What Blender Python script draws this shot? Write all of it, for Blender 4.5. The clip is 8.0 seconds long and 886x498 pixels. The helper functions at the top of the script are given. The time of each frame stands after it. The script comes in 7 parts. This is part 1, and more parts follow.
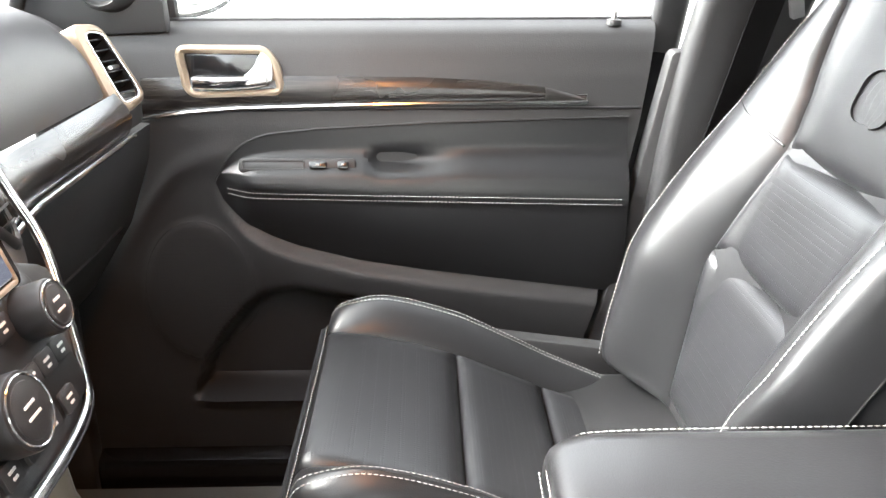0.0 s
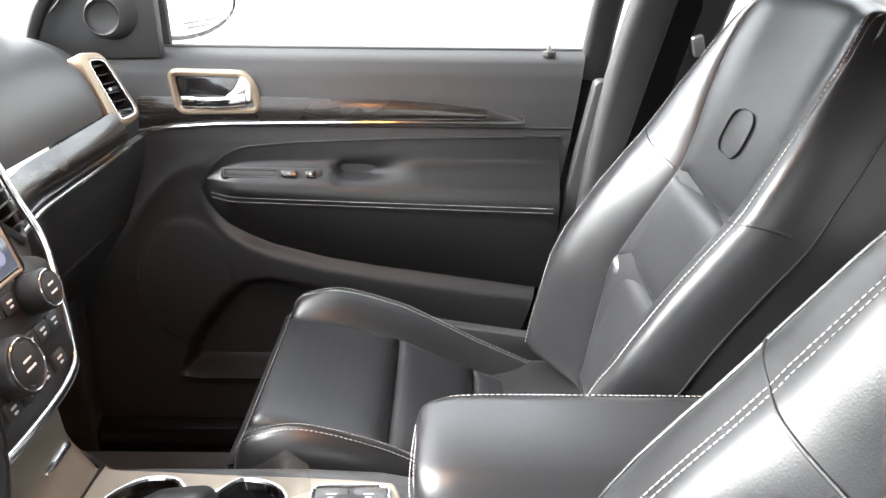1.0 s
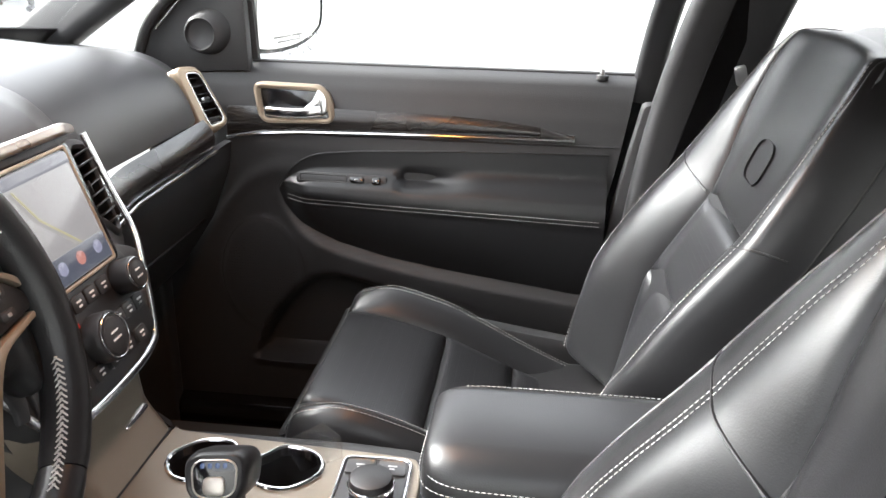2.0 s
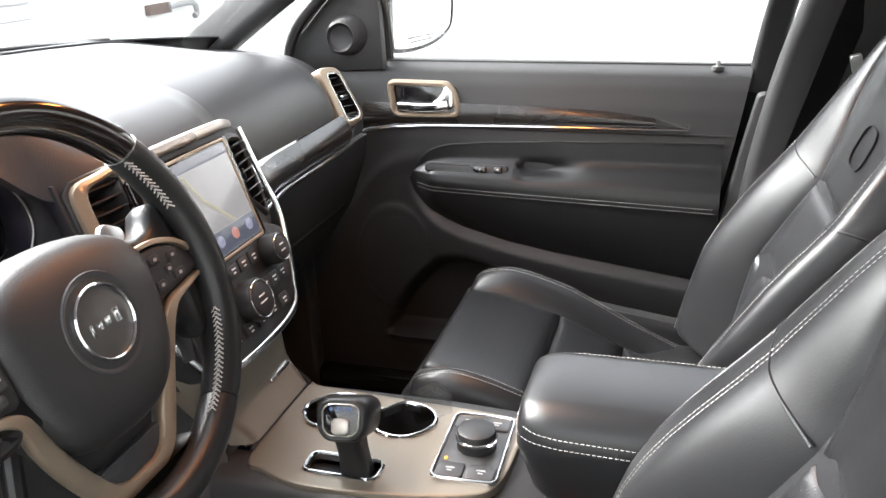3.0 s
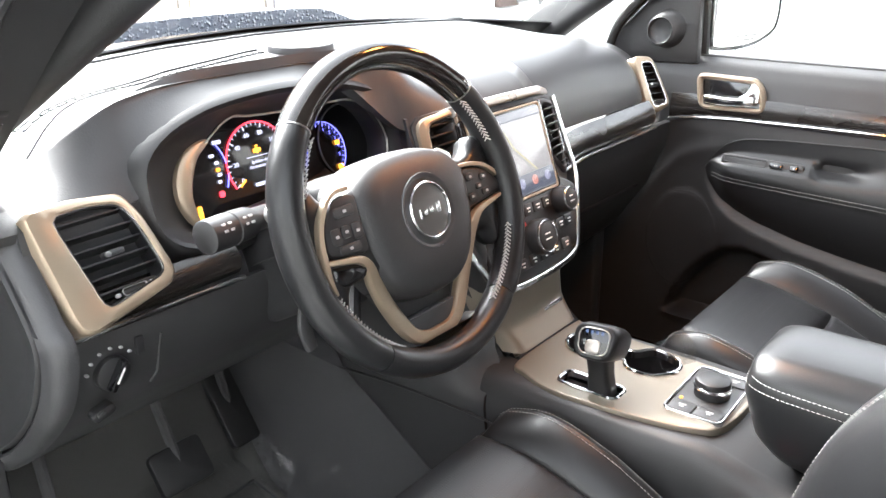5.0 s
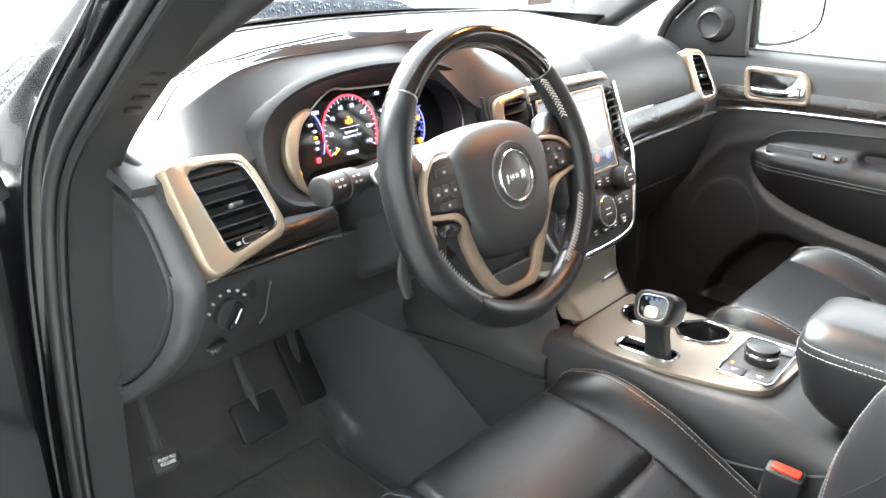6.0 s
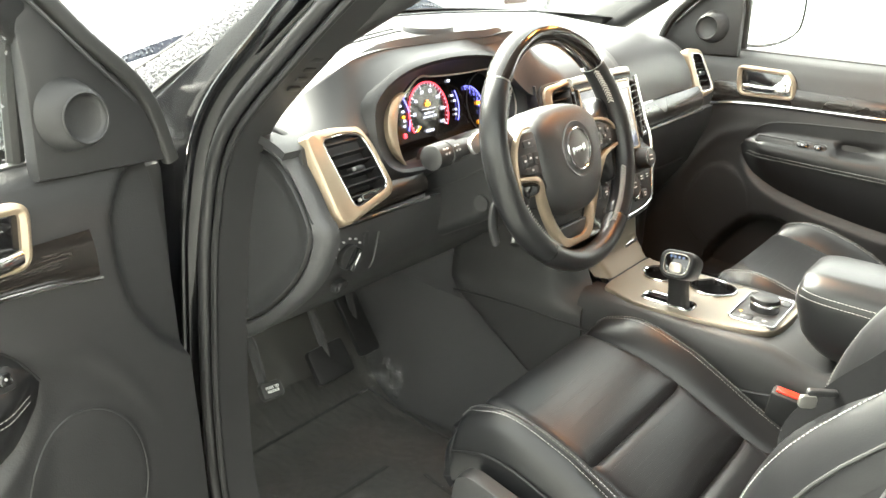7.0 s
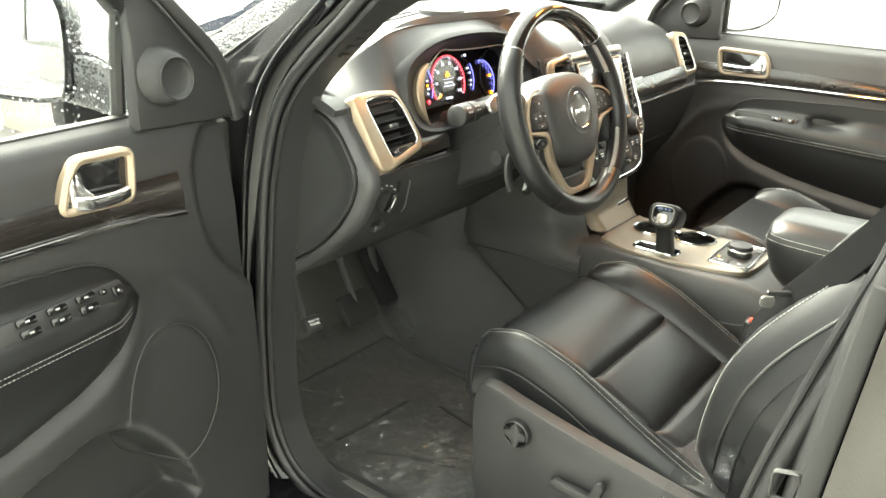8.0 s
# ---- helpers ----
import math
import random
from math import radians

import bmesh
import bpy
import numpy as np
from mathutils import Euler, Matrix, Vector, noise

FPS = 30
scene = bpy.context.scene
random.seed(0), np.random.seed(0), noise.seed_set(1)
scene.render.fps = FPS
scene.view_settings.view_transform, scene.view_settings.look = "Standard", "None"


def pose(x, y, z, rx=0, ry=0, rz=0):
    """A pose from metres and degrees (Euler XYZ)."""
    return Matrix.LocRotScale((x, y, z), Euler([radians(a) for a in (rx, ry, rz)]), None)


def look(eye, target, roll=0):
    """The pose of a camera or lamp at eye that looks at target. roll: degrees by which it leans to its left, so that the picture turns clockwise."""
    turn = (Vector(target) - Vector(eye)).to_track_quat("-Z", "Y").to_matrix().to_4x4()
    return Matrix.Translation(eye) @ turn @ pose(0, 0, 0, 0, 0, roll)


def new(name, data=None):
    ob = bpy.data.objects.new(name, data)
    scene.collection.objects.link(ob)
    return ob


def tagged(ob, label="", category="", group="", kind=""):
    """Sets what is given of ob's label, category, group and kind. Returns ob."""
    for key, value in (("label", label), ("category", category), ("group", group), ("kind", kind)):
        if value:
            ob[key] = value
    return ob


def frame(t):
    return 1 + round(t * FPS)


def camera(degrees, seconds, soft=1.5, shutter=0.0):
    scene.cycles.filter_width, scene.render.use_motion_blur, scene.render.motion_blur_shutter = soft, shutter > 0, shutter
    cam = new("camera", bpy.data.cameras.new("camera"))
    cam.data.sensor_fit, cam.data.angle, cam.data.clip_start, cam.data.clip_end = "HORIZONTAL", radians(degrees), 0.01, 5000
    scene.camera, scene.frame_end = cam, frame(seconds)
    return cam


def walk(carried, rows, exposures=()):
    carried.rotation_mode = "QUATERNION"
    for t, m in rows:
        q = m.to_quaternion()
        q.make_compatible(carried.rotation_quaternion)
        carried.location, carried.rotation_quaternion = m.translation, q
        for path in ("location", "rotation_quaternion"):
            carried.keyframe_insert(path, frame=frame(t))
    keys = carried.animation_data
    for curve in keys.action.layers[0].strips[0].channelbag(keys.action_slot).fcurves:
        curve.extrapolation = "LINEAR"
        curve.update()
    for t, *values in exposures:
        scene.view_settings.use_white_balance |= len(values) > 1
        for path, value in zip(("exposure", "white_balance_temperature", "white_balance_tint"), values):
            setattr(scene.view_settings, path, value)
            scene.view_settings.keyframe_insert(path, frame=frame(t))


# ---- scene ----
cam = camera(55.5, 8.0)
PATH = [
    (0, (0.128, -0.456, 1.316), (0.172, 1.415, 0.612), -0.1),
    (0.5, (0.174, -0.549, 1.354), (0.204, 1.319, 0.64), -0.0),
    (1, (0.234, -0.628, 1.389), (0.234, 1.24, 0.675), 0.6),
    (1.2, (0.241, -0.661, 1.4), (0.249, 1.21, 0.693), 1.5),
    (2.5, (0.351, -0.763, 1.452), (-0.054, 1.058, 0.73), -0.3),
    (3, (0.367, -0.827, 1.459), (-0.175, 0.956, 0.734), -1.9),
    (3.5, (0.366, -0.901, 1.467), (-0.305, 0.841, 0.748), -3.2),
    (4, (0.404, -0.936, 1.472), (-0.424, 0.737, 0.755), -2.6),
    (4.5, (0.464, -0.956, 1.463), (-0.609, 0.572, 0.748), -1.4),
    (4.7, (0.479, -0.97, 1.461), (-0.655, 0.518, 0.752), -1.3),
    (6, (0.495, -1.116, 1.452), (-0.713, 0.308, 0.736), 0.5),
    (6.5, (0.503, -1.235, 1.461), (-0.677, 0.21, 0.742), 1.3),
    (7, (0.516, -1.388, 1.476), (-0.622, 0.09, 0.755), 1.9),
    (7.5, (0.546, -1.513, 1.477), (-0.571, -0.021, 0.75), 2.1),
    (8, (0.609, -1.595, 1.475), (-0.504, -0.104, 0.743), 2.0),
]
EXPOSURES = [(0.0, 4.62, 6400, 7), (0.5, 4.64, 6330, 6), (1, 4.12, 6300, 8), (2.5, 3.57, 6350, 9), (4.5, 4.0, 6250, 9), (6, 4.46, 6230, 5), (6.5, 4.50, 6600, 2), (7, 4.50, 6950, -1), (8, 4.32, 7150, -4)]
walk(cam, [(t, look(eye, target, roll)) for t, eye, target, roll in PATH], EXPOSURES)

# world and sun: pale overcast daylight
world = bpy.data.worlds.new("sky")
scene.world = world
world.use_nodes = True
wn = world.node_tree.nodes
sky = wn.new("ShaderNodeTexSky")
sky.sky_type, sky.sun_disc = "NISHITA", False
sky.sun_elevation, sky.sun_rotation = radians(37), radians(-84)
sky.air_density, sky.dust_density, sky.ozone_density = 0.6, 4.0, 0.3
wn["Background"].inputs["Strength"].default_value = 0.15
grey = wn.new("ShaderNodeHueSaturation")
grey.inputs["Saturation"].default_value = 0.12
world.node_tree.links.new(sky.outputs["Color"], grey.inputs["Color"])
world.node_tree.links.new(grey.outputs["Color"], wn["Background"].inputs["Color"])
sun = new("sun", bpy.data.lights.new("sun", "SUN"))
sun.data.energy, sun.data.angle, sun.data.color = 1.4, radians(50), (1.0, 0.95, 0.88)
sun.matrix_world = look((-3.6, 0.4, 2.8), (0, 0, 0))

# ---- materials ----


def material(name, color, rough=0.5, metal=0.0, grain=(300, 0.05), vary=0.2, coat=0.0, patch=4.0, spec=0.5, rough_vary=0.08):
    """A principled surface with stains at a large scale, grain at a small one and fine relief."""
    m = bpy.data.materials.new(name)
    m.use_nodes = True
    n, l = m.node_tree.nodes, m.node_tree.links
    b = n["Principled BSDF"]
    tc = n.new("ShaderNodeTexCoord")
    big = n.new("ShaderNodeTexNoise")
    big.inputs["Scale"].default_value, big.inputs["Detail"].default_value = patch, 4
    fine = n.new("ShaderNodeTexNoise")
    fine.inputs["Scale"].default_value, fine.inputs["Detail"].default_value = grain[0], 3
    mix = n.new("ShaderNodeMixRGB")
    mix.inputs[1].default_value = (*[c * (1 - vary) for c in color], 1)
    mix.inputs[2].default_value = (*[min(1, c * (1 + vary)) for c in color], 1)
    add = n.new("ShaderNodeMath")
    add.operation = "MULTIPLY_ADD"
    add.inputs[1].default_value = 0.35
    l.new(tc.outputs["Object"], big.inputs["Vector"])
    l.new(tc.outputs["Object"], fine.inputs["Vector"])
    l.new(fine.outputs["Fac"], add.inputs[0])
    half = n.new("ShaderNodeMath")
    half.operation = "MULTIPLY"
    half.inputs[1].default_value = 0.65
    l.new(big.outputs["Fac"], half.inputs[0])
    l.new(half.outputs[0], add.inputs[2])
    l.new(add.outputs[0], mix.inputs[0])
    l.new(mix.outputs[0], b.inputs["Base Color"])
    r = n.new("ShaderNodeMapRange")
    r.inputs["From Min"].default_value, r.inputs["From Max"].default_value = 0.0, 1.0
    r.inputs["To Min"].default_value, r.inputs["To Max"].default_value = max(0, rough - 2 * rough_vary), min(1, rough + 2 * rough_vary)
    l.new(big.outputs["Fac"], r.inputs["Value"])
    l.new(r.outputs[0], b.inputs["Roughness"])
    if grain[1] > 0:
        bump = n.new("ShaderNodeBump")
        bump.inputs["Strength"].default_value, bump.inputs["Distance"].default_value = grain[1], 0.002
        l.new(fine.outputs["Fac"], bump.inputs["Height"])
        l.new(bump.outputs["Normal"], b.inputs["Normal"])
    b.inputs["Metallic"].default_value = metal
    b.inputs["Coat Weight"].default_value = coat
    b.inputs["Coat Roughness"].default_value = 0.05
    b.inputs["Specular IOR Level"].default_value = spec
    return m


def leather(name, color, rough, pebble=420, strength=0.12, holes=False):
    """Leather with pebbled relief; perforated where holes is set."""
    m = material(name, color, rough, grain=(pebble, strength), vary=0.12, patch=6, rough_vary=0.03)
    n, l = m.node_tree.nodes, m.node_tree.links
    v = n.new("ShaderNodeTexVoronoi")
    v.inputs["Scale"].default_value = 600 if not holes else 260
    if holes:
        v.inputs["Randomness"].default_value = 0.0
    l.new(n["Texture Coordinate"].outputs["Object"], v.inputs["Vector"])
    ramp = n.new("ShaderNodeMapRange")
    ramp.inputs["From Max"].default_value = 0.35 if holes else 0.9
    l.new(v.outputs["Distance"], ramp.inputs["Value"])
    bump = n.new("ShaderNodeBump")
    bump.inputs["Strength"].default_value, bump.inputs["Distance"].default_value = (0.25 if holes else 0.06), 0.001
    l.new(ramp.outputs[0], bump.inputs["Height"])
    l.new(n["Bump"].outputs["Normal"], bump.inputs["Normal"])
    l.new(bump.outputs["Normal"], n["Principled BSDF"].inputs["Normal"])
    return m


def wood_grain():
    m = material("dark_wood_veneer", (0.04, 0.032, 0.028), 0.24, coat=0.15, grain=(200, 0.0), vary=0.2)
    n, l = m.node_tree.nodes, m.node_tree.links
    tc = n["Texture Coordinate"]
    mp = n.new("ShaderNodeMapping")
    mp.inputs["Scale"].default_value = (5, 5, 110)
    w = n.new("ShaderNodeTexNoise")
    w.inputs["Scale"].default_value, w.inputs["Detail"].default_value, w.inputs["Distortion"].default_value = 3.0, 6, 1.2
    ramp = n.new("ShaderNodeValToRGB")
    ramp.color_ramp.elements[0].position, ramp.color_ramp.elements[0].color = 0.40, (0.006, 0.005, 0.0048, 1)
    ramp.color_ramp.elements[1].position, ramp.color_ramp.elements[1].color = 0.78, (0.031, 0.026, 0.023, 1)
    l.new(tc.outputs["Object"], mp.inputs["Vector"])
    l.new(mp.outputs["Vector"], w.inputs["Vector"])
    l.new(w.outputs["Fac"], ramp.inputs["Fac"])
    l.new(ramp.outputs["Color"], n["Principled BSDF"].inputs["Base Color"])
    return m


def glow(name, color, strength):
    m = bpy.data.materials.new(name)
    m.use_nodes = True
    b = m.node_tree.nodes["Principled BSDF"]
    b.inputs["Base Color"].default_value = (0.01, 0.01, 0.01, 1)
    b.inputs["Emission Color"].default_value = (*color, 1)
    b.inputs["Emission Strength"].default_value = strength
    b.inputs["Roughness"].default_value = 0.15
    return m


def pane_glass(name, drops=0.0, tint=(0.97, 0.98, 0.98)):
    """Thin glass: clear, with a Fresnel gloss; wet with beads where drops is set."""
    m = bpy.data.materials.new(name)
    m.use_nodes = True
    n, l = m.node_tree.nodes, m.node_tree.links
    n.remove(n["Principled BSDF"])
    clear, gloss, mix, fr = (n.new("ShaderNodeBsdf" + k) if k in ("Transparent", "Glossy") else n.new("ShaderNode" + k) for k in ("Transparent", "Glossy", "MixShader", "Fresnel"))
    clear.inputs["Color"].default_value = (*tint, 1)
    gloss.inputs["Roughness"].default_value = 0.02
    fr.inputs["IOR"].default_value = 1.45
    cap_ = n.new("ShaderNodeMath")
    cap_.operation = "MINIMUM"
    cap_.inputs[1].default_value = 0.03
    l.new(fr.outputs[0], cap_.inputs[0])
    l.new(cap_.outputs[0], mix.inputs[0])
    l.new(clear.outputs[0], mix.inputs[1])
    l.new(gloss.outputs[0], mix.inputs[2])
    l.new(mix.outputs[0], n["Material Output"].inputs["Surface"])
    return m


def wet_paint(name, color, scale=170, rough=0.2):
    """Car paint under beads of rain."""
    m = material(name, color, rough, coat=1.0, grain=(300, 0.0), vary=0.1)
    n, l = m.node_tree.nodes, m.node_tree.links
    v = n.new("ShaderNodeTexVoronoi")
    v.inputs["Scale"].default_value = scale
    l.new(n["Texture Coordinate"].outputs["Object"], v.inputs["Vector"])
    mr = n.new("ShaderNodeMapRange")
    mr.inputs["From Min"].default_value, mr.inputs["From Max"].default_value = 0.05, 0.45
    mr.inputs["To Min"].default_value, mr.inputs["To Max"].default_value = 1, 0
    l.new(v.outputs["Distance"], mr.inputs["Value"])
    bump = n.new("ShaderNodeBump")
    bump.inputs["Strength"].default_value, bump.inputs["Distance"].default_value = 0.8, 0.004
    l.new(mr.outputs[0], bump.inputs["Height"])
    l.new(bump.outputs["Normal"], n["Principled BSDF"].inputs["Normal"])
    l.new(bump.outputs["Normal"], n["Principled BSDF"].inputs["Coat Normal"])
    return m


LEATHER = leather("black_leather", (0.0130, 0.0132, 0.0142), 0.33, pebble=900, strength=0.05)
LEATHER_PERF = leather("perforated_leather", (0.0130, 0.0132, 0.0145), 0.35, pebble=900, strength=0.05, holes=True)
for m_ in (LEATHER, LEATHER_PERF):
    m_.node_tree.nodes["Principled BSDF"].inputs["Specular IOR Level"].default_value = 0.37
DASH = leather("dash_vinyl", (0.036, 0.036, 0.038), 0.41, pebble=500)
PANEL = leather("door_vinyl", (0.0215, 0.0215, 0.0225), 0.48, pebble=500)
PLASTIC = material("dark_plastic", (0.022, 0.022, 0.023), 0.5, grain=(700, 0.1))
BLACK = material("black_plastic", (0.012, 0.012, 0.013), 0.45, grain=(600, 0.05))
GLOSS = material("gloss_black", (0.008, 0.008, 0.009), 0.08, grain=(300, 0.0), coat=0.5)
TAUPE = material("taupe_plastic", (0.195, 0.168, 0.132), 0.36, metal=0.4, grain=(900, 0.02), vary=0.05)
CHAMPAGNE = material("champagne_metal", (0.33, 0.265, 0.195), 0.36, metal=0.5, grain=(900, 0.01), vary=0.05)
CHROME = material("chrome", (0.85, 0.85, 0.86), 0.07, metal=1.0, grain=(200, 0.0), vary=0.03)
RUBBER = material("black_rubber", (0.018, 0.018, 0.018), 0.6, grain=(400, 0.1))
SEAL = material("seal_rubber", (0.014, 0.014, 0.015), 0.42, grain=(500, 0.06))
CARPET = material("black_carpet", (0.055, 0.055, 0.057), 0.95, grain=(900, 0.9), vary=0.4)
MAT = material("floor_mat", (0.080, 0.080, 0.076), 0.85, grain=(700, 0.8), vary=0.5, patch=8)
THREAD = material("white_thread", (0.42, 0.415, 0.40), 0.8, grain=(2000, 0.2))
BELT = material("belt_webbing", (0.0045, 0.0045, 0.005), 0.9, grain=(1500, 0.4), spec=0.12)
RED = material("red_plastic", (0.6, 0.03, 0.015), 0.35)
WHITE = material("white_marking", (0.8, 0.8, 0.78), 0.6)
GREY = material("grey_marking", (0.35, 0.35, 0.35), 0.5)
PAINT = material("black_paint", (0.006, 0.006, 0.007), 0.2, coat=0.35, spec=0.35, grain=(200, 0.0))
WET = wet_paint("wet_dark_paint", (0.016, 0.016, 0.018))
# dark hood paint lifted to pale blue: the sky's reflection is in the colour
HOOD_SKY_SHEEN = wet_paint("wet_hood_sky_sheen", (0.10, 0.115, 0.15), scale=120, rough=0.3)
SILVER = material("satin_silver_trim", (0.42, 0.40, 0.37), 0.32, metal=0.6, grain=(900, 0.01), vary=0.04)
RIM = material("satin_silver_rim", (0.13, 0.127, 0.12), 0.36, metal=0.4, grain=(900, 0.02), vary=0.05)
STEEL = material("satin_silver", (0.5, 0.5, 0.5), 0.3, metal=0.9)
WALLWHITE = material("white_wall", (0.86, 0.86, 0.85), 0.8, grain=(40, 0.1), vary=0.03, patch=0.6)
PLASTER = material("pale_plaster", (0.56, 0.56, 0.54), 0.8, grain=(30, 0.15), vary=0.1, patch=0.7)
CONCRETE = material("grey_concrete", (0.27, 0.27, 0.262), 0.7, grain=(30, 0.2), vary=0.12, patch=0.8)
DIMWALL = material("dark_grey_wall", (0.16, 0.16, 0.157), 0.8, grain=(30, 0.2), vary=0.12, patch=0.8)
HEADLINER = material("pale_headliner", (0.26, 0.26, 0.26), 0.9, grain=(500, 0.3))
WOOD = wood_grain()
RIMWOOD = material("gloss_dark_rim", (0.012, 0.009, 0.008), 0.10, grain=(300, 0.0), coat=0.6)
EMBLEM = material("satin_emblem", (0.09, 0.088, 0.085), 0.35, metal=0.5, grain=(900, 0.02))
SLAT = material("satin_dark_slat", (0.035, 0.035, 0.037), 0.32, grain=(700, 0.02))
GLASS = pane_glass("window_glass")


def clear_film():
    """Thin crumpled plastic: clear, with sharp glints."""
    m = pane_glass("clear_film", tint=(0.93, 0.93, 0.93))
    n, l = m.node_tree.nodes, m.node_tree.links
    n["Glossy BSDF"].inputs["Roughness"].default_value = 0.05
    n["Math"].inputs[1].default_value = 0.24
    tc, no, bu = n.new("ShaderNodeTexCoord"), n.new("ShaderNodeTexNoise"), n.new("ShaderNodeBump")
    no.inputs["Scale"].default_value, no.inputs["Detail"].default_value = 38, 8
    bu.inputs["Strength"].default_value, bu.inputs["Distance"].default_value = 0.35, 0.006
    l.new(tc.outputs["Object"], no.inputs["Vector"])
    l.new(no.outputs["Fac"], bu.inputs["Height"])
    l.new(bu.outputs["Normal"], n["Glossy BSDF"].inputs["Normal"])
    l.new(bu.outputs["Normal"], n["Fresnel"].inputs["Normal"])
    return m


FILM = clear_film()
WRAP = clear_film()
WRAP.name = "clear_wrap"
WRAP.node_tree.nodes["Math"].inputs[1].default_value = 0.012
WARM_LENS = glow("warm_lens", (1.0, 0.34, 0.07), 9.0)
SCREEN = glow("screen_glow", (0.72, 0.68, 0.68), 0.045)
MIRROR = material("mirror_silver", (0.9, 0.9, 0.9), 0.01, metal=1.0, grain=(200, 0.0), vary=0.0, rough_vary=0.0)

# ---- mesh tools ----


def V(*a):
    return Vector(a)


def mesh_object(name, verts, faces, mat, parent=None, label="", smooth=True):
    me = bpy.data.meshes.new(name)
    me.from_pydata([tuple(v) for v in verts], [], faces)
    me.validate()
    me.update()
    bm = bmesh.new()
    bm.from_mesh(me)
    bmesh.ops.recalc_face_normals(bm, faces=bm.faces)
    bm.to_mesh(me)
    bm.free()
    if smooth:
        me.shade_smooth()
        me.set_sharp_from_angle(angle=radians(42))
    me.materials.append(mat)
    ob = new(name, me)
    if parent is not None:
        ob.parent = parent
    if label:
        tagged(ob, label)
    return ob


def thing(name, label, category, at=(0, 0, 0), group="", kind=""):
    """An empty at the thing's base; its parts are built in world places."""
    ob = new(name)
    ob.empty_display_size = 0.05
    ob.location = at
    return tagged(ob, label, category, group, kind)


def under(parent, name, verts, faces, mat, label="", smooth=True):
    """A part in world places under a thing (or under a part of it)."""
    base = V(0, 0, 0)
    p = parent
    while p is not None:
        base += p.location
        p = p.parent
    return mesh_object(name, [V(*v) - base for v in verts], faces, mat, parent, label, smooth)


class Geo:
    """Vertices and faces gathered from several pieces of one part."""

    def __init__(self):
        self.v, self.f = [], []

    def add(self, vf):
        o = len(self.v)
        self.v += [V(*p) for p in vf[0]]
        self.f += [tuple(i + o for i in f) for f in vf[1]]
        return self

    def out(self, parent, name, mat, label="", smooth=True):
        return under(parent, name, self.v, self.f, mat, label, smooth)


def ease(x, a, b):
    """0 below a, 1 above b, smooth between."""
    t = min(1, max(0, (x - a) / (b - a)))
    return t * t * (3 - 2 * t)


def lerp_table(x, table):
    """Smooth reading of a short table of (x, value)."""
    if x <= table[0][0]:
        return table[0][1]
    for (a, p), (b, q) in zip(table, table[1:]):
        if x <= b:
            return p + (q - p) * (x - a) / (b - a)
    return table[-1][1]


def spline(pts, n=8, closed=False):
    """Catmull-Rom through the points."""
    pts = [Vector(p) for p in pts]
    out, m = [], len(pts)
    for i in range(m if closed else m - 1):
        g = [pts[k % m] if closed else pts[max(0, min(m - 1, k))] for k in (i - 1, i, i + 1, i + 2)]
        for j in range(n):
            t = j / n
            out.append(0.5 * (2 * g[1] + (g[2] - g[0]) * t + (2 * g[0] - 5 * g[1] + 4 * g[2] - g[3]) * t * t + (3 * g[1] - g[0] - 3 * g[2] + g[3]) * t ** 3))
    if not closed:
        out.append(pts[-1])
    return out


def loft(rings, closed=True, caps=True):
    v, f, k = [], [], len(rings[0])
    for r in rings:
        v += [V(*p) for p in r]
    for i in range(len(rings) - 1):
        for j in range(k if closed else k - 1):
            a, b = i * k + j, i * k + (j + 1) % k
            f.append((a, b, b + k, a + k))
    if caps and closed:
        f.append(tuple(range(k - 1, -1, -1)))
        f.append(tuple(range((len(rings) - 1) * k, len(rings) * k)))
    return v, f


def sweep(path, profile, closed=False, up=(0, 0, 1), caps=True):
    """A profile of (side, up) pairs along a path."""
    path, up = [Vector(p) for p in path], Vector(up)
    rings, m = [], len(path)
    for i, p in enumerate(path):
        d = (path[(i + 1) % m] - path[i - 1]) if closed else (path[min(i + 1, m - 1)] - path[max(i - 1, 0)])
        d.normalize()
        s = d.cross(up)
        s.normalize()
        w = s.cross(d)
        rings.append([p + s * a + w * b for a, b in profile])
    if closed:
        rings.append(rings[0])
    return loft(rings, True, caps and not closed)


def circle(r, n=12, sx=1.0, sy=1.0):
    return [(r * sx * math.cos(2 * math.pi * i / n), r * sy * math.sin(2 * math.pi * i / n)) for i in range(n)]


def tube(path, r, n=8, closed=False, up=(0, 0, 1)):
    return sweep(path, circle(r, n), closed, up)


def rrect(w, h, r, n=5):
    """A rounded rectangle round the origin, counter-clockwise."""
    out = []
    for cx, cy, a0 in ((w / 2 - r, h / 2 - r, 0), (-w / 2 + r, h / 2 - r, 90), (-w / 2 + r, -h / 2 + r, 180), (w / 2 - r, -h / 2 + r, 270)):
        for i in range(n + 1):
            a = radians(a0 + 90 * i / n)
            out.append((cx + r * math.cos(a), cy + r * math.sin(a)))
    return out


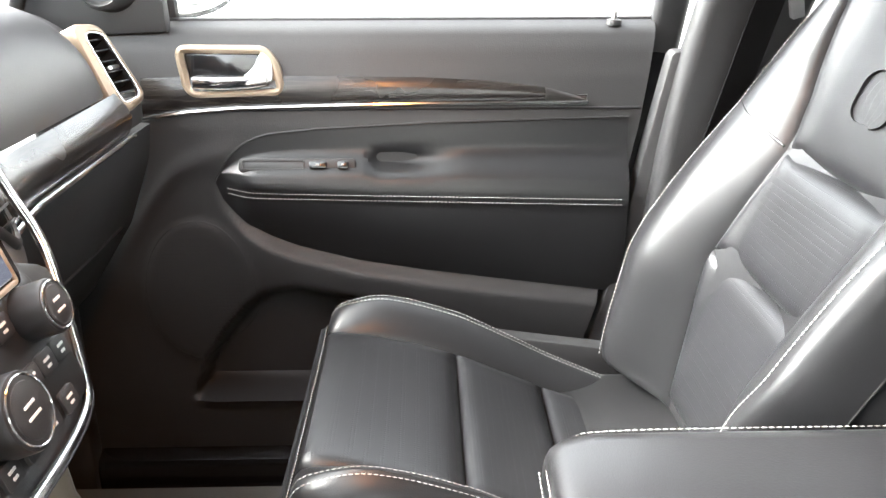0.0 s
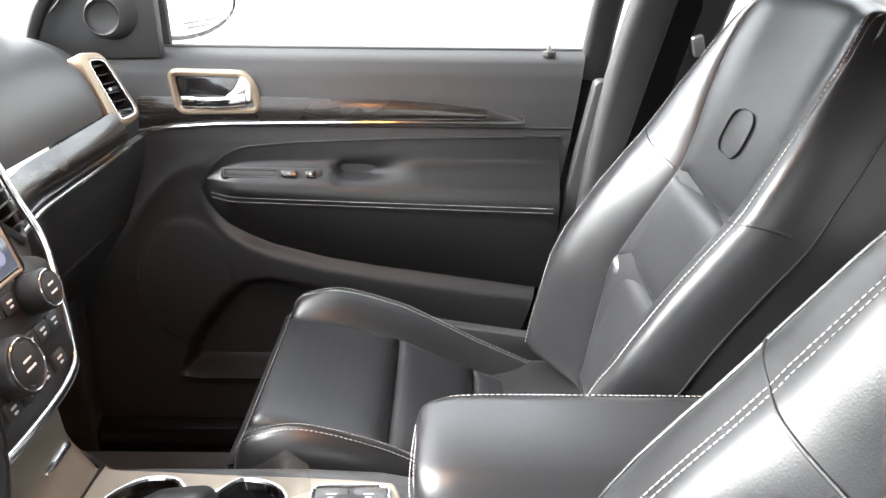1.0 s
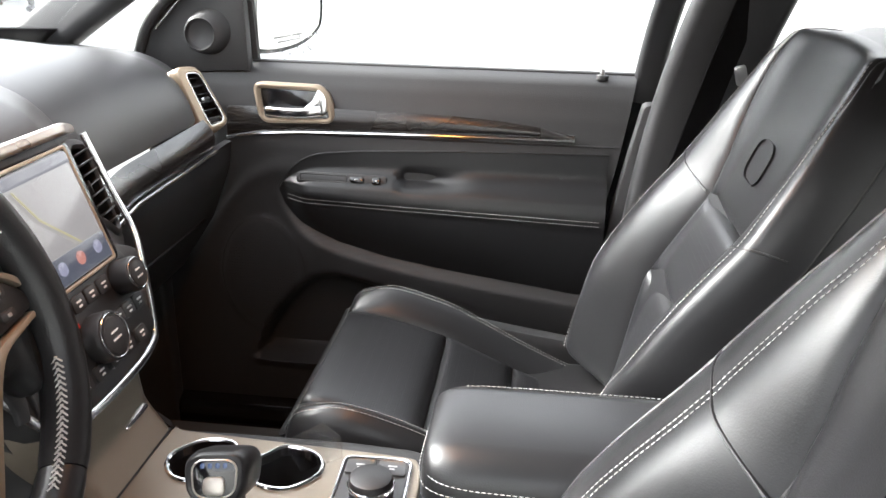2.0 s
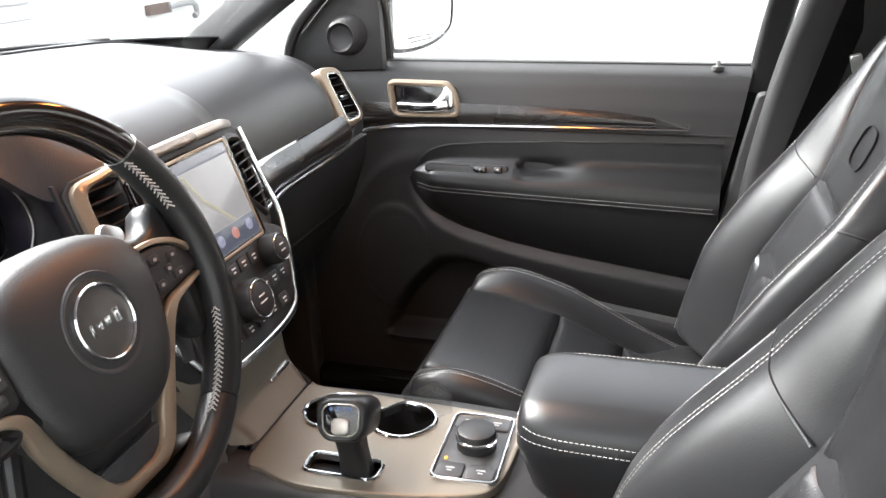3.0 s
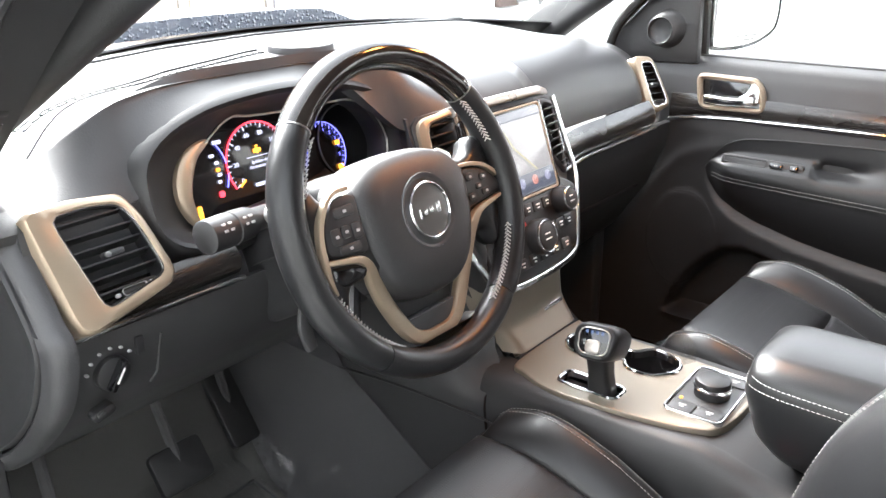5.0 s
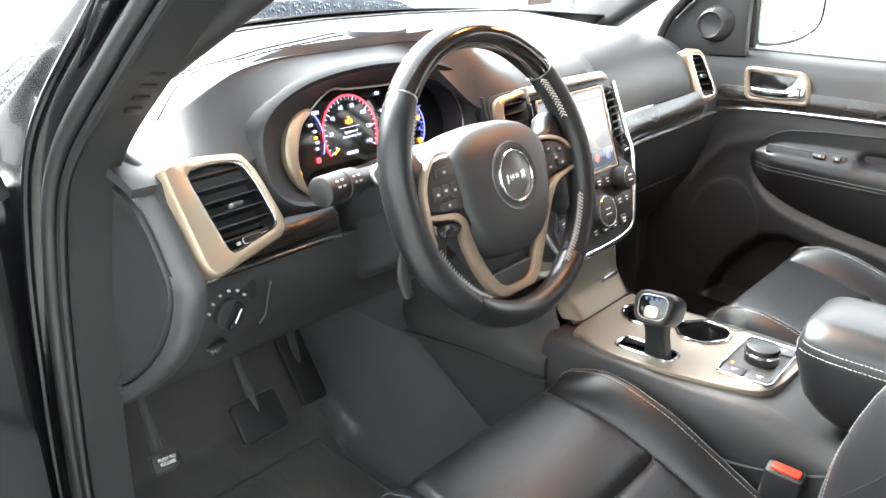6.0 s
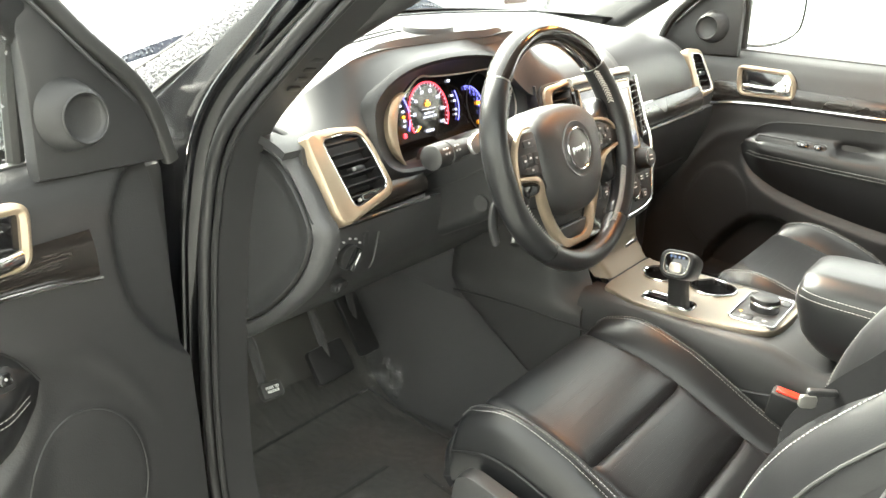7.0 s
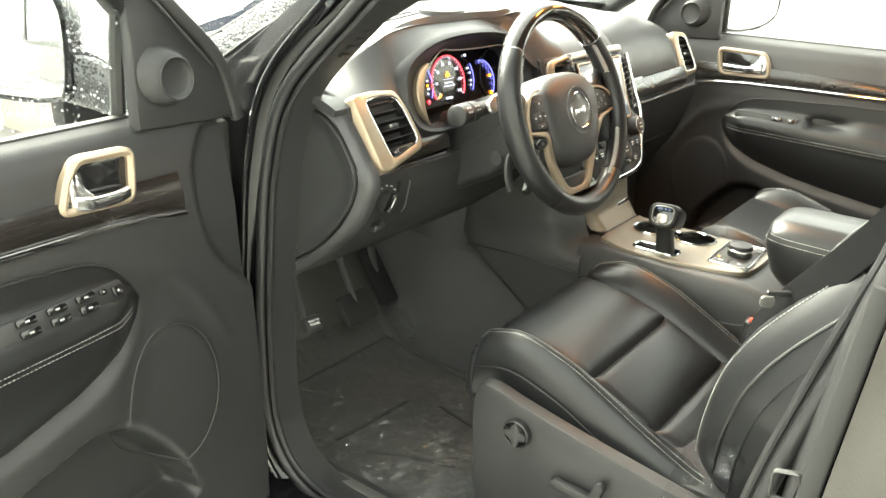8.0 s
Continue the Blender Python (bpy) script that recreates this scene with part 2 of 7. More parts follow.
def rpoly(pts, r, n=5):
    """A polygon with rounded corners, counter-clockwise."""
    if sum(p[0] * q[1] - q[0] * p[1] for p, q in zip(pts, list(pts[1:]) + [pts[0]])) < 0:
        pts = pts[::-1]
    out, m = [], len(pts)
    for i in range(m):
        a, p, b = Vector(pts[i - 1]), Vector(pts[i]), Vector(pts[(i + 1) % m])
        da, db = (a - p), (b - p)
        k = min(r, da.length * 0.45, db.length * 0.45)
        s, e = p + da.normalized() * k, p + db.normalized() * k
        for j in range(n + 1):
            t = j / n
            q = s * (1 - t) ** 2 + p * (2 * t * (1 - t)) + e * t * t
            out.append((q.x, q.y))
    return out


def inset(o, d):
    """A closed outline moved inward by d."""
    out, m = [], len(o)
    if sum(p[0] * q[1] - q[0] * p[1] for p, q in zip(o, o[1:] + o[:1])) < 0:
        d = -d
    for i in range(m):
        a, b, c = V(*o[i - 1], 0), V(*o[i], 0), V(*o[(i + 1) % m], 0)
        e1, e2 = (b - a), (c - b)
        e1 = e1.normalized() if e1.length > 1e-9 else e2.normalized()
        e2 = e2.normalized() if e2.length > 1e-9 else e1
        nrm = V(-e1.y - e2.y, e1.x + e2.x, 0)
        nrm = nrm.normalized() if nrm.length > 1e-9 else V(-e1.y, e1.x, 0)
        k = max(0.5, nrm.dot(V(-e1.y, e1.x, 0)))
        out.append((b.x + nrm.x * d / k, b.y + nrm.y * d / k))
    return out


def place(m, o, z):
    return [m @ V(a, b, z) for a, b in o]


def prism(m, o, depth, bevel=0.002, top=0.0):
    """A bevelled slab: outline o in the plane of m, its face at height top, going down by depth."""
    mid = inset(o, bevel * 0.3)
    return loft([place(m, o, top - depth), place(m, o, top - bevel), place(m, mid, top - bevel * 0.3), place(m, inset(o, bevel), top)])


def frame_ring(m, outer, width, depth, top=0.0, bevel=0.002):
    """A flat ring of that width between an outline and its inset, with rounded edges."""
    inner = inset(outer, width)
    r = [place(m, outer, top - depth), place(m, outer, top - bevel), place(m, inset(outer, bevel), top), place(m, inset(outer, width - bevel), top), place(m, inner, top - bevel), place(m, inner, top - depth)]
    return loft(r + [r[0]], True, False)


def shell(f, us, vs, thick):
    """A sheet of a function f(u, v) with thickness behind it (against its normal)."""
    nu, nv = len(us), len(vs)
    g = [[Vector(f(u, v)) for v in vs] for u in us]
    nrm = [[None] * nv for _ in us]
    for i in range(nu):
        for j in range(nv):
            a = g[min(i + 1, nu - 1)][j] - g[max(i - 1, 0)][j]
            b = g[i][min(j + 1, nv - 1)] - g[i][max(j - 1, 0)]
            c = a.cross(b)
            nrm[i][j] = c.normalized() if c.length > 1e-12 else V(0, 0, 1)
    v = [g[i][j] for i in range(nu) for j in range(nv)] + [g[i][j] - nrm[i][j] * thick for i in range(nu) for j in range(nv)]
    o, fs = nu * nv, []
    for i in range(nu - 1):
        for j in range(nv - 1):
            a, b, c, d = i * nv + j, (i + 1) * nv + j, (i + 1) * nv + j + 1, i * nv + j + 1
            fs += [(a, b, c, d), (o + d, o + c, o + b, o + a)]
    rim = [i * nv for i in range(nu)] + [(nu - 1) * nv + j for j in range(1, nv)] + [i * nv + nv - 1 for i in range(nu - 2, -1, -1)] + [j for j in range(nv - 2, 0, -1)]
    for a, b in zip(rim, rim[1:] + rim[:1]):
        fs.append((a, a + o, b + o, b))
    return v, fs


def steps(a, b, n, dense=True):
    """Values from a to b, closer together at both ends."""
    if not dense:
        return [a + (b - a) * i / n for i in range(n + 1)]
    inner = [a + (b - a) * (0.5 - 0.5 * math.cos(math.pi * i / n)) for i in range(n + 1)]
    return inner


def stitches(path, lift=(0, 0, 0), dash=0.0040, gap=0.0017, r=0.00052):
    """A row of short threads along a path."""
    path = [Vector(p) + Vector(lift) for p in path]
    g, on = Geo(), True
    runs, start, acc = [], path[0], 0.0
    for a, b in zip(path, path[1:]):
        d = b - a
        length, t = d.length, 0.0
        if length < 1e-9:
            continue
        while t < length:
            need = (dash if on else gap) - acc
            if t + need <= length:
                t += need
                p = a + d * (t / length)
                if on:
                    runs.append((start, p))
                start, acc, on = p, 0.0, not on
            else:
                acc += length - t
                break
    for a, b in runs:
        d = (b - a).normalized()
        s = d.cross(V(0.3, 0.2, 0.93)).normalized()
        w = s.cross(d)
        mid = (a + b) / 2
        g.add(loft([[a + s * x * 0.5 + w * y * 0.5 for x, y in circle(r, 4)], [mid + s * x + w * y for x, y in circle(r, 4)], [b + s * x * 0.5 + w * y * 0.5 for x, y in circle(r, 4)]]))
    return g


def axes(origin, xdir, ydir):
    """A frame from an origin and two directions; its z is their cross product."""
    x = Vector(xdir).normalized()
    y = Vector(ydir)
    y = (y - x * y.dot(x)).normalized()
    z = x.cross(y)
    m = Matrix((x, y, z)).transposed().to_4x4()
    m.translation = origin
    return m


def bars(m, rows, h, top):
    """Small raised bars for marks that cannot be read: rows of (x, y, width)."""
    g = Geo()
    for x, y, w in rows:
        g.add(prism(m @ Matrix.Translation((x, y, 0)), rrect(w, h, h * 0.2, 1), 0.0006, 0.0001, top))
    return g

# ---- surroundings ----


def box(x0, x1, y0, y1, z0, z1, bevel=0.004):
    m = Matrix.Translation(((x0 + x1) / 2, (y0 + y1) / 2, z1))
    o = rrect(x1 - x0, y1 - y0, min(bevel, (x1 - x0) / 3, (y1 - y0) / 3), 2)
    return prism(m, o, z1 - z0, min(bevel, (z1 - z0) / 3))


def setting(name, geo, mat, label, category, smooth=True):
    return tagged(mesh_object(name, geo[0], geo[1], mat, None, "", smooth), label, category, kind="structure")


setting("ground", box(-60, 60, -60, 60, -0.3, 0.0), CONCRETE, "damp grey concrete ground round the parked car", "ground")
setting("wall_east", box(-9, 9, 8.6, 8.85, 0.0, 3.8), WALLWHITE, "plain white painted wall beside the car", "wall")
wall_front = setting("wall_north", box(-5.65, -5.4, -9, 8.6, 0.0, 3.8), WALLWHITE, "white painted wall ahead of the car", "wall")

# two added walls out of view: they block sky light and set the bounce
setting("light_wall_south", box(3.5, 3.75, -5.4, 8.6, 0.0, 3.8), DIMWALL, "out-of-view grey wall added behind the car to cut light", "wall")
setting("light_wall_west", box(-2.2, 3.5, -5.65, -5.4, 0.0, 3.8), PLASTER, "out-of-view pale wall added beside the open door to shape light", "wall")

# ---- car body ----
def cowl_x(y):
    """Where the windscreen meets the dashboard, across the car."""
    return lerp_table(abs(y), [(0, -0.79), (0.2, -0.775), (0.36, -0.735), (0.5, -0.685), (0.6, -0.63), (0.70, -0.55)])


body = thing("car_body", "black car body shell with open door aperture", "car body", (0.4, 0, 0), kind="structure")
g = Geo()
g.add(box(-1.0, 2.2, -0.74, 0.74, 0.42, 0.47))
g.out(body, "floor_pan", CARPET)
g = Geo().add(box(-1.02, -0.97, -0.74, 0.74, 0.47, 1.19))
g.out(body, "firewall", CARPET)
g = Geo().add(box(2.15, 2.2, -0.74, 0.74, 0.47, 1.15))
g.out(body, "rear_panel", PLASTIC)


def roof_f(u, v):
    x, y = -0.02 + 2.2 * u, (v - 0.5) * 1.24
    return V(x, y, 1.665 - 0.06 * (2 * v - 1) ** 2 - 0.05 * (1 - ease(u, 0, 0.25)) - 0.08 * u * u)


Geo().add(shell(roof_f, steps(0, 1, 16, False), steps(0, 1, 12, False), 0.05)).out(body, "roof", HEADLINER, "pale fabric headliner")
for sgn in (-1, 1):
    g = Geo()
    g.add(box(0.62, 2.2, min(sgn * 0.70, sgn * 0.78), max(sgn * 0.70, sgn * 0.78), 0.45, 1.17))
    g.out(body, "rear_side", PLASTIC)
    g = Geo()
    for x in (1.45, 2.12):
        g.add(sweep([(x, sgn * 0.76, 1.15), (x + 0.06, sgn * 0.70, 1.4), (x + 0.1, sgn * 0.61, 1.64)], rrect(0.12, 0.05, 0.02, 3), up=(1, 0, 0)))
    g.out(body, "rear_pillar", PLASTIC)
    # sill under each front door
    g = Geo().add(box(-0.42, 0.75, min(sgn * 0.70, sgn * 0.82), max(sgn * 0.70, sgn * 0.82), 0.40, 0.525, 0.02))
    g.out(body, "sill", PAINT, "gloss black door sill")

# A pillars: inner trim and wet outer skin
for sgn, nm in ((1, "pillar_trim"), (-1, "pillar_trim")):
    k = 0.0 if sgn > 0 else 1.0
    p = spline([(-0.70, sgn * (0.735 - 0.030 * k), 1.16 - 0.05 * k), (-0.56, sgn * (0.722 - 0.035 * k), 1.262 - 0.075 * k), (-0.36, sgn * (0.695 - 0.030 * k), 1.39 - 0.085 * k), (-0.10, sgn * (0.645 - 0.026 * k), 1.53 - 0.07 * k), (0.08, sgn * (0.61 - 0.016 * k), 1.61 - 0.05 * k)], 6)
    g = Geo().add(sweep(p, rrect(0.095, 0.05, 0.022, 5), up=(0, -sgn, 0.4)))
    g.out(body, nm, PANEL, "dark grey soft pillar trim")

windshield = thing("windshield", "clear wet windscreen over the dashboard", "windshield", (-0.7, 0, 1.2), kind="structure")


def screen_f(u, v):
    y = (u - 0.5) * 2
    yb = y * (0.70 * (1 - v) + 0.58 * v)
    xb = cowl_x(yb) - 0.03
    return V(xb * (1 - v) + (-0.03 + 0.05 * y * y) * v, yb, (1.270 - 0.035 * y * y) * (1 - v) + (1.625 - 0.02 * y * y) * v + 0.02 * math.sin(math.pi * v))


ws = Geo().add(shell(screen_f, steps(0, 1, 16, False), steps(0, 1, 8, False), 0.004)).out(windshield, "pane", GLASS)
ws.visible_shadow = False
Geo().add(shell(lambda u, v: screen_f(u, v) + V(0.008, 0, -0.002), steps(0, 1, 24, False), steps(0, 0.058, 4, False), 0.003)).out(windshield, "frit_band", BLACK, "black edge band of the glass")

hood = thing("car_hood", "dark wet engine hood, reflected sky put into its paint colour", "hood", (-1.4, 0, 0.9), kind="structure")


def hood_f(u, v):
    y = (v - 0.5) * 1.62
    x = (cowl_x(y * 0.85) - 0.12) * (1 - u) + (-1.95 + 0.16 * (y / 0.8) ** 2) * u
    bulge = 0.025 * ease(0.34 - abs(y), -0.05, 0.05)
    return V(x, y, 1.252 - 0.02 * u - 0.07 * u * u - 0.09 * abs(y / 0.8) ** 3 + bulge)


Geo().add(shell(hood_f, steps(0, 1, 20, False), steps(0, 1, 44, False), 0.03)).out(hood, "skin", HOOD_SKY_SHEEN)
Geo().add(sweep(spline([(cowl_x(y) - 0.075, y, 1.238) for y in (-0.68, -0.5, -0.3, 0, 0.3, 0.5, 0.68)], 4), rrect(0.10, 0.02, 0.008, 2))).out(hood, "cowl", BLACK, "black plastic cowl grille")
for y0, y1 in ((-0.55, 0.02), (0.05, 0.55)):
    p = spline([(cowl_x(y0) - 0.05, y0, 1.262), (cowl_x((y0 + y1) / 2) - 0.035, (y0 + y1) / 2, 1.276), (cowl_x(y1) - 0.04, y1, 1.268)], 8)
    Geo().add(sweep(p, rrect(0.018, 0.014, 0.005, 2))).out(hood, "wiper_blade", RUBBER)

# aperture of the open door
AP = [(0.30, 1.60), (0.05, 1.56), (-0.10, 1.44), (-0.215, 1.335), (-0.322, 1.222), (-0.367, 1.10), (-0.388, 0.95), (-0.398, 0.79), (-0.385, 0.62), (-0.31, 0.535), (-0.15, 0.522), (0.15, 0.522), (0.33, 0.54), (0.395, 0.66), (0.425, 0.865), (0.456, 1.0), (0.489, 1.124), (0.514, 1.22), (0.56, 1.48), (0.47, 1.60)]


def ap_y(z):
    return -0.742 + 0.20 * max(0, z - 1.2) ** 1.3


aperture = thing("door_aperture", "black painted door aperture with rubber weatherstrip", "door frame", (-0.4, -0.75, 0.5), kind="structure")
path = spline([(x, ap_y(z), z) for x, z in AP], 8, closed=True)
Geo().add(sweep(path, [(a + 0.008, b + 0.004) for a, b in circle(0.0095, 10)], True, (0, -1, 0))).out(aperture, "weatherstrip", SEAL, "dark rubber weatherstrip")
Geo().add(sweep(path, [(a - 0.009, b + 0.001) for a, b in circle(0.0050, 8)], True, (0, -1, 0))).out(aperture, "seal_lip", SEAL, "thin rubber lip of the weatherstrip")
Geo().add(sweep(path, [(0.018, -0.05), (0.018, -0.004), (0.030, 0.0), (0.036, 0.010), (0.052, 0.010), (0.057, -0.006), (0.074, -0.008), (0.080, -0.02), (0.092, -0.022), (0.092, -0.06)], True, (0, -1, 0))).out(aperture, "frame", PAINT, "gloss black painted frame")
Geo().add(sweep(path, [(-0.012, -0.055), (-0.008, -0.006), (0.010, -0.008), (0.014, -0.055)], True, (0, -1, 0))).out(aperture, "inner_trim", PLASTIC)
Geo().add(sweep(path, [(a + 0.046, b + 0.012) for a, b in circle(0.0045, 8)], True, (0, -1, 0))).out(aperture, "pinch_weld", GLOSS, "gloss black folded edge")

for i in range(4):
    k = i / 3
    m = axes((-0.250 + 0.036 * k, -0.698 + 0.006 * k, 1.284 + 0.038 * k), (0.0, 1, -0.11), (0.7, 0, 0.7))
    Geo().add(prism(m, rrect(0.018, 0.008, 0.0015, 2), 0.006, 0.0004, 0.0008)).out(aperture, "grille_slot", BLACK, "dark slot in the pillar trim")

# outer skin of the pillar and fender beside the open door
fender = thing("car_fender", "dark wet fender and pillar skin beaded with rain", "fender", (-0.7, -0.8, 0.5), kind="structure")
STRIP = [((-0.70, -0.728, 1.148), (-0.735, -0.70, 1.20)), ((-0.56, -0.715, 1.221), (-0.60, -0.688, 1.262)), ((-0.45, -0.708, 1.287), (-0.48, -0.678, 1.322)), ((-0.30, -0.695, 1.370), (-0.345, -0.668, 1.392)), ((-0.08, -0.655, 1.495), (-0.12, -0.63, 1.52)), ((0.10, -0.61, 1.60), (0.07, -0.59, 1.62))]
strip_low, strip_up = spline([s[0] for s in STRIP], 8), spline([s[1] for s in STRIP], 8)


def strip_f(u, v):
    k = u * (len(strip_low) - 1)
    i = min(int(k), len(strip_low) - 2)
    a = strip_low[i].lerp(strip_low[i + 1], k - i)
    b = strip_up[i].lerp(strip_up[i + 1], k - i)
    return a.lerp(b, v) + V(-0.2, -0.5, 0.8) * (0.006 * math.sin(math.pi * v))


Geo().add(shell(strip_f, steps(0, 1, 40, False), steps(0, 1, 8, False), 0.012)).out(fender, "pillar_skin", WET, "wet dark pillar skin")
Geo().add(tube([strip_f(u, 0.0) for u in steps(0, 1, 40, False)], 0.004, 6)).out(fender, "pillar_edge", BLACK)
Geo().add(tube([strip_f(u, 1.0) for u in steps(0, 1, 40, False)], 0.004, 6)).out(fender, "pillar_edge", BLACK)
rng = random.Random(3)
g = Geo()
for _ in range(2200):
    u, v = rng.random() * 0.72, rng.random()
    q = strip_f(u, v)
    r = rng.choice((0.0014, 0.0018, 0.0022, 0.0028))
    m = axes(q, (0.87, 0.02, 0.49), (-0.3, 0.6, 0.5))
    g.add(loft([place(m, circle(r, 6), -0.001), place(m, circle(r * 0.85, 6), r * 0.45), place(m, circle(r * 0.4, 6), r * 0.8)]))
BEAD = material("water_bead", (0.13, 0.13, 0.14), 0.08, grain=(100, 0.0), vary=0.0)
BEAD.node_tree.nodes["Principled BSDF"].inputs["Transmission Weight"].default_value = 0.0
BEAD.node_tree.nodes["Principled BSDF"].inputs["IOR"].default_value = 1.33
tagged(g.out(fender, "rain_beads", BEAD, "beads of rain"), kind="stuff")
# painted corner between the hinge side and the pillar skin
o = [(-0.585, 1.20), (-0.50, 1.235), (-0.31, 1.357), (-0.20, 1.42), (-0.185, 1.40), (-0.335, 1.27), (-0.395, 1.18), (-0.43, 1.05), (-0.45, 0.50), (-0.60, 0.50), (-0.60, 1.10)]
Geo().add(prism(axes((0, -0.738, 0), (1, 0, 0), (0, 0, 1)), o[::-1], 0.02, 0.004)).out(fender, "corner_plate", PAINT, "black painted corner of the body")


def fender_f(u, v):
    x = -0.47 - 1.41 * u
    top = 1.06 - 0.1 * u + 0.11 * (1 - ease(u, 0.0, 0.22))
    return V(x, -0.80 - 0.12 * math.sin(math.pi * 0.5 * v), top - (top - 0.5) * v)


Geo().add(shell(fender_f, steps(0, 1, 14, False), steps(0, 1, 8, False), 0.02)).out(fender, "side_skin", WET)

# rear door behind the aperture, wet, and the painted pillar between
rear = thing("rear_door", "dark wet rear door beaded with rain", "car door", (0.9, -0.8, 0.5))


def rear_f(u, v):
    z = 0.50 + 0.68 * v
    x = 0.472 + 0.060 * v + 0.9 * u
    return V(x, -0.80 - 0.05 * math.sin(math.pi * v) * ease(u, 0, 0.2) + 0.012 * (1 - ease(u, 0, 0.02)), z)


# body paint warmed and lightened; the grey-brown stands in for reflected ground
REAR_REFLECTION = material("wet_paint_ground_reflection", (0.030, 0.028, 0.025), 0.34, coat=0.2, grain=(260, 0.25), vary=0.3, patch=14)
Geo().add(shell(rear_f, steps(0, 1, 30, False), steps(0, 1, 14, False), -0.02)).out(rear, "skin", REAR_REFLECTION, "dark wet paint tinted with the ground's reflection")
rng = random.Random(11)
g = Geo()
for _ in range(700):
    u, v = rng.random() * 0.2, 0.35 + rng.random() * 0.6
    q = rear_f(u, v)
    r = rng.choice((0.0006, 0.0008, 0.0010, 0.0014))
    m = axes(q, (1, 0, 0), (0, 0, 1))
    g.add(loft([place(m, circle(r, 6), -0.001), place(m, circle(r * 0.85, 6), r * 0.45), place(m, circle(r * 0.4, 6), r * 0.8)]))
DARK_BEAD = material("dark_water_bead", (0.02, 0.02, 0.02), 0.12, grain=(100, 0.0), vary=0.0, spec=0.25)
tagged(g.out(rear, "rain_beads", DARK_BEAD, "beads of rain"), kind="stuff")
Geo().add(tube([rear_f(0.004, v) + V(-0.004, 0.006, 0) for v in steps(0, 1, 12, False)], 0.006, 8, up=(0, 1, 0))).out(rear, "edge_seal", RUBBER)
o = [(0.44, 0.50), (0.462, 0.85), (0.505, 1.17), (0.58, 1.17), (0.545, 0.85), (0.495, 0.50)]
Geo().add(prism(axes((0, -0.776, 0), (1, 0, 0), (0, 0, 1)), rpoly(o, 0.02), 0.03, 0.006)).out(body, "latch_pillar", PAINT, "black painted latch pillar")
for dx_, w_ in ((0.0, 0.022), (0.040, 0.008)):
    p = [(0.458 + dx_ + 0.030 * k + 0.022 * k * k, -0.780, 0.50 + 0.67 * k) for k in steps(0, 1, 14, False)]
    Geo().add(sweep(p, rrect(w_, 0.010, 0.003, 3), up=(0, -1, 0))).out(body, "pillar_seal", RUBBER, "black rubber seal on the pillar")
striker = thing("door_striker", "bright steel door striker loop on the pillar", "striker", (0.455, -0.78, 0.92))
ms2 = axes((0.464, -0.777, 0.930), (1, 0, 0.1), (-0.1, 0, 1))
Geo().add(frame_ring(ms2, rpoly([(-0.018, -0.02), (0.018, -0.02), (0.014, 0.02), (-0.016, 0.016)], 0.008), 0.0035, 0.006, 0.008, 0.0015)).out(striker, "loop", RUBBER)

# B pillars with belts
for sgn in (-1, 1):
    p = spline([(0.52, sgn * 0.735, 0.5), (0.53, sgn * 0.735, 0.9), (0.575, sgn * 0.73, 1.2), (0.66, sgn * 0.66, 1.5), (0.70, sgn * 0.61, 1.62)], 6)
    g = Geo().add(sweep(p, rrect(0.15, 0.05, 0.02, 4), up=(0, -sgn, 0)))
    g.out(body, "pillar_trim", PANEL, "dark grey soft pillar trim")

def around(o, c, n=56):
    """An outline read at even angles round c."""
    out = []
    for i in range(n):
        a = 2 * math.pi * i / n
        d, best = (math.cos(a), math.sin(a)), 0.0
        for p, q in zip(o, o[1:] + o[:1]):
            ex, ey = q[0] - p[0], q[1] - p[1]
            det = d[0] * -ey + d[1] * ex
            if abs(det) < 1e-12:
                continue
            px, py = p[0] - c[0], p[1] - c[1]
            t, w = (px * -ey + py * ex) / det, (d[0] * py - d[1] * px) / det
            if t > 0 and -1e-9 <= w <= 1 + 1e-9:
                best = max(best, t)
        out.append((c[0] + d[0] * best, c[1] + d[1] * best))
    return out


def wound(o):
    return o if sum(p[0] * q[1] - q[0] * p[1] for p, q in zip(o, o[1:] + o[:1])) > 0 else o[::-1]


# ---- dashboard ----
dash = thing("dashboard", "black stitched vinyl dashboard with wood and satin trim", "dashboard", (-0.5, 0, 0.9), kind="structure")


mc = axes((-0.285, -0.345, 1.19), (0, 1, 0), (-0.22, 0, 1))
HOOD = [(-0.193, 0.018), (-0.183, 0.046), (-0.150, 0.069), (-0.09, 0.086), (0.0, 0.092), (0.09, 0.086), (0.156, 0.069), (0.192, 0.046), (0.204, 0.018), (0.200, -0.026), (0.172, -0.052), (0.12, -0.062), (0.0, -0.064), (-0.12, -0.062), (-0.166, -0.052), (-0.190, -0.026)]


def hood_top(yl):
    """Upper edge of the cowl's opening, across the cluster."""
    return lerp_table(abs(yl), [(0, 0.092), (0.045, 0.0905), (0.09, 0.086), (0.12, 0.079), (0.15, 0.069), (0.17, 0.057), (0.183, 0.044), (0.193, 0.020), (0.200, 0.0)])


def top_z(x, y):
    """Height of the dashboard's top pad."""
    z = 1.262 + 0.075 * max(0, -0.45 - x) - 0.035 * ease(abs(y), 0.45, 0.70)
    hood_w = ease(x, -0.56, -0.31)
    k = max(0, 1 - abs((y + 0.36) / 0.27) ** 3)
    z += 0.042 * hood_w * ease(k, 0, 0.8)
    c = max(0, 1 - abs(y / 0.24) ** 3)
    z += 0.012 * ease(x, -0.45, -0.28) * ease(c, 0, 0.8)
    return z


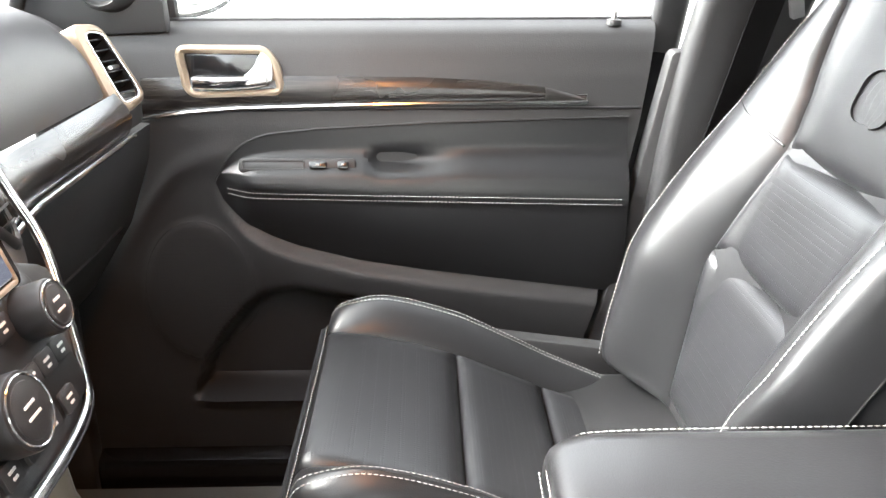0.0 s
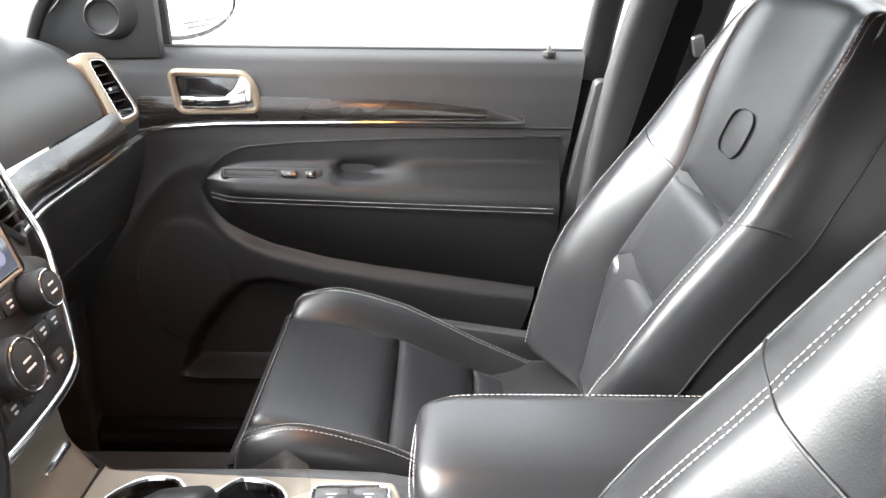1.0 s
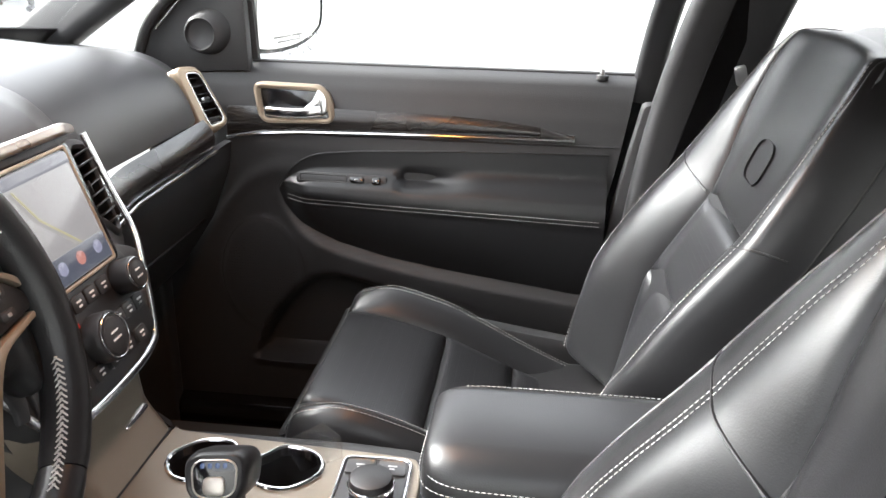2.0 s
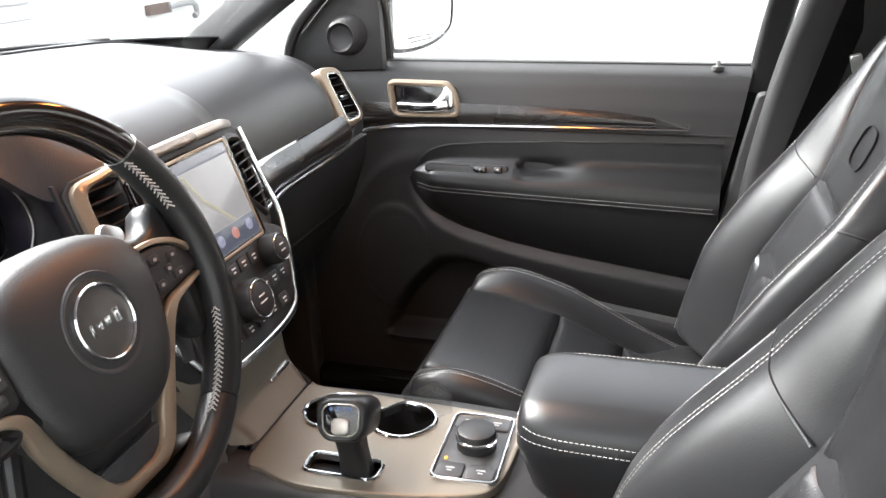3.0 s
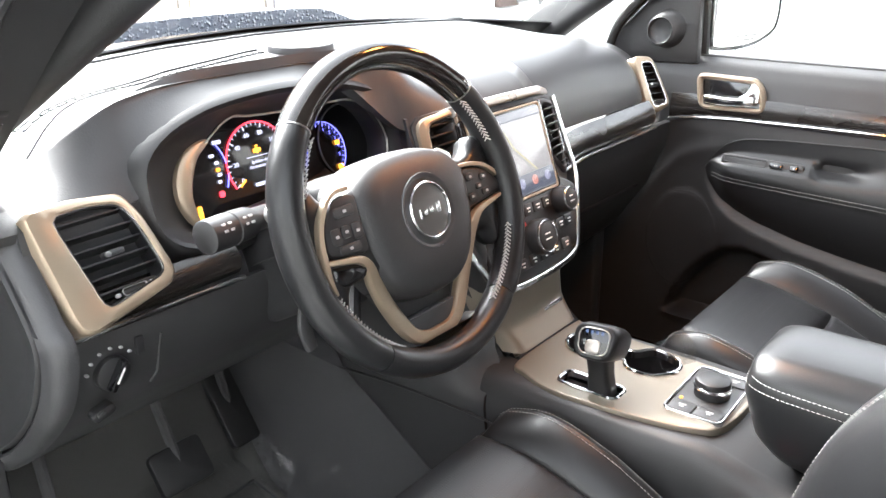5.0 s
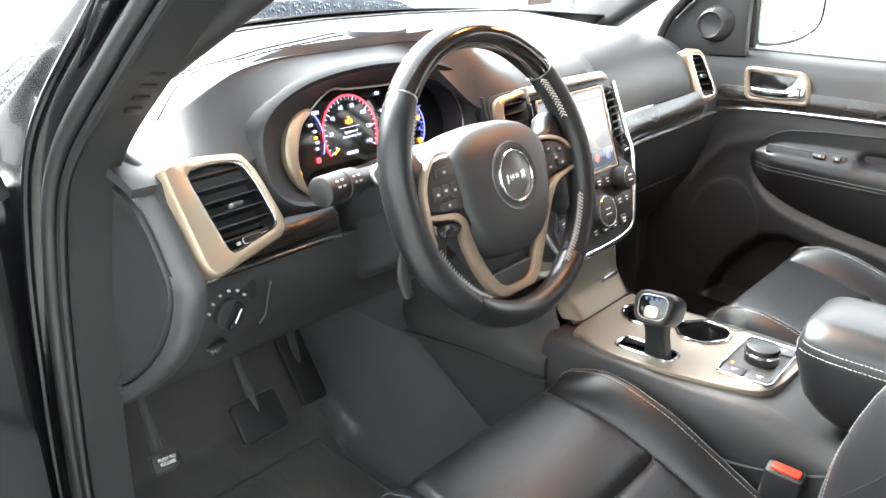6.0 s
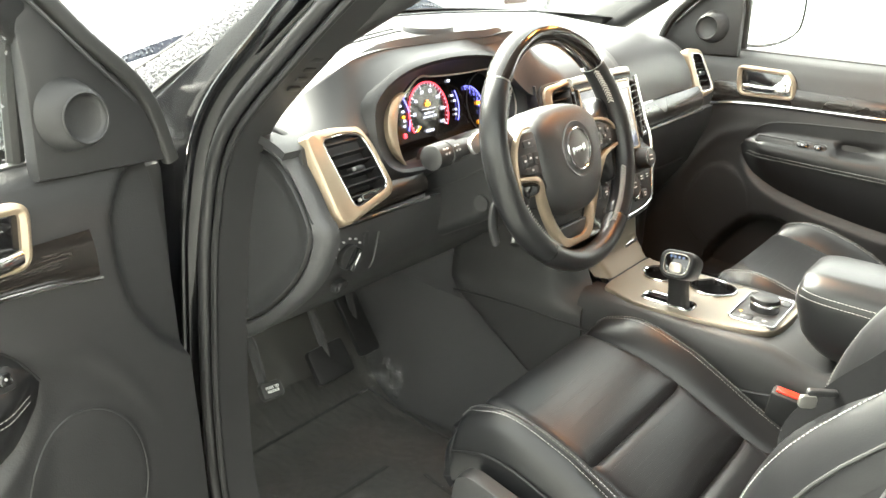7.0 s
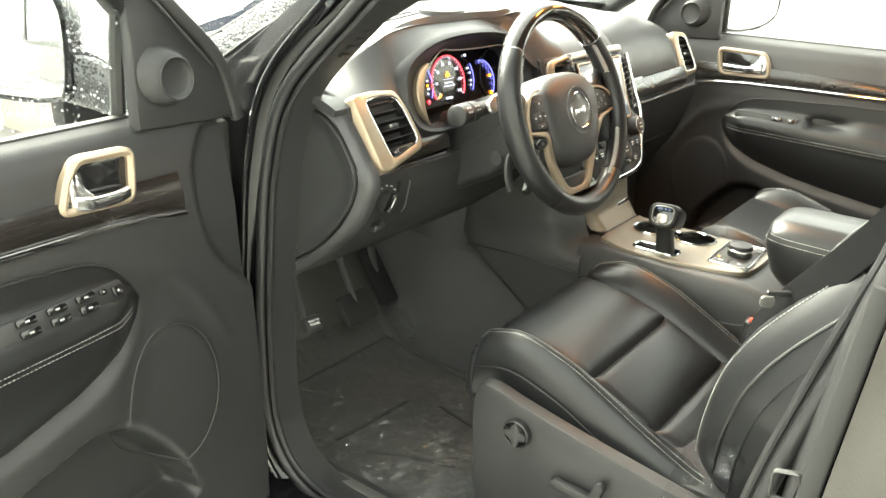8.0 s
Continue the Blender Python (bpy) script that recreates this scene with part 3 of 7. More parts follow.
def pad_x(y):
    """How far to the rear the top pad reaches."""
    x = -0.315
    x += 0.075 * ease((0.205 if y > 0 else 0.28) - abs(y), 0.0, 0.07 if y > 0 else 0.14)
    x -= 0.045 * ease(abs(y), 0.56, 0.70)
    x += 0.045 * ease(0.25 - abs(y + 0.36), -0.05, 0.07)
    return x


def roll_back(y):
    """Depth of the rolled edge."""
    return 0.045 + 0.055 * ease(y, -0.26, -0.12)


def bar_x(y):
    return lerp_table(abs(y), [(0, -0.215), (0.095, -0.217), (0.135, -0.231), (0.17, -0.241)])


def bar_z(y):
    return lerp_table(abs(y), [(0, 1.217), (0.1, 1.216), (0.17, 1.199)])


def pad_f(u, v):
    y = -0.70 + 1.40 * v
    xr = pad_x(y)
    if u < 0.62:
        a = u / 0.62
        x = cowl_x(y) * (1 - a) + (xr - roll_back(y)) * a
        return V(x, y, top_z(x, y))
    # the pad rolls over to its face, to the bar over the screen or to the hood's lip
    a = (u - 0.62) / 0.38
    x0 = xr - roll_back(y)
    z0 = top_z(x0, y)
    face, mid = V(xr + 0.055, y, 1.128), V(xr + 0.03, y, z0)
    yl = y + 0.345
    lip = mc @ V(yl, hood_top(yl) + 0.0075, 0.0185)
    lip_mid = V(lip.x - 0.035, y, z0 * 0.65 + lip.z * 0.35 + 0.004)
    bar_end, bar_mid = V(bar_x(y), y, bar_z(y)), V(bar_x(y) - 0.03, y, z0)
    k, c = ease(y, 0.148, 0.168), ease(y, -0.245, -0.135)
    end = (lip * (1 - c) + bar_end * c) * (1 - k) + face * k
    m1 = (lip_mid * (1 - c) + bar_mid * c) * (1 - k) + mid * k
    return V(x0, y, z0) * (1 - a) ** 2 + m1 * (2 * a * (1 - a)) + end * a * a


us_top = steps(0, 0.62, 18, False) + steps(0.62, 1.0, 20, False)[1:]
vs = [0.5 + y / 1.4 for y in steps(-0.70, -0.22, 40, False) + steps(-0.22, 0.22, 70, False)[1:] + steps(0.22, 0.70, 36, False)[1:]]
Geo().add(shell(pad_f, us_top, vs, 0.012)).out(dash, "top_pad", DASH, "black grained vinyl")

# seam along the windscreen
p = [(cowl_x(y) + 0.05, y, top_z(cowl_x(y) + 0.05, y) + 0.001) for y in steps(-0.62, 0.62, 40, False)]
Geo().add(tube(p, 0.0022, 6)).out(dash, "seam", BLACK)
g = Geo()
g.add(prism(Matrix.Translation((-0.592, -0.023, top_z(-0.592, -0.023) + 0.012)) @ Matrix.Rotation(radians(3), 4, "Y"), circle(0.062, 28, 0.75, 1.0), 0.016, 0.006))
g.out(dash, "speaker_cover", DASH, "oval speaker grille")
# slots for warm air below the glass: one long, one broken into short openings
def slot_x(y):
    return lerp_table(y, [(-0.60, -0.43), (-0.45, -0.51), (-0.30, -0.577), (-0.11, -0.626), (0.0, -0.632), (0.11, -0.626), (0.30, -0.577), (0.45, -0.51)])


p = [(slot_x(y), y, top_z(slot_x(y), y) + 0.0008) for y in steps(-0.58, -0.09, 40, False)]
Geo().add(sweep(p, rrect(0.006, 0.003, 0.001, 1))).out(dash, "defroster_slot", BLACK, "dark defroster slot")
for k in range(34):
    y0 = -0.58 + 0.0145 * k
    q = [(slot_x(y) + 0.021, y, top_z(slot_x(y) + 0.021, y) + 0.0008) for y in (y0, y0 + 0.0095)]
    Geo().add(sweep(q, rrect(0.005, 0.003, 0.001, 1))).out(dash, "defroster_opening", BLACK)
# sewn seam in front of the cluster's cowl
p = [V(x, y, top_z(x, y) + 0.0008) for x, y in [(q.x, q.y) for q in spline([(-0.36, -0.61, 0), (-0.41, -0.52, 0), (-0.455, -0.445, 0), (-0.50, -0.34, 0), (-0.522, -0.25, 0), (-0.522, -0.15, 0)], 8)]]
Geo().add(tube(p, 0.0014, 6)).out(dash, "seam", BLACK)
for off in (0.006, -0.006):
    stitches([q + V(off, 0, 0.0010) for q in p], r=0.0004).out(dash, "stitching", GREY, "grey thread")


# lower face on the passenger side: wood strip, chrome line and dark lower panel
def strip_x(y):
    return -0.262 + 0.02 * ease(0.35 - y, 0, 0.15)


def wood_f(u, v):
    y = 0.165 + (0.618 - 0.165) * u
    return V(strip_x(y) + 0.012 * math.sin(math.pi * v) + 0.012 * v, y, 1.126 - 0.052 * v - 0.006 * (1 - u))


Geo().add(shell(wood_f, steps(0, 1, 30, False), steps(0, 1, 10), -0.01)).out(dash, "wood_trim", WOOD, "glossy dark wood strip")
p = [(strip_x(y) + 0.016, y, 1.071 - 0.006 * (0.66 - y) / 0.5) for y in steps(0.165, 0.628, 16, False)]
Geo().add(tube(p, 0.0030, 8)).out(dash, "chrome_strip", CHROME, "thin chrome line")


def low_f(u, v):
    y = 0.13 + (0.72 - 0.13) * u
    x = lerp_table(v, [(0, -0.255), (0.12, -0.262), (0.35, -0.30), (0.6, -0.37), (0.8, -0.46), (1.0, -0.60)])
    return V(x, y, 1.066 - 0.42 * v)


Geo().add(shell(low_f, steps(0, 1, 16, False), steps(0, 1, 20, False), -0.012)).out(dash, "glovebox_panel", PLASTIC, "dark grey lower panel with glovebox")
Geo().add(tube([low_f(0.08, 0.32) + V(0.002, 0, 0), low_f(0.9, 0.32) + V(0.002, 0, 0), low_f(0.9, 0.8) + V(0.003, 0, 0), low_f(0.08, 0.8) + V(0.003, 0, 0)], 0.002, 6, True, (1, 0, 0.3))).out(dash, "glovebox_seam", BLACK)


# lower face on the driver's side
def dlow_f(u, v):
    y = -0.675 + (-0.13 + 0.675) * u
    x = lerp_table(v, [(0, -0.238), (0.06, -0.235), (0.15, -0.237), (0.3, -0.248), (0.45, -0.276), (0.6, -0.317), (0.87, -0.408), (1.0, -0.46)])
    return V(x, y, 1.092 - 0.24 * v)


Geo().add(shell(dlow_f, steps(0, 1, 20, False), steps(0, 1, 16, False), -0.012)).out(dash, "knee_panel", PLASTIC, "dark grey knee panel")


def dwood_f(u, v):
    y = -0.655 + 0.205 * u
    return V(-0.252 + 0.010 * math.sin(math.pi * v) + 0.008 * v, y, 1.128 + 0.004 * u - 0.034 * v)


Geo().add(shell(dwood_f, steps(0, 1, 20, False), steps(0, 1, 8), -0.008)).out(dash, "wood_trim", WOOD, "glossy dark wood strip")
Geo().add(tube([(-0.236, y, 1.094) for y in steps(-0.655, -0.45, 8, False)], 0.003, 8)).out(dash, "chrome_strip", CHROME, "thin chrome line")

# face between pad and trims on the driver's side
def dface_f(u, v):
    y = -0.70 + 0.86 * u
    a = pad_f(1.0, 0.5 + y / 1.4)
    b = V(-0.258, y, 1.12)
    return a * (1 - v) + b * v


Geo().add(shell(dface_f, steps((-0.672 + 0.70) / 0.86, (-0.525 + 0.70) / 0.86, 14, False), steps(0, 1, 8, False), -0.008)).out(dash, "driver_face", DASH)

# end cap of the dashboard beside the open door
m_cap = axes((0, -0.688, 0), (1, 0, 0), (0, 0, 1))


def soft_loop(pts, n=5):
    return wound([(p.x, p.y) for p in spline([(x, z, 0) for x, z in pts], n, closed=True)])


surround = soft_loop([(-0.43, 1.20), (-0.37, 1.225), (-0.30, 1.215), (-0.255, 1.165), (-0.226, 1.122), (-0.212, 1.108), (-0.211, 1.081), (-0.242, 1.02), (-0.317, 0.947), (-0.41, 0.883), (-0.45, 0.90), (-0.45, 1.05)])
inner = soft_loop([(-0.40, 1.185), (-0.37, 1.193), (-0.342, 1.196), (-0.289, 1.177), (-0.25, 1.128), (-0.238, 1.086), (-0.268, 1.025), (-0.332, 0.961), (-0.393, 0.925), (-0.405, 0.96), (-0.405, 1.08)])
hole_in = inset(inner, -0.003)
cc = (-0.33, 1.07)
ro, ri = around(surround, cc, 72), around(hole_in, cc, 72)
r = [place(m_cap, ro, -0.024), place(m_cap, ro, -0.016), place(m_cap, inset(ro, 0.004), -0.006), place(m_cap, inset(ro, 0.012), -0.001), place(m_cap, inset(ri, -0.003), 0.002), place(m_cap, ri, 0.0), place(m_cap, ri, -0.012)]
Geo().add(loft(r, True, False)).out(dash, "end_surround", DASH, "dark soft end of the dashboard")
r = around(inner, cc, 72)
Geo().add(loft([place(m_cap, r, -0.02), place(m_cap, r, -0.001), place(m_cap, inset(r, 0.0025), 0.003), place(m_cap, inset(r, 0.006), 0.003), place(m_cap, inset(r, 0.012), -0.001), place(m_cap, inset(r, 0.03), -0.0005)])).out(dash, "end_cap", PLASTIC, "dark plastic end cap with raised rim")

# vents: frame, slats, knob and thumb wheel


def smooth_loop(pts, n=5):
    return [(p.x, p.y) for p in spline([(x, y, 0) for x, y in pts], n, closed=True)]


def vent(parent, m, outer, hole, slats, frame_mat, lean=0.5, tab=True, rim=True, sink=-0.008):
    """An air vent in the plane of m: frame between two outlines, recessed box and horizontal slats."""
    xs, ys = [p[0] for p in hole], [p[1] for p in hole]
    c = ((min(xs) + max(xs)) / 2, (min(ys) + max(ys)) / 2)
    lo, hi = min(ys), max(ys)
    o, h = around(outer, c), around(hole, c)
    r = [place(m, o, -0.03), place(m, o, 0.001), place(m, inset(o, 0.003), 0.0045), place(m, inset(h, -0.003), 0.0055), place(m, h, 0.0035), place(m, inset(h, -0.002), 0.0), place(m, inset(h, -0.004), -0.03)]
    Geo().add(loft(r + [r[0]], True, False)).out(parent, "vent_frame", frame_mat, "satin vent frame")
    Geo().add(loft([place(m, inset(h, -0.0008), 0.0030), place(m, inset(h, 0.0008), 0.0022), place(m, inset(h, 0.0008), -0.03)], True, False)).out(parent, "vent_duct", BLACK, "black vent duct")
    if rim:
        Geo().add(tube(place(m, h, 0.0045), 0.0011, 6, True, m.to_3x3() @ V(0, 0, 1))).out(parent, "vent_rim", CHROME)
    Geo().add(prism(m, h, 0.004, 0.001, -0.031)).out(parent, "vent_back", BLACK)
    for i in range(slats):
        yy = lo + (hi - lo) * (i + 0.8) / (slats + 0.6)
        cut = [p[0] + (q[0] - p[0]) * (yy - p[1]) / (q[1] - p[1]) for p, q in zip(h, h[1:] + h[:1]) if (p[1] - yy) * (q[1] - yy) < 0]
        if len(cut) < 2:
            continue
        x0, x1 = min(cut), max(cut)
        mm = m @ Matrix.Translation(((x0 + x1) / 2, yy, sink)) @ Matrix.Rotation(radians(90 - 30 * lean), 4, "X")
        Geo().add(prism(mm, rrect(x1 - x0, 0.018, 0.003, 2), 0.0018, 0.0006, 0.0009)).out(parent, "vent_slat", BLACK)
    if tab:
        Geo().add(prism(m @ Matrix.Translation((c[0] + 0.004, c[1], 0.002)), rrect(0.022, 0.0075, 0.0036, 4), 0.012, 0.003)).out(parent, "vent_knob", PLASTIC, "dark vent knob")
        Geo().add(prism(m @ Matrix.Translation((c[0] - 0.004, c[1], 0.0026)), rrect(0.007, 0.0055, 0.0026, 4), 0.002, 0.0008)).out(parent, "knob_cap", STEEL, "silver cap of the vent knob")
        Geo().add(prism(m @ Matrix.Translation((c[0] + 0.010, lo + 0.009, -0.002)), rrect(0.026, 0.0068, 0.003, 3), 0.01, 0.002)).out(parent, "thumb_wheel", BLACK)
        Geo().add(frame_ring(m @ Matrix.Translation((c[0] + 0.010, lo + 0.009, -0.0015)), rrect(0.028, 0.0085, 0.0035, 3), 0.0009, 0.002, 0.001, 0.0003)).out(parent, "wheel_outline", GREY, "pale outline of the thumb wheel")
        for k in (-1, 1):
            Geo().add(prism(m @ Matrix.Translation((c[0] + 0.010 + k * 0.019, lo + 0.009 + k * 0.0012, -0.0015)), rrect(0.005, 0.004, 0.0012, 2), 0.003, 0.0004)).out(parent, "vent_mark", GREY)


# driver's vent
mv = axes((-0.2435, -0.6, 1.163), (0.0, 1, 0.02), (-0.50, 0.06, 1))
vent(dash, mv, rpoly([(-0.067, 0.062), (-0.02, 0.064), (0.034, 0.057), (0.047, 0.030), (0.059, -0.032), (0.050, -0.045), (-0.046, -0.066), (-0.058, -0.056)], 0.009),
     rpoly([(-0.043, 0.051), (-0.005, 0.052), (0.028, 0.046), (0.038, 0.020), (0.047, -0.032), (-0.025, -0.048)], 0.011), 6, CHAMPAGNE)
# passenger's vent
mp = axes((-0.283, 0.652, 1.150), (0.42, 1, 0), (-0.46, 0.0, 1))
vent(dash, mp, rpoly([(-0.028, 0.064), (0.026, 0.059), (0.052, -0.046), (0.006, -0.061), (-0.017, -0.046)], 0.016),
     rpoly([(-0.011, 0.050), (0.020, 0.047), (0.041, -0.041), (0.003, -0.048)], 0.010), 6, CHAMPAGNE)

# instrument cluster in its cowl
cluster = thing("instrument_cluster", "black instrument cluster with lit red and blue dials", "instrument cluster", (-0.28, -0.35, 1.19))
n_face = 96
lip_o = around(wound(smooth_loop(HOOD, 5)), (0, 0.005), n_face)
oc = wound(smooth_loop([(-0.132, -0.002), (-0.124, 0.027), (-0.094, 0.048), (-0.070, 0.064), (-0.050, 0.070), (-0.030, 0.067), (0.020, 0.064), (0.070, 0.063), (0.092, 0.063), (0.132, 0.061), (0.167, 0.045), (0.187, 0.013), (0.188, -0.012), (0.170, -0.040), (0.12, -0.053), (0.0, -0.048), (-0.06, -0.052), (-0.103, -0.051), (-0.124, -0.032)], 4))
face_o = around(oc, (0, 0.005), n_face)
mf = mc @ Matrix.Translation((0.025, 0.002, -0.040)) @ Matrix.Scale(1.025, 4)
blend = lambda k: [(a[0] * (1 - k) + b[0] * k, a[1] * (1 - k) + b[1] * k) for a, b in zip(lip_o, face_o)]
Geo().add(loft([place(mc, inset(lip_o, -0.024), -0.045), place(mc, inset(lip_o, -0.019), -0.012), place(mc, inset(lip_o, -0.012), 0.010), place(mc, inset(lip_o, -0.005), 0.0225), place(mc, lip_o, 0.026), place(mc, inset(lip_o, 0.005), 0.022)], True, False)).out(cluster, "hood_rim", BLACK, "black cowl round the dials")
Geo().add(loft([place(mc, inset(lip_o, 0.0045), 0.0222), place(mc, blend(0.35), 0.010), place(mc, blend(0.75), -0.002), place(mc, face_o, -0.008), place(mc, inset(face_o, -0.004), -0.050)], True, False)).out(cluster, "cowl_lining", BLACK, "black lining of the cowl")
Geo().add(prism(mc, inset(face_o, -0.006), 0.008, 0.001, -0.0415)).out(cluster, "face", GLOSS, "gloss black face")
RED_GLOW, BLUE_GLOW, WHITE_GLOW, ORANGE_GLOW = glow("red_glow", (1.0, 0.05, 0.08), 0.22), glow("blue_glow", (0.20, 0.20, 1.0), 0.20), glow("white_glow", (0.75, 0.75, 1.0), 0.11), glow("orange_glow", (1.0, 0.35, 0.03), 0.24)


def arc(m, r, a0, a1, z, cx, cy, n=28):
    return [m @ V(cx + r * math.cos(radians(a0 + (a1 - a0) * i / n)), cy + r * math.sin(radians(a0 + (a1 - a0) * i / n)), z) for i in range(n + 1)]


def text(parent, name, body, m, size, mat, extrude=0.0003):
    cu = bpy.data.curves.new(name, "FONT")
    cu.body, cu.size, cu.extrude, cu.align_x, cu.align_y = body, size, extrude, "CENTER", "CENTER"
    tmp = bpy.data.objects.new(name, cu)
    scene.collection.objects.link(tmp)
    me = bpy.data.meshes.new_from_object(tmp.evaluated_get(bpy.context.evaluated_depsgraph_get()))
    bpy.data.objects.remove(tmp)
    vs = [m @ v.co for v in me.vertices]
    fs = [tuple(p.vertices) for p in me.polygons]
    return under(parent, name, vs, fs, mat, "", False)


up_f = mc.to_3x3() @ V(0, 0, 1)
crescent = spline([mc @ V(*p) for p in ((-0.090, 0.050, -0.004), (-0.114, 0.041, 0.002), (-0.133, 0.022, 0.008), (-0.141, -0.002, 0.010), (-0.134, -0.030, 0.007), (-0.115, -0.054, 0.000))], 7)
k_max = len(crescent) - 1
rings = []
for i, p in enumerate(crescent):
    d = (crescent[min(i + 1, k_max)] - crescent[max(i - 1, 0)]).normalized()
    s_ = d.cross(up_f).normalized()
    w = 0.0024 + 0.0076 * math.sin(math.pi * min(1, i / k_max * 1.12)) ** 0.8
    rings.append([p + s_ * (a * w) + up_f * b for a, b in ((-1, -0.012), (-1, -0.002), (-0.7, 0.0008), (0, 0.0016), (0.7, 0.0008), (1, -0.002), (1, -0.012))])
Geo().add(loft(rings)).out(cluster, "side_trim", CHAMPAGNE, "champagne crescent beside the dials")
rim_top = [mc @ V(x, y, 0.001) for x, y in ((-0.096, 0.049), (-0.070, 0.065), (-0.050, 0.071), (-0.030, 0.068), (0.020, 0.065), (0.060, 0.064), (0.092, 0.064), (0.132, 0.062), (0.167, 0.046), (0.187, 0.013), (0.188, -0.014), (0.174, -0.036))]
Geo().add(tube(spline(rim_top, 5), 0.0013, 6, up=(1, 0, 0))).out(cluster, "bowl_rim", SILVER, "thin bright rim over the dials")
# round bowl behind the small dial
Geo().add(loft([place(mf, [(0.124 + x, 0.006 + y) for x, y in circle(r_, 40, 1, 1.0)], z_) for r_, z_ in ((0.0500, 0.0008), (0.0495, 0.0020), (0.0480, 0.0020), (0.0475, 0.0008))], True, False)).out(cluster, "bowl_ring", SLAT)
# main dial, small dial
DX, DY, DR = -0.0227, 0.008, 0.0478
Geo().add(sweep(arc(mf, DR, 212, -30, 0.0008, DX, DY, 48), rrect(0.0022, 0.0016, 0.0006, 2), up=up_f)).out(cluster, "dial_ring", RED_GLOW, "red lit dial ring")
g = Geo()
for i in range(29):
    a = radians(212 - 242 * i / 28)
    r0 = 0.0405 if i % 4 == 0 else 0.0432
    g.add(tube([mf @ V(DX + r0 * math.cos(a), DY + r0 * math.sin(a), 0.0008), mf @ V(DX + 0.0463 * math.cos(a), DY + 0.0463 * math.sin(a), 0.0008)], 0.0006 if i % 4 else 0.0008, 4, up=(1, 0, 0.01)))
g.out(cluster, "dial_ticks", WHITE_GLOW)
for k, s in enumerate(("0", "20", "40", "60", "80", "100", "120", "140")):
    a = radians(212 - 242 * k / 7)
    text(cluster, "dial_number", s, mf @ Matrix.Translation((DX + 0.0345 * math.cos(a), DY + 0.0345 * math.sin(a), 0.0006)), 0.0078, WHITE_GLOW)
a = radians(214)
Geo().add(tube([mf @ V(DX + 0.032 * math.cos(a), DY + 0.032 * math.sin(a), 0.002), mf @ V(DX + 0.043 * math.cos(a), DY + 0.043 * math.sin(a), 0.002)], 0.0014, 6, up=(1, 0, 0.01))).out(cluster, "needle", ORANGE_GLOW, "orange lit needle")
g = Geo().add(prism(mf @ Matrix.Translation((DX, 0.0215, 0.001)), circle(0.0036, 12), 0.001, 0.0002)).add(prism(mf @ Matrix.Translation((DX, 0.0268, 0.001)), rrect(0.0042, 0.0022, 0.0008, 2), 0.001, 0.0002))
g.add(prism(mf @ Matrix.Translation((DX - 0.0048, 0.0215, 0.001)), rrect(0.0016, 0.005, 0.0005, 1), 0.001, 0.0002)).add(prism(mf @ Matrix.Translation((DX + 0.0048, 0.0215, 0.001)), rrect(0.0016, 0.005, 0.0005, 1), 0.001, 0.0002))
g.out(cluster, "warning_light", ORANGE_GLOW, "orange warning symbol")
bars(mf @ Matrix.Translation((DX, 0.0145, 0)), [(0, 0, 0.034)], 0.0008, 0.0008).out(cluster, "divider_line", WHITE_GLOW)
text(cluster, "message", "Ignition or\nAccessory On", mf @ Matrix.Translation((DX + 0.001, 0.0055, 0.0006)), 0.0058, WHITE_GLOW)
bars(mf @ Matrix.Translation((DX - 0.003, -0.019, 0)), [(0, 0, 0.020)], 0.0042, 0.0008).out(cluster, "odometer_bar", WHITE_GLOW)
bars(mf, [(-0.077, 0.041, 0.012)], 0.0045, 0.0008).out(cluster, "compass_mark", WHITE_GLOW)
bars(mf, [(0.036, 0.051, 0.008)], 0.0045, 0.0008).out(cluster, "shift_mark", WHITE_GLOW)
# small dial with a blue edge
Geo().add(sweep(arc(mf, 0.0405, -36, 96, 0.0008, 0.079, -0.003, 30), rrect(0.0012, 0.0014, 0.0005, 2), up=up_f)).out(cluster, "dial_ring", BLUE_GLOW, "blue lit dial ring")
g = Geo()
for i in range(15):
    a = radians(-34 + 128 * i / 14)
    r0 = 0.0345 if i % 2 == 0 else 0.0368
    g.add(tube([mf @ V(0.079 + r0 * math.cos(a), -0.003 + r0 * math.sin(a), 0.0008), mf @ V(0.079 + 0.0395 * math.cos(a), -0.003 + 0.0395 * math.sin(a), 0.0008)], 0.0007, 4, up=(1, 0, 0.01)))
g.out(cluster, "dial_ticks", BLUE_GLOW)
for k, s in enumerate(("0", "1", "2", "3", "4", "5", "6")):
    a = radians(94 - 128 * k / 6)
    if 1 <= k <= 5:
        text(cluster, "dial_number", s, mf @ Matrix.Translation((0.079 + 0.0305 * math.cos(a), -0.003 + 0.0305 * math.sin(a), 0.0006)), 0.0062, BLUE_GLOW)
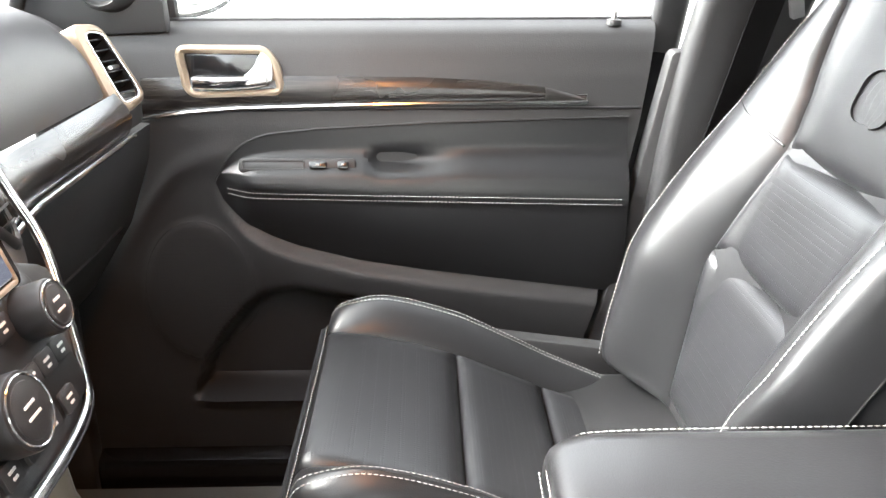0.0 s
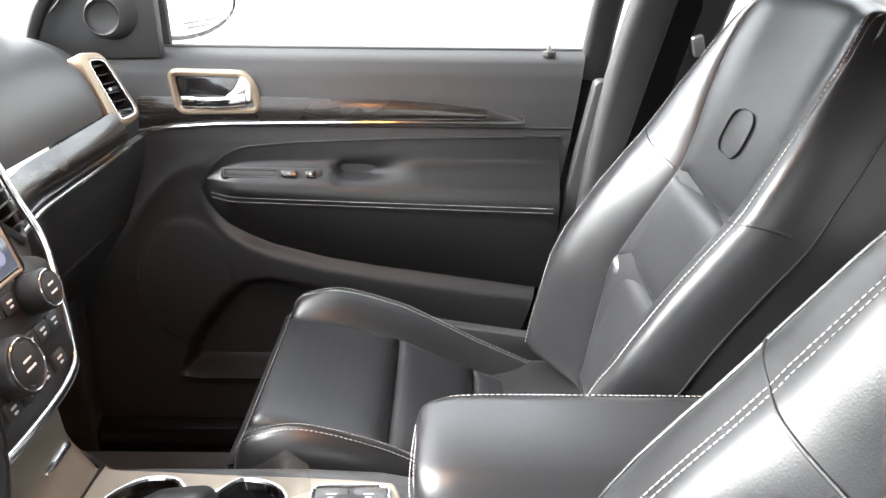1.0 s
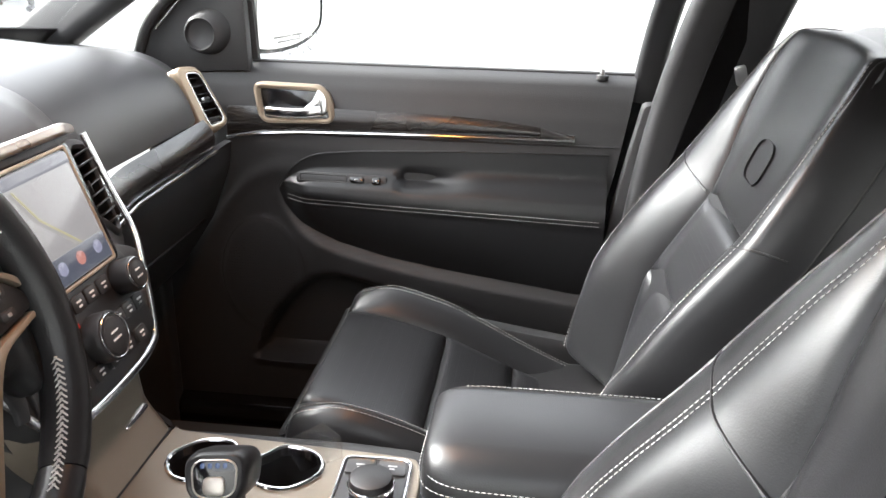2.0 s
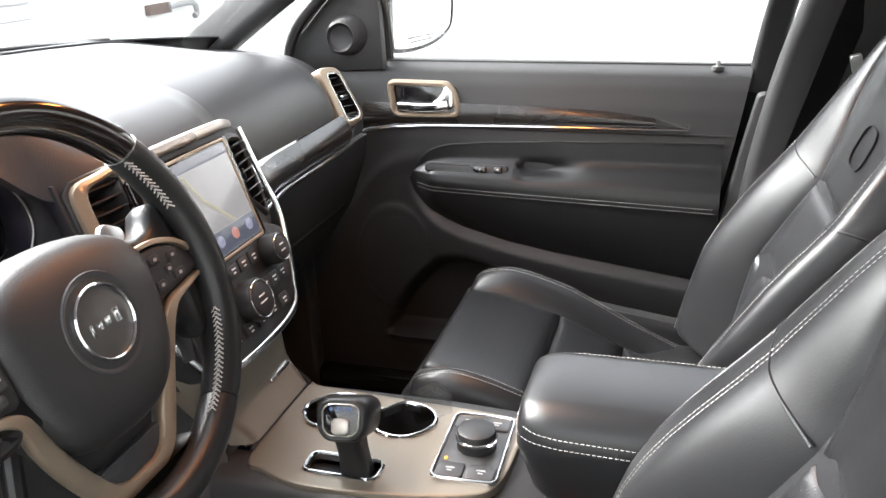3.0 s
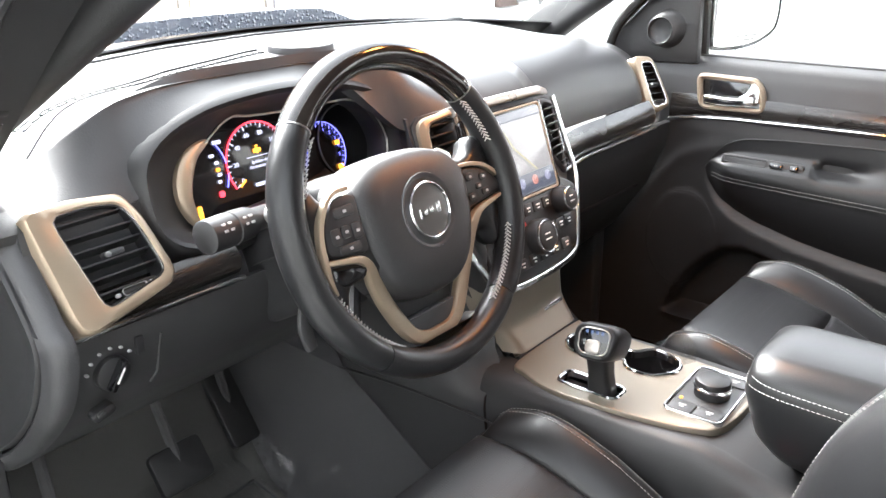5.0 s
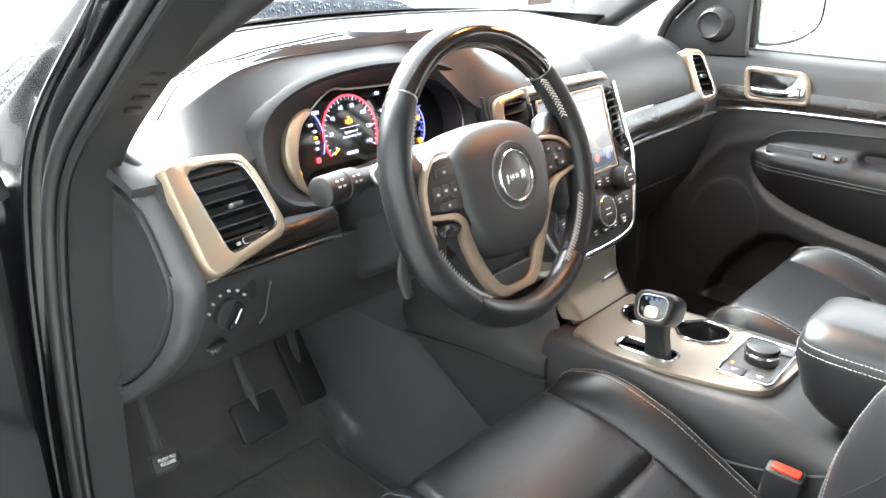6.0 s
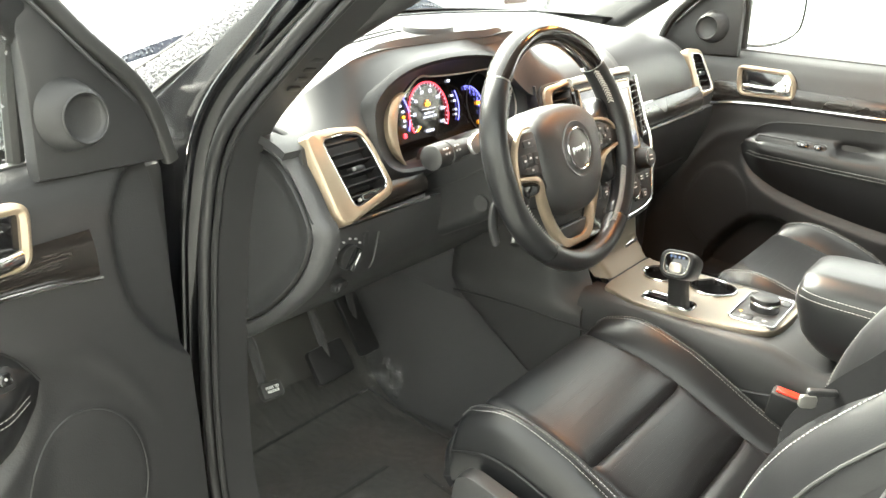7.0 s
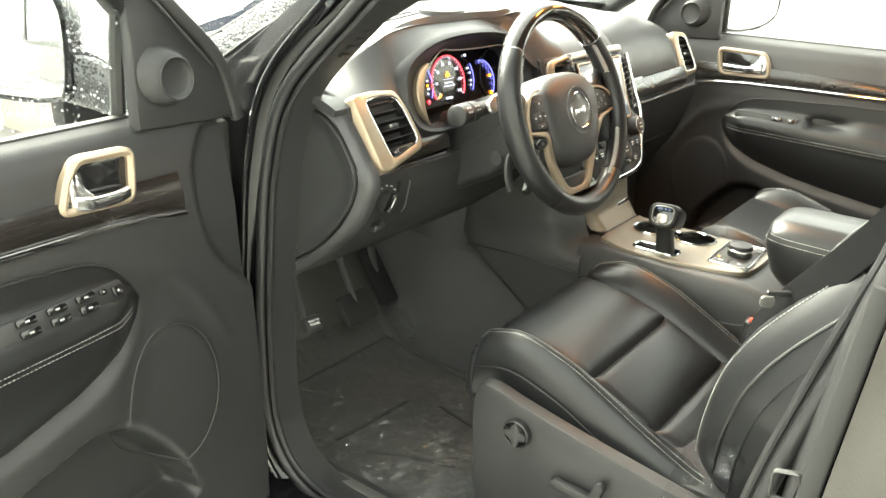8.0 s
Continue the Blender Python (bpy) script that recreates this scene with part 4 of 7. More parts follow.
# gauges between the dials: thin blue arcs with white marks
for cx, a0, a1, xs in ((-0.118, -28, 40, -0.088), (0.006, -30, 30, 0.040)):
    Geo().add(sweep(arc(mf, 0.048, a0, a1, 0.0008, cx, 0.010, 20), rrect(0.0016, 0.0014, 0.0005, 2), up=up_f)).out(cluster, "gauge_arc", BLUE_GLOW, "thin blue gauge")
    bars(mf, [(xs, 0.027, 0.007), (xs + 0.005, 0.018, 0.006), (xs + 0.006, 0.004, 0.006), (xs + 0.004, -0.004, 0.005)], 0.0038, 0.0008).out(cluster, "gauge_mark", WHITE_GLOW)
for x, y, w, h in ((0.108, 0.006, 0.008, 0.006), (0.107, -0.026, 0.009, 0.007), (-0.119, -0.034, 0.006, 0.018), (-0.083, 0.010, 0.0055, 0.0042)):
    Geo().add(prism(mf @ Matrix.Translation((x, y, 0.001)), rrect(w, h, 0.0015, 2), 0.001, 0.0002)).out(cluster, "warning_light", ORANGE_GLOW, "orange warning light")
Geo().add(prism(mf @ Matrix.Translation((-0.085, -0.0185, 0.001)), rrect(0.007, 0.0075, 0.002, 2), 0.001, 0.0002)).out(cluster, "warning_light", RED_GLOW, "red warning light")

# headlamp switch on the knee panel
lamp_switch = thing("headlamp_switch", "black rotary headlamp switch with white marks", "switch", (-0.235, -0.6, 1.04))
ml = axes((-0.2355, -0.622, 1.048), (0, 1, 0), (0.06, 0, 1))
Geo().add(prism(ml, circle(0.0185, 28), 0.010, 0.003, 0.006)).out(lamp_switch, "knob", BLACK)
Geo().add(prism(ml @ Matrix.Rotation(radians(-32), 4, "Z"), rrect(0.0065, 0.033, 0.003, 3), 0.014, 0.0025, 0.016)).out(lamp_switch, "grip", GLOSS)
Geo().add(prism(ml @ Matrix.Rotation(radians(-32), 4, "Z") @ Matrix.Translation((0, 0.002, 0.0163)), rrect(0.0022, 0.018, 0.001, 2), 0.001, 0.0003)).out(lamp_switch, "pointer", WHITE, "white pointer line")
for i in range(6):
    a = radians(165 - 26 * i)
    Geo().add(prism(ml @ Matrix.Translation((0.0265 * math.cos(a), 0.0265 * math.sin(a), 0.0)), rrect(0.0034, 0.0024, 0.0006, 1), 0.006, 0.0003, 0.0014)).out(lamp_switch, "mark", GREY)
Geo().add(prism(ml @ Matrix.Translation((0.033, 0.018, 0)), rrect(0.009, 0.020, 0.002, 2), 0.008, 0.0008, 0.0022)).out(lamp_switch, "fog_button", BLACK)
Geo().add(prism(ml @ Matrix.Translation((-0.014, -0.040, -0.002)) @ Matrix.Rotation(radians(14), 4, "Z"), rrect(0.026, 0.013, 0.006, 4), 0.012, 0.003, 0.006)).out(lamp_switch, "dimmer_wheel", BLACK)
Geo().add(prism(ml @ Matrix.Translation((-0.019, -0.039, 0.004)) @ Matrix.Rotation(radians(14), 4, "Z"), rrect(0.008, 0.006, 0.002, 2), 0.003, 0.0005, 0.0022)).out(lamp_switch, "dimmer_mark", PLASTIC)
Geo().add(tube([ml @ V(0.040, -0.028, 0.0015), ml @ V(0.049, -0.020, 0.0015), ml @ V(0.058, 0.022, 0.0015)], 0.0016, 6, up=(1, 0, 0))).out(lamp_switch, "trim_line", PLASTIC)

def holed_plate(m, outer, holes, top, depth):
    """A plate with openings through it."""
    bm = bmesh.new()
    for o in [inset(outer, 0.003)] + holes:
        vs = [bm.verts.new(m @ V(a, b, top)) for a, b in o]
        for p, q in zip(vs, vs[1:] + vs[:1]):
            bm.edges.new((p, q))
    bmesh.ops.triangle_fill(bm, use_beauty=True, edges=bm.edges[:])
    bm.verts.index_update()
    g = Geo().add(([v.co.copy() for v in bm.verts], [tuple(v.index for v in f.verts) for f in bm.faces]))
    bm.free()
    g.add(loft([place(m, inset(outer, 0.003), top), place(m, inset(outer, 0.0009), top - 0.0008), place(m, outer, top - 0.003), place(m, outer, top - depth)], True, False))
    for h in holes:
        g.add(loft([place(m, h, top), place(m, h, top - 0.006)], True, False))
    return g


# ---- centre stack ----
stack = thing("center_stack", "dark centre stack with touchscreen, dials and chrome outline", "center stack", (-0.2, 0, 0.9))
ms = axes((-0.185, 0.0, 1.148), (0, 1, 0), (-0.345, 0, 1))
os_ = smooth_loop([(-0.098, 0.078), (-0.10, 0.02), (-0.105, -0.045), (-0.150, -0.075), (-0.142, -0.11), (-0.112, -0.16), (-0.09, -0.178), (0.0, -0.182), (0.09, -0.178), (0.112, -0.16), (0.142, -0.11), (0.150, -0.075), (0.105, -0.045), (0.10, 0.02), (0.098, 0.078), (0.0, 0.082)], 4)
Geo().add(prism(ms, os_, 0.14, 0.004)).out(stack, "body", PLASTIC)
half = [(0.167, 0.068, -0.030), (0.172, 0.03, -0.032), (0.176, -0.02, -0.030), (0.172, -0.055, -0.018), (0.152, -0.09, -0.002), (0.114, -0.158, 0.002), (0.092, -0.176, 0.003), (0.04, -0.183, 0.003)]
line = [ms @ V(x + 0.002, y, z * 0.45 if y > -0.08 else z) for x, y, z in half] + [ms @ V(-x, y, z) for x, y, z in half[:2:-1]]
Geo().add(sweep(spline(line, 5), rrect(0.010, 0.006, 0.0025, 3), up=ms.to_3x3() @ V(0, 0, 1))).out(stack, "chrome_outline", CHROME, "chrome outline")
bar = spline([ms @ V(*p) for p in ((-0.102, 0.082, 0.001), (-0.095, 0.082, 0.002), (0.0, 0.083, 0.004), (0.095, 0.082, 0.002), (0.135, 0.080, -0.014), (0.167, 0.076, -0.028))], 6)
Geo().add(sweep(bar, rrect(0.014, 0.014, 0.005, 4), up=ms.to_3x3() @ V(0, 0, 1))).out(stack, "top_trim", SILVER, "satin silver bar")
m_scr = ms @ Matrix.Translation((0.0, 0.0, 0.004))
Geo().add(prism(m_scr, rrect(0.205, 0.138, 0.008, 4), 0.012, 0.003, 0.004)).out(stack, "screen_surround", GLOSS)
Geo().add(frame_ring(m_scr, rrect(0.186, 0.134, 0.004, 3), 0.004, 0.006, 0.006, 0.001)).out(stack, "screen_frame", CHAMPAGNE)
screen = Geo().add(prism(m_scr, rrect(0.176, 0.122, 0.002, 2), 0.002, 0.0005, 0.0052)).out(stack, "touchscreen", SCREEN, "lit map on the touchscreen")
m_s2 = m_scr @ Matrix.Translation((0, 0, 0.0062))
Geo().add(prism(m_s2 @ Matrix.Translation((0, -0.046, 0)), rrect(0.175, 0.028, 0.001, 1), 0.0006, 0.0001)).out(screen, "menu_bar", glow("menu_glow", (0.12, 0.13, 0.17), 0.07))
for k in range(5):
    Geo().add(prism(m_s2 @ Matrix.Translation((-0.068 + 0.034 * k, -0.044, 0.0006)), circle(0.0075, 12), 0.0006, 0.0001)).out(screen, "icon", glow("icon_glow", ((0.8, 0.35, 0.3) if k == 3 else (0.45, 0.45, 0.6)), 0.06))
Geo().add(prism(m_s2 @ Matrix.Translation((0, 0.054, 0)), rrect(0.175, 0.012, 0.001, 1), 0.0006, 0.0001)).out(screen, "status_bar", glow("status_glow", (0.45, 0.45, 0.5), 0.06))
Geo().add(tube([m_s2 @ V(-0.02, 0.045, 0.0006), m_s2 @ V(0.0, 0.01, 0.0006), m_s2 @ V(0.045, -0.03, 0.0006)], 0.0012, 5, up=(1, 0, 0))).out(screen, "route_line", glow("route_glow", (0.75, 0.68, 0.40), 0.055))
# wings beside the screen, with their vents
for sgn in (-1, 1):
    mwg = ms @ Matrix.Translation((sgn * 0.096, 0.0, 0.0)) @ Matrix.Rotation(radians(24 if sgn > 0 else -24) * (0.65 if sgn > 0 else 1.0), 4, "Y")
    o = [(sgn * x, y) for x, y in ((-0.004, 0.078), (0.078, 0.074), (0.082, 0.02), (0.085, -0.03), (0.076, -0.062), (0.04, -0.095), (-0.004, -0.10))]
    ou = smooth_loop([(sgn * x, y) for x, y in ((0.004, 0.064), (0.062, 0.064), (0.074, 0.05), (0.074, 0.0), (0.070, -0.048), (0.056, -0.056), (0.034, -0.040), (0.012, -0.028), (0.003, 0.0))], 4)
    ho = smooth_loop([(sgn * x, y) for x, y in ((0.014, 0.054), (0.058, 0.054), (0.066, 0.045), (0.066, 0.0), (0.062, -0.040), (0.054, -0.044), (0.034, -0.030), (0.016, -0.018), (0.012, 0.0))], 4)
    if sgn < 0:
        o = [(-x, y) for x, y in ((-0.004, 0.090), (0.056, 0.089), (0.068, 0.078), (0.070, 0.02), (0.069, -0.03), (0.062, -0.062), (0.04, -0.095), (-0.004, -0.10))]
        ou = smooth_loop([(-x, y) for x, y in ((0.0, 0.086), (0.030, 0.086), (0.052, 0.084), (0.0625, 0.073), (0.064, 0.045), (0.064, 0.0), (0.061, -0.040), (0.050, -0.052), (0.030, -0.042), (0.010, -0.028), (0.0, 0.0), (-0.001, 0.045))], 4)
        ho = smooth_loop([(-x, y) for x, y in ((0.006, 0.077), (0.026, 0.077), (0.041, 0.074), (0.046, 0.064), (0.047, 0.040), (0.047, 0.0), (0.045, -0.030), (0.038, -0.037), (0.026, -0.030), (0.012, -0.018), (0.006, 0.004), (0.005, 0.045))], 4)
    holed_plate(mwg, o, [inset(ou, 0.003)], 0.0, 0.05).out(stack, "wing", PLASTIC, "dark side wing")
    vent(stack, mwg, ou, ho, 8, CHAMPAGNE if sgn < 0 else PLASTIC, 0.6, tab=False, rim=False, sink=-0.008 if sgn < 0 else 0.001)
    Geo().add(prism(mwg @ Matrix.Translation((sgn * 0.045, 0.01, 0.0)), rrect(0.006, 0.016, 0.002, 3), 0.012, 0.002)).out(stack, "vent_knob", PLASTIC)
# vinyl cheek between the cluster's cowl and the vent beside the screen
m_wing = ms @ Matrix.Translation((-0.096, 0.0, 0.0)) @ Matrix.Rotation(radians(-24), 4, "Y")


def cheek_f(u, v):
    a = m_wing @ V(-0.069, 0.089 - 0.165 * u, -0.003)
    b = mc @ V(0.207, (a.z - 1.19) / 0.977, 0.014)
    return a.lerp(b, v) + V(0.006, -0.006, 0) * math.sin(math.pi * v)


Geo().add(shell(cheek_f, steps(0, 1, 14, False), steps(0, 1, 8, False), 0.004)).out(stack, "cheek", DASH, "black vinyl cheek beside the cluster")
# dials and buttons of the lower control panel
mh = ms @ Matrix.Translation((0, -0.112, 0.004))
Geo().add(prism(mh, rrect(0.225, 0.104, 0.014, 4), 0.01, 0.003, 0.003)).out(stack, "control_panel", BLACK)


def dial_knob(m, r, h, name):
    k = Geo().add(prism(m, circle(r, 28), 0.004 + h, 0.003, h)).out(stack, name, BLACK, "black rotary knob")
    Geo().add(frame_ring(m, circle(r * 0.90, 28), 0.0016, 0.004, h + 0.001, 0.0006)).out(k, "ring", CHROME)
    Geo().add(prism(m, circle(r * 0.72, 24), 0.003, 0.001, h + 0.001)).out(k, "cap", PLASTIC)
    bars(m, [(0, 0.004, r * 0.5), (0, -0.004, r * 0.6)], 0.002, h + 0.0015).out(k, "marks", WHITE)


dial_knob(mh @ Matrix.Translation((0.084, 0.024, 0.003)), 0.020, 0.024, "volume_knob")
dial_knob(mh @ Matrix.Translation((0.006, -0.014, 0.003)), 0.027, 0.020, "fan_knob")
dial_knob(mh @ Matrix.Translation((-0.084, 0.024, 0.003)), 0.020, 0.024, "tune_knob")
for row, (y, xs) in enumerate(((0.030, (-0.05, -0.025, 0.0, 0.025, 0.05)), (-0.010, (-0.092, -0.067, -0.042, 0.050, 0.073, 0.096)), (-0.042, (-0.075, -0.045, -0.015, 0.015, 0.045, 0.075)))):
    for x in xs:
        mb = mh @ Matrix.Translation((x, y, 0.003))
        b = Geo().add(prism(mb, rrect(0.022, 0.017, 0.003, 2), 0.004, 0.001, 0.003)).out(stack, "button", PLASTIC)
        bars(mb, [(0, 0.002, 0.009), (0, -0.003, 0.006)], 0.0022, 0.0034).out(b, "mark", WHITE)
Geo().add(prism(mh @ Matrix.Translation((-0.02, 0.012, 0.003)), rrect(0.008, 0.006, 0.001, 2), 0.003, 0.001, 0.004)).out(stack, "hazard_button", RED)

# taupe side and lower face of the stack, running down to the console


def taupe_f(u, v):
    y = (-0.104 + 0.034 * ease(v, 0.2, 1.0)) * (1 - u) + (0.112 - 0.010 * v) * u
    z = 0.99 - 0.118 * v
    x = lerp_table(v, [(0, -0.152), (0.3, -0.150), (0.7, -0.14), (1, -0.112)])
    edge = max(0, abs(u - 0.5) * 2 - 0.80) / 0.20
    return V(x - 0.03 * edge ** 2, y + (0.012 * (1 - v)) * (u - 0.5) * 2, z)


Geo().add(shell(taupe_f, steps(0, 1, 24), steps(0, 1, 12, False), -0.03)).out(stack, "lower_panel", TAUPE, "taupe satin lower panel")
Geo().add(prism(axes((-0.138, 0.058, 0.905), (0.02, 1, 0.05), (-0.2, 0, 1)), rrect(0.05, 0.006, 0.002, 2), 0.01, 0.001, 0.004)).out(stack, "pull_tab", CHROME, "chrome pull tab")
for sgn in (-1, 1):
    def side_f(u, v):
        z = 1.09 - 0.47 * v
        x1 = lerp_table(z, [(0.60, -0.10), (0.80, -0.125), (0.86, -0.13), (0.88, -0.148), (0.98, -0.175), (1.09, -0.20)])
        x0 = lerp_table(z, [(0.60, -0.12), (0.66, -0.21), (0.74, -0.31), (0.80, -0.385), (0.83, -0.405), (0.95, -0.43), (1.09, -0.43)])
        x = x0 + (x1 - x0) * u
        y = lerp_table(x, [(-0.45, 0.172), (-0.396, 0.168), (-0.14, 0.140)]) - 0.028 * ease(z, 0.82, 0.90)
        if sgn < 0:
            y -= 0.036 * ease(u, 0.75, 1.0) * ease(z, 0.82, 0.87) * ease(0.985 - z, 0.0, 0.08)
        return V(x, sgn * (y - 0.006 * ease(0.06 - u, 0, 0.06)), z)

    Geo().add(shell(side_f, steps(0, 1, 24, False), steps(0, 1, 36, False), 0.006 * sgn)).out(stack, "side_panel", PLASTIC, "dark grey panel beside the footwell")
Geo().add(loft([[(x, -w, 0.47), (x, -w + 0.03, h - 0.05), (x, -w + 0.06, h), (x, w - 0.06, h), (x, w - 0.03, h - 0.05), (x, w, 0.47)] for x, w, h in ((-0.97, 0.22, 0.80), (-0.6, 0.19, 0.78), (-0.3, 0.155, 0.74), (-0.1, 0.13, 0.66))])).out(body, "tunnel", CARPET, "black carpeted tunnel")

# ---- console ----
console = thing("center_console", "dark console with satin taupe top plate", "center console", (0.1, 0, 0.47))


def console_ring(x):
    top = lerp_table(x, [(-0.14, 0.858), (-0.05, 0.858), (0.19, 0.858), (0.26, 0.835), (0.4, 0.82), (0.66, 0.82)])
    w = lerp_table(x, [(-0.14, 0.125), (-0.06, 0.128), (0.1, 0.13), (0.3, 0.118), (0.66, 0.115)])
    inner = 0.030 + 0.035 * (1 - ease(x, -0.10, -0.045))
    trough = ease(x, -0.14, -0.125) * (1 - ease(x, 0.10, 0.115))
    half = [(-w, 0.47), (-w - 0.012, 0.60), (-w - 0.012, 0.74), (-w - 0.008, top - 0.045), (-w - 0.003, top - 0.014), (-w + 0.004, top), (-w + 0.013, top + 0.006), (-w + inner, top + 0.004), (-w + inner + 0.002, top + 0.004 - 0.12 * trough)]
    return [(x, y, z) for y, z in half] + [(x, -y - 0.014, z) for y, z in half[::-1]]


Geo().add(loft([console_ring(x) for x in [-0.14, -0.132, -0.124] + steps(-0.10, 0.098, 9, False) + [0.108, 0.116] + steps(0.14, 0.66, 16, False)])).out(console, "body", PLASTIC, "dark grey console body")
for sgn in (-1, 1):
    p = spline([(-0.392, sgn * 0.1695, 0.806), (-0.28, sgn * 0.157, 0.807), (-0.16, sgn * 0.144, 0.80), (0.0, sgn * 0.144, 0.795), (0.15, sgn * 0.144, 0.785), (0.26, sgn * 0.132, 0.80), (0.34, sgn * 0.13, 0.835)], 6)
    Geo().add(tube(p, 0.0022, 6)).out(console, "side_seam", BLACK)
mpt = Matrix.Translation((0, 0, 0.862))
op = [(p.x, p.y) for p in spline([(-0.112, -0.075, 0), (-0.085, -0.10, 0), (-0.03, -0.117, 0), (0.06, -0.112, 0), (0.15, -0.094, 0), (0.188, -0.07, 0), (0.198, 0.0, 0), (0.192, 0.064, 0), (0.165, 0.078, 0), (0.04, 0.085, 0), (-0.09, 0.092, 0), (-0.112, 0.088, 0)], 5, closed=True)]
cups = smooth_loop([(-0.090, 0.035), (-0.065, 0.07), (-0.03, 0.073), (-0.01, 0.052), (0.012, 0.05), (0.035, 0.074), (0.075, 0.062), (0.086, 0.03), (0.06, -0.002), (0.025, 0.0), (0.008, 0.02), (-0.012, 0.02), (-0.035, -0.002), (-0.07, 0.0)], 4)
slot = [(x + 0.008, y - 0.074) for x, y in rrect(0.09, 0.036, 0.010, 4)]

Geo().add(tube([(-0.1135, y, 0.871) for y in steps(-0.070, 0.090, 10, False)], 0.0022, 6)).out(console, "seam", BLACK)
holed_plate(mpt, op, [cups, slot], 0.008, 0.012).out(console, "top_plate", TAUPE, "satin taupe plate")
Geo().add(frame_ring(mpt, inset(cups, -0.003), 0.006, 0.012, 0.012, 0.002)).out(console, "cup_rim", CHROME, "chrome cup holder rim")
Geo().add(loft([place(mpt, inset(cups, 0.001), 0.004), place(mpt, inset(cups, 0.004), -0.06), place(mpt, inset(cups, 0.006), -0.068)], True, False)).add(prism(mpt, inset(cups, 0.004), 0.004, 0.001, -0.066)).out(console, "cup_well", BLACK, "deep black cup wells")
Geo().add(frame_ring(mpt, inset(slot, -0.003), 0.005, 0.01, 0.0115, 0.002)).out(console, "shift_rim", CHROME, "chrome shifter rim")
Geo().add(prism(mpt, inset(slot, 0.0005), 0.004, 0.001, -0.004)).out(console, "shift_gate", BLACK)

shifter = thing("gear_shifter", "black and chrome gear shifter on the console plate", "shifter", (0.02, -0.075, 0.87))
ring = lambda c, w, h, tilt: [Matrix.Translation(c) @ Matrix.Rotation(radians(tilt), 4, "Y") @ V(a, b, 0) for a, b in rrect(w, h, min(w, h) * 0.3, 4)]
Geo().add(loft([ring((0.026, -0.074, 0.866), 0.036, 0.030, 0), ring((0.024, -0.078, 0.90), 0.032, 0.028, 0), ring((0.022, -0.084, 0.942), 0.036, 0.032, -5)])).out(shifter, "lever", BLACK)
mk2 = axes((0.023, -0.102, 0.953), (0.985, 0.17, 0.0), (-0.10, 0.42, 0.90))
head = []
for z, w, h, dy in ((-0.070, 0.034, 0.024, 0.006), (-0.066, 0.048, 0.038, 0.006), (-0.050, 0.058, 0.045, 0.004), (-0.02, 0.061, 0.049, 0.002), (-0.008, 0.059, 0.049, 0.0), (-0.002, 0.055, 0.046, 0.0), (0.0, 0.050, 0.043, 0.0)):
    head.append([mk2 @ V(a * (1 + 0.10 * b / 0.03) - 0.12 * z, b + dy + 0.06 * z, z) for a, b in rrect(w, h, min(w, h) * 0.36, 6)])
Geo().add(loft(head)).out(shifter, "grip", LEATHER, "black leather grip")
o = [(a * (1 + 0.10 * b / 0.03), b) for a, b in rrect(0.042, 0.036, 0.012, 6)]
Geo().add(prism(mk2, o, 0.006, 0.002, 0.001)).out(shifter, "face_plate", GLOSS)
Geo().add(frame_ring(mk2, o, 0.0017, 0.006, 0.0020, 0.0007)).out(shifter, "chrome_ring", SILVER, "thin satin ring round the face")
Geo().add(prism(mk2 @ Matrix.Translation((0, -0.007, 0)), rrect(0.021, 0.018, 0.006, 4), 0.006, 0.003, 0.004)).out(shifter, "button", SILVER, "silver release button")
bars(mk2, [(-0.011, 0.012, 0.004), (-0.004, 0.012, 0.004), (0.003, 0.012, 0.004), (0.010, 0.012, 0.004)], 0.005, 0.0016).out(shifter, "gear_marks", glow("blue_mark", (0.25, 0.45, 1.0), 0.02))

selector = thing("terrain_selector", "black rotary drive dial in a chrome framed plate", "dial", (0.15, 0, 0.87))
mt = axes((0.148, -0.004, 0.870), (1, 0.03, 0), (0.02, 1, 0))
Geo().add(prism(mt, rrect(0.072, 0.132, 0.008, 4), 0.006, 0.001, 0.003)).out(selector, "plate", SLAT)
Geo().add(frame_ring(mt, rrect(0.080, 0.138, 0.012, 4), 0.004, 0.008, 0.006, 0.0015)).out(selector, "frame", CHROME)
kn = Geo().add(prism(mt @ Matrix.Translation((0.002, 0.004, 0)), circle(0.024, 28), 0.03, 0.005, 0.027)).out(selector, "knob", BLACK)
Geo().add(frame_ring(mt @ Matrix.Translation((0.002, 0.004, 0)), circle(0.0252, 28), 0.0025, 0.004, 0.0185, 0.001)).out(kn, "ring", CHROME)
for x, y in ((-0.018, 0.050), (0.018, 0.050), (-0.018, -0.050), (0.018, -0.050)):
    b = Geo().add(prism(mt @ Matrix.Translation((x, y, 0.003)), rrect(0.032, 0.026, 0.003, 3), 0.003, 0.001, 0.0025)).out(selector, "button", SLAT)
    bars(mt @ Matrix.Translation((x, y, 0.003)), [(0, 0.002, 0.010), (0, -0.003, 0.006)], 0.0022, 0.003).out(b, "mark", GREY)
Geo().add(prism(mt @ Matrix.Translation((-0.028, -0.028, 0.003)), rrect(0.004, 0.006, 0.001, 1), 0.002, 0.0004, 0.001)).out(selector, "lamp", ORANGE_GLOW)

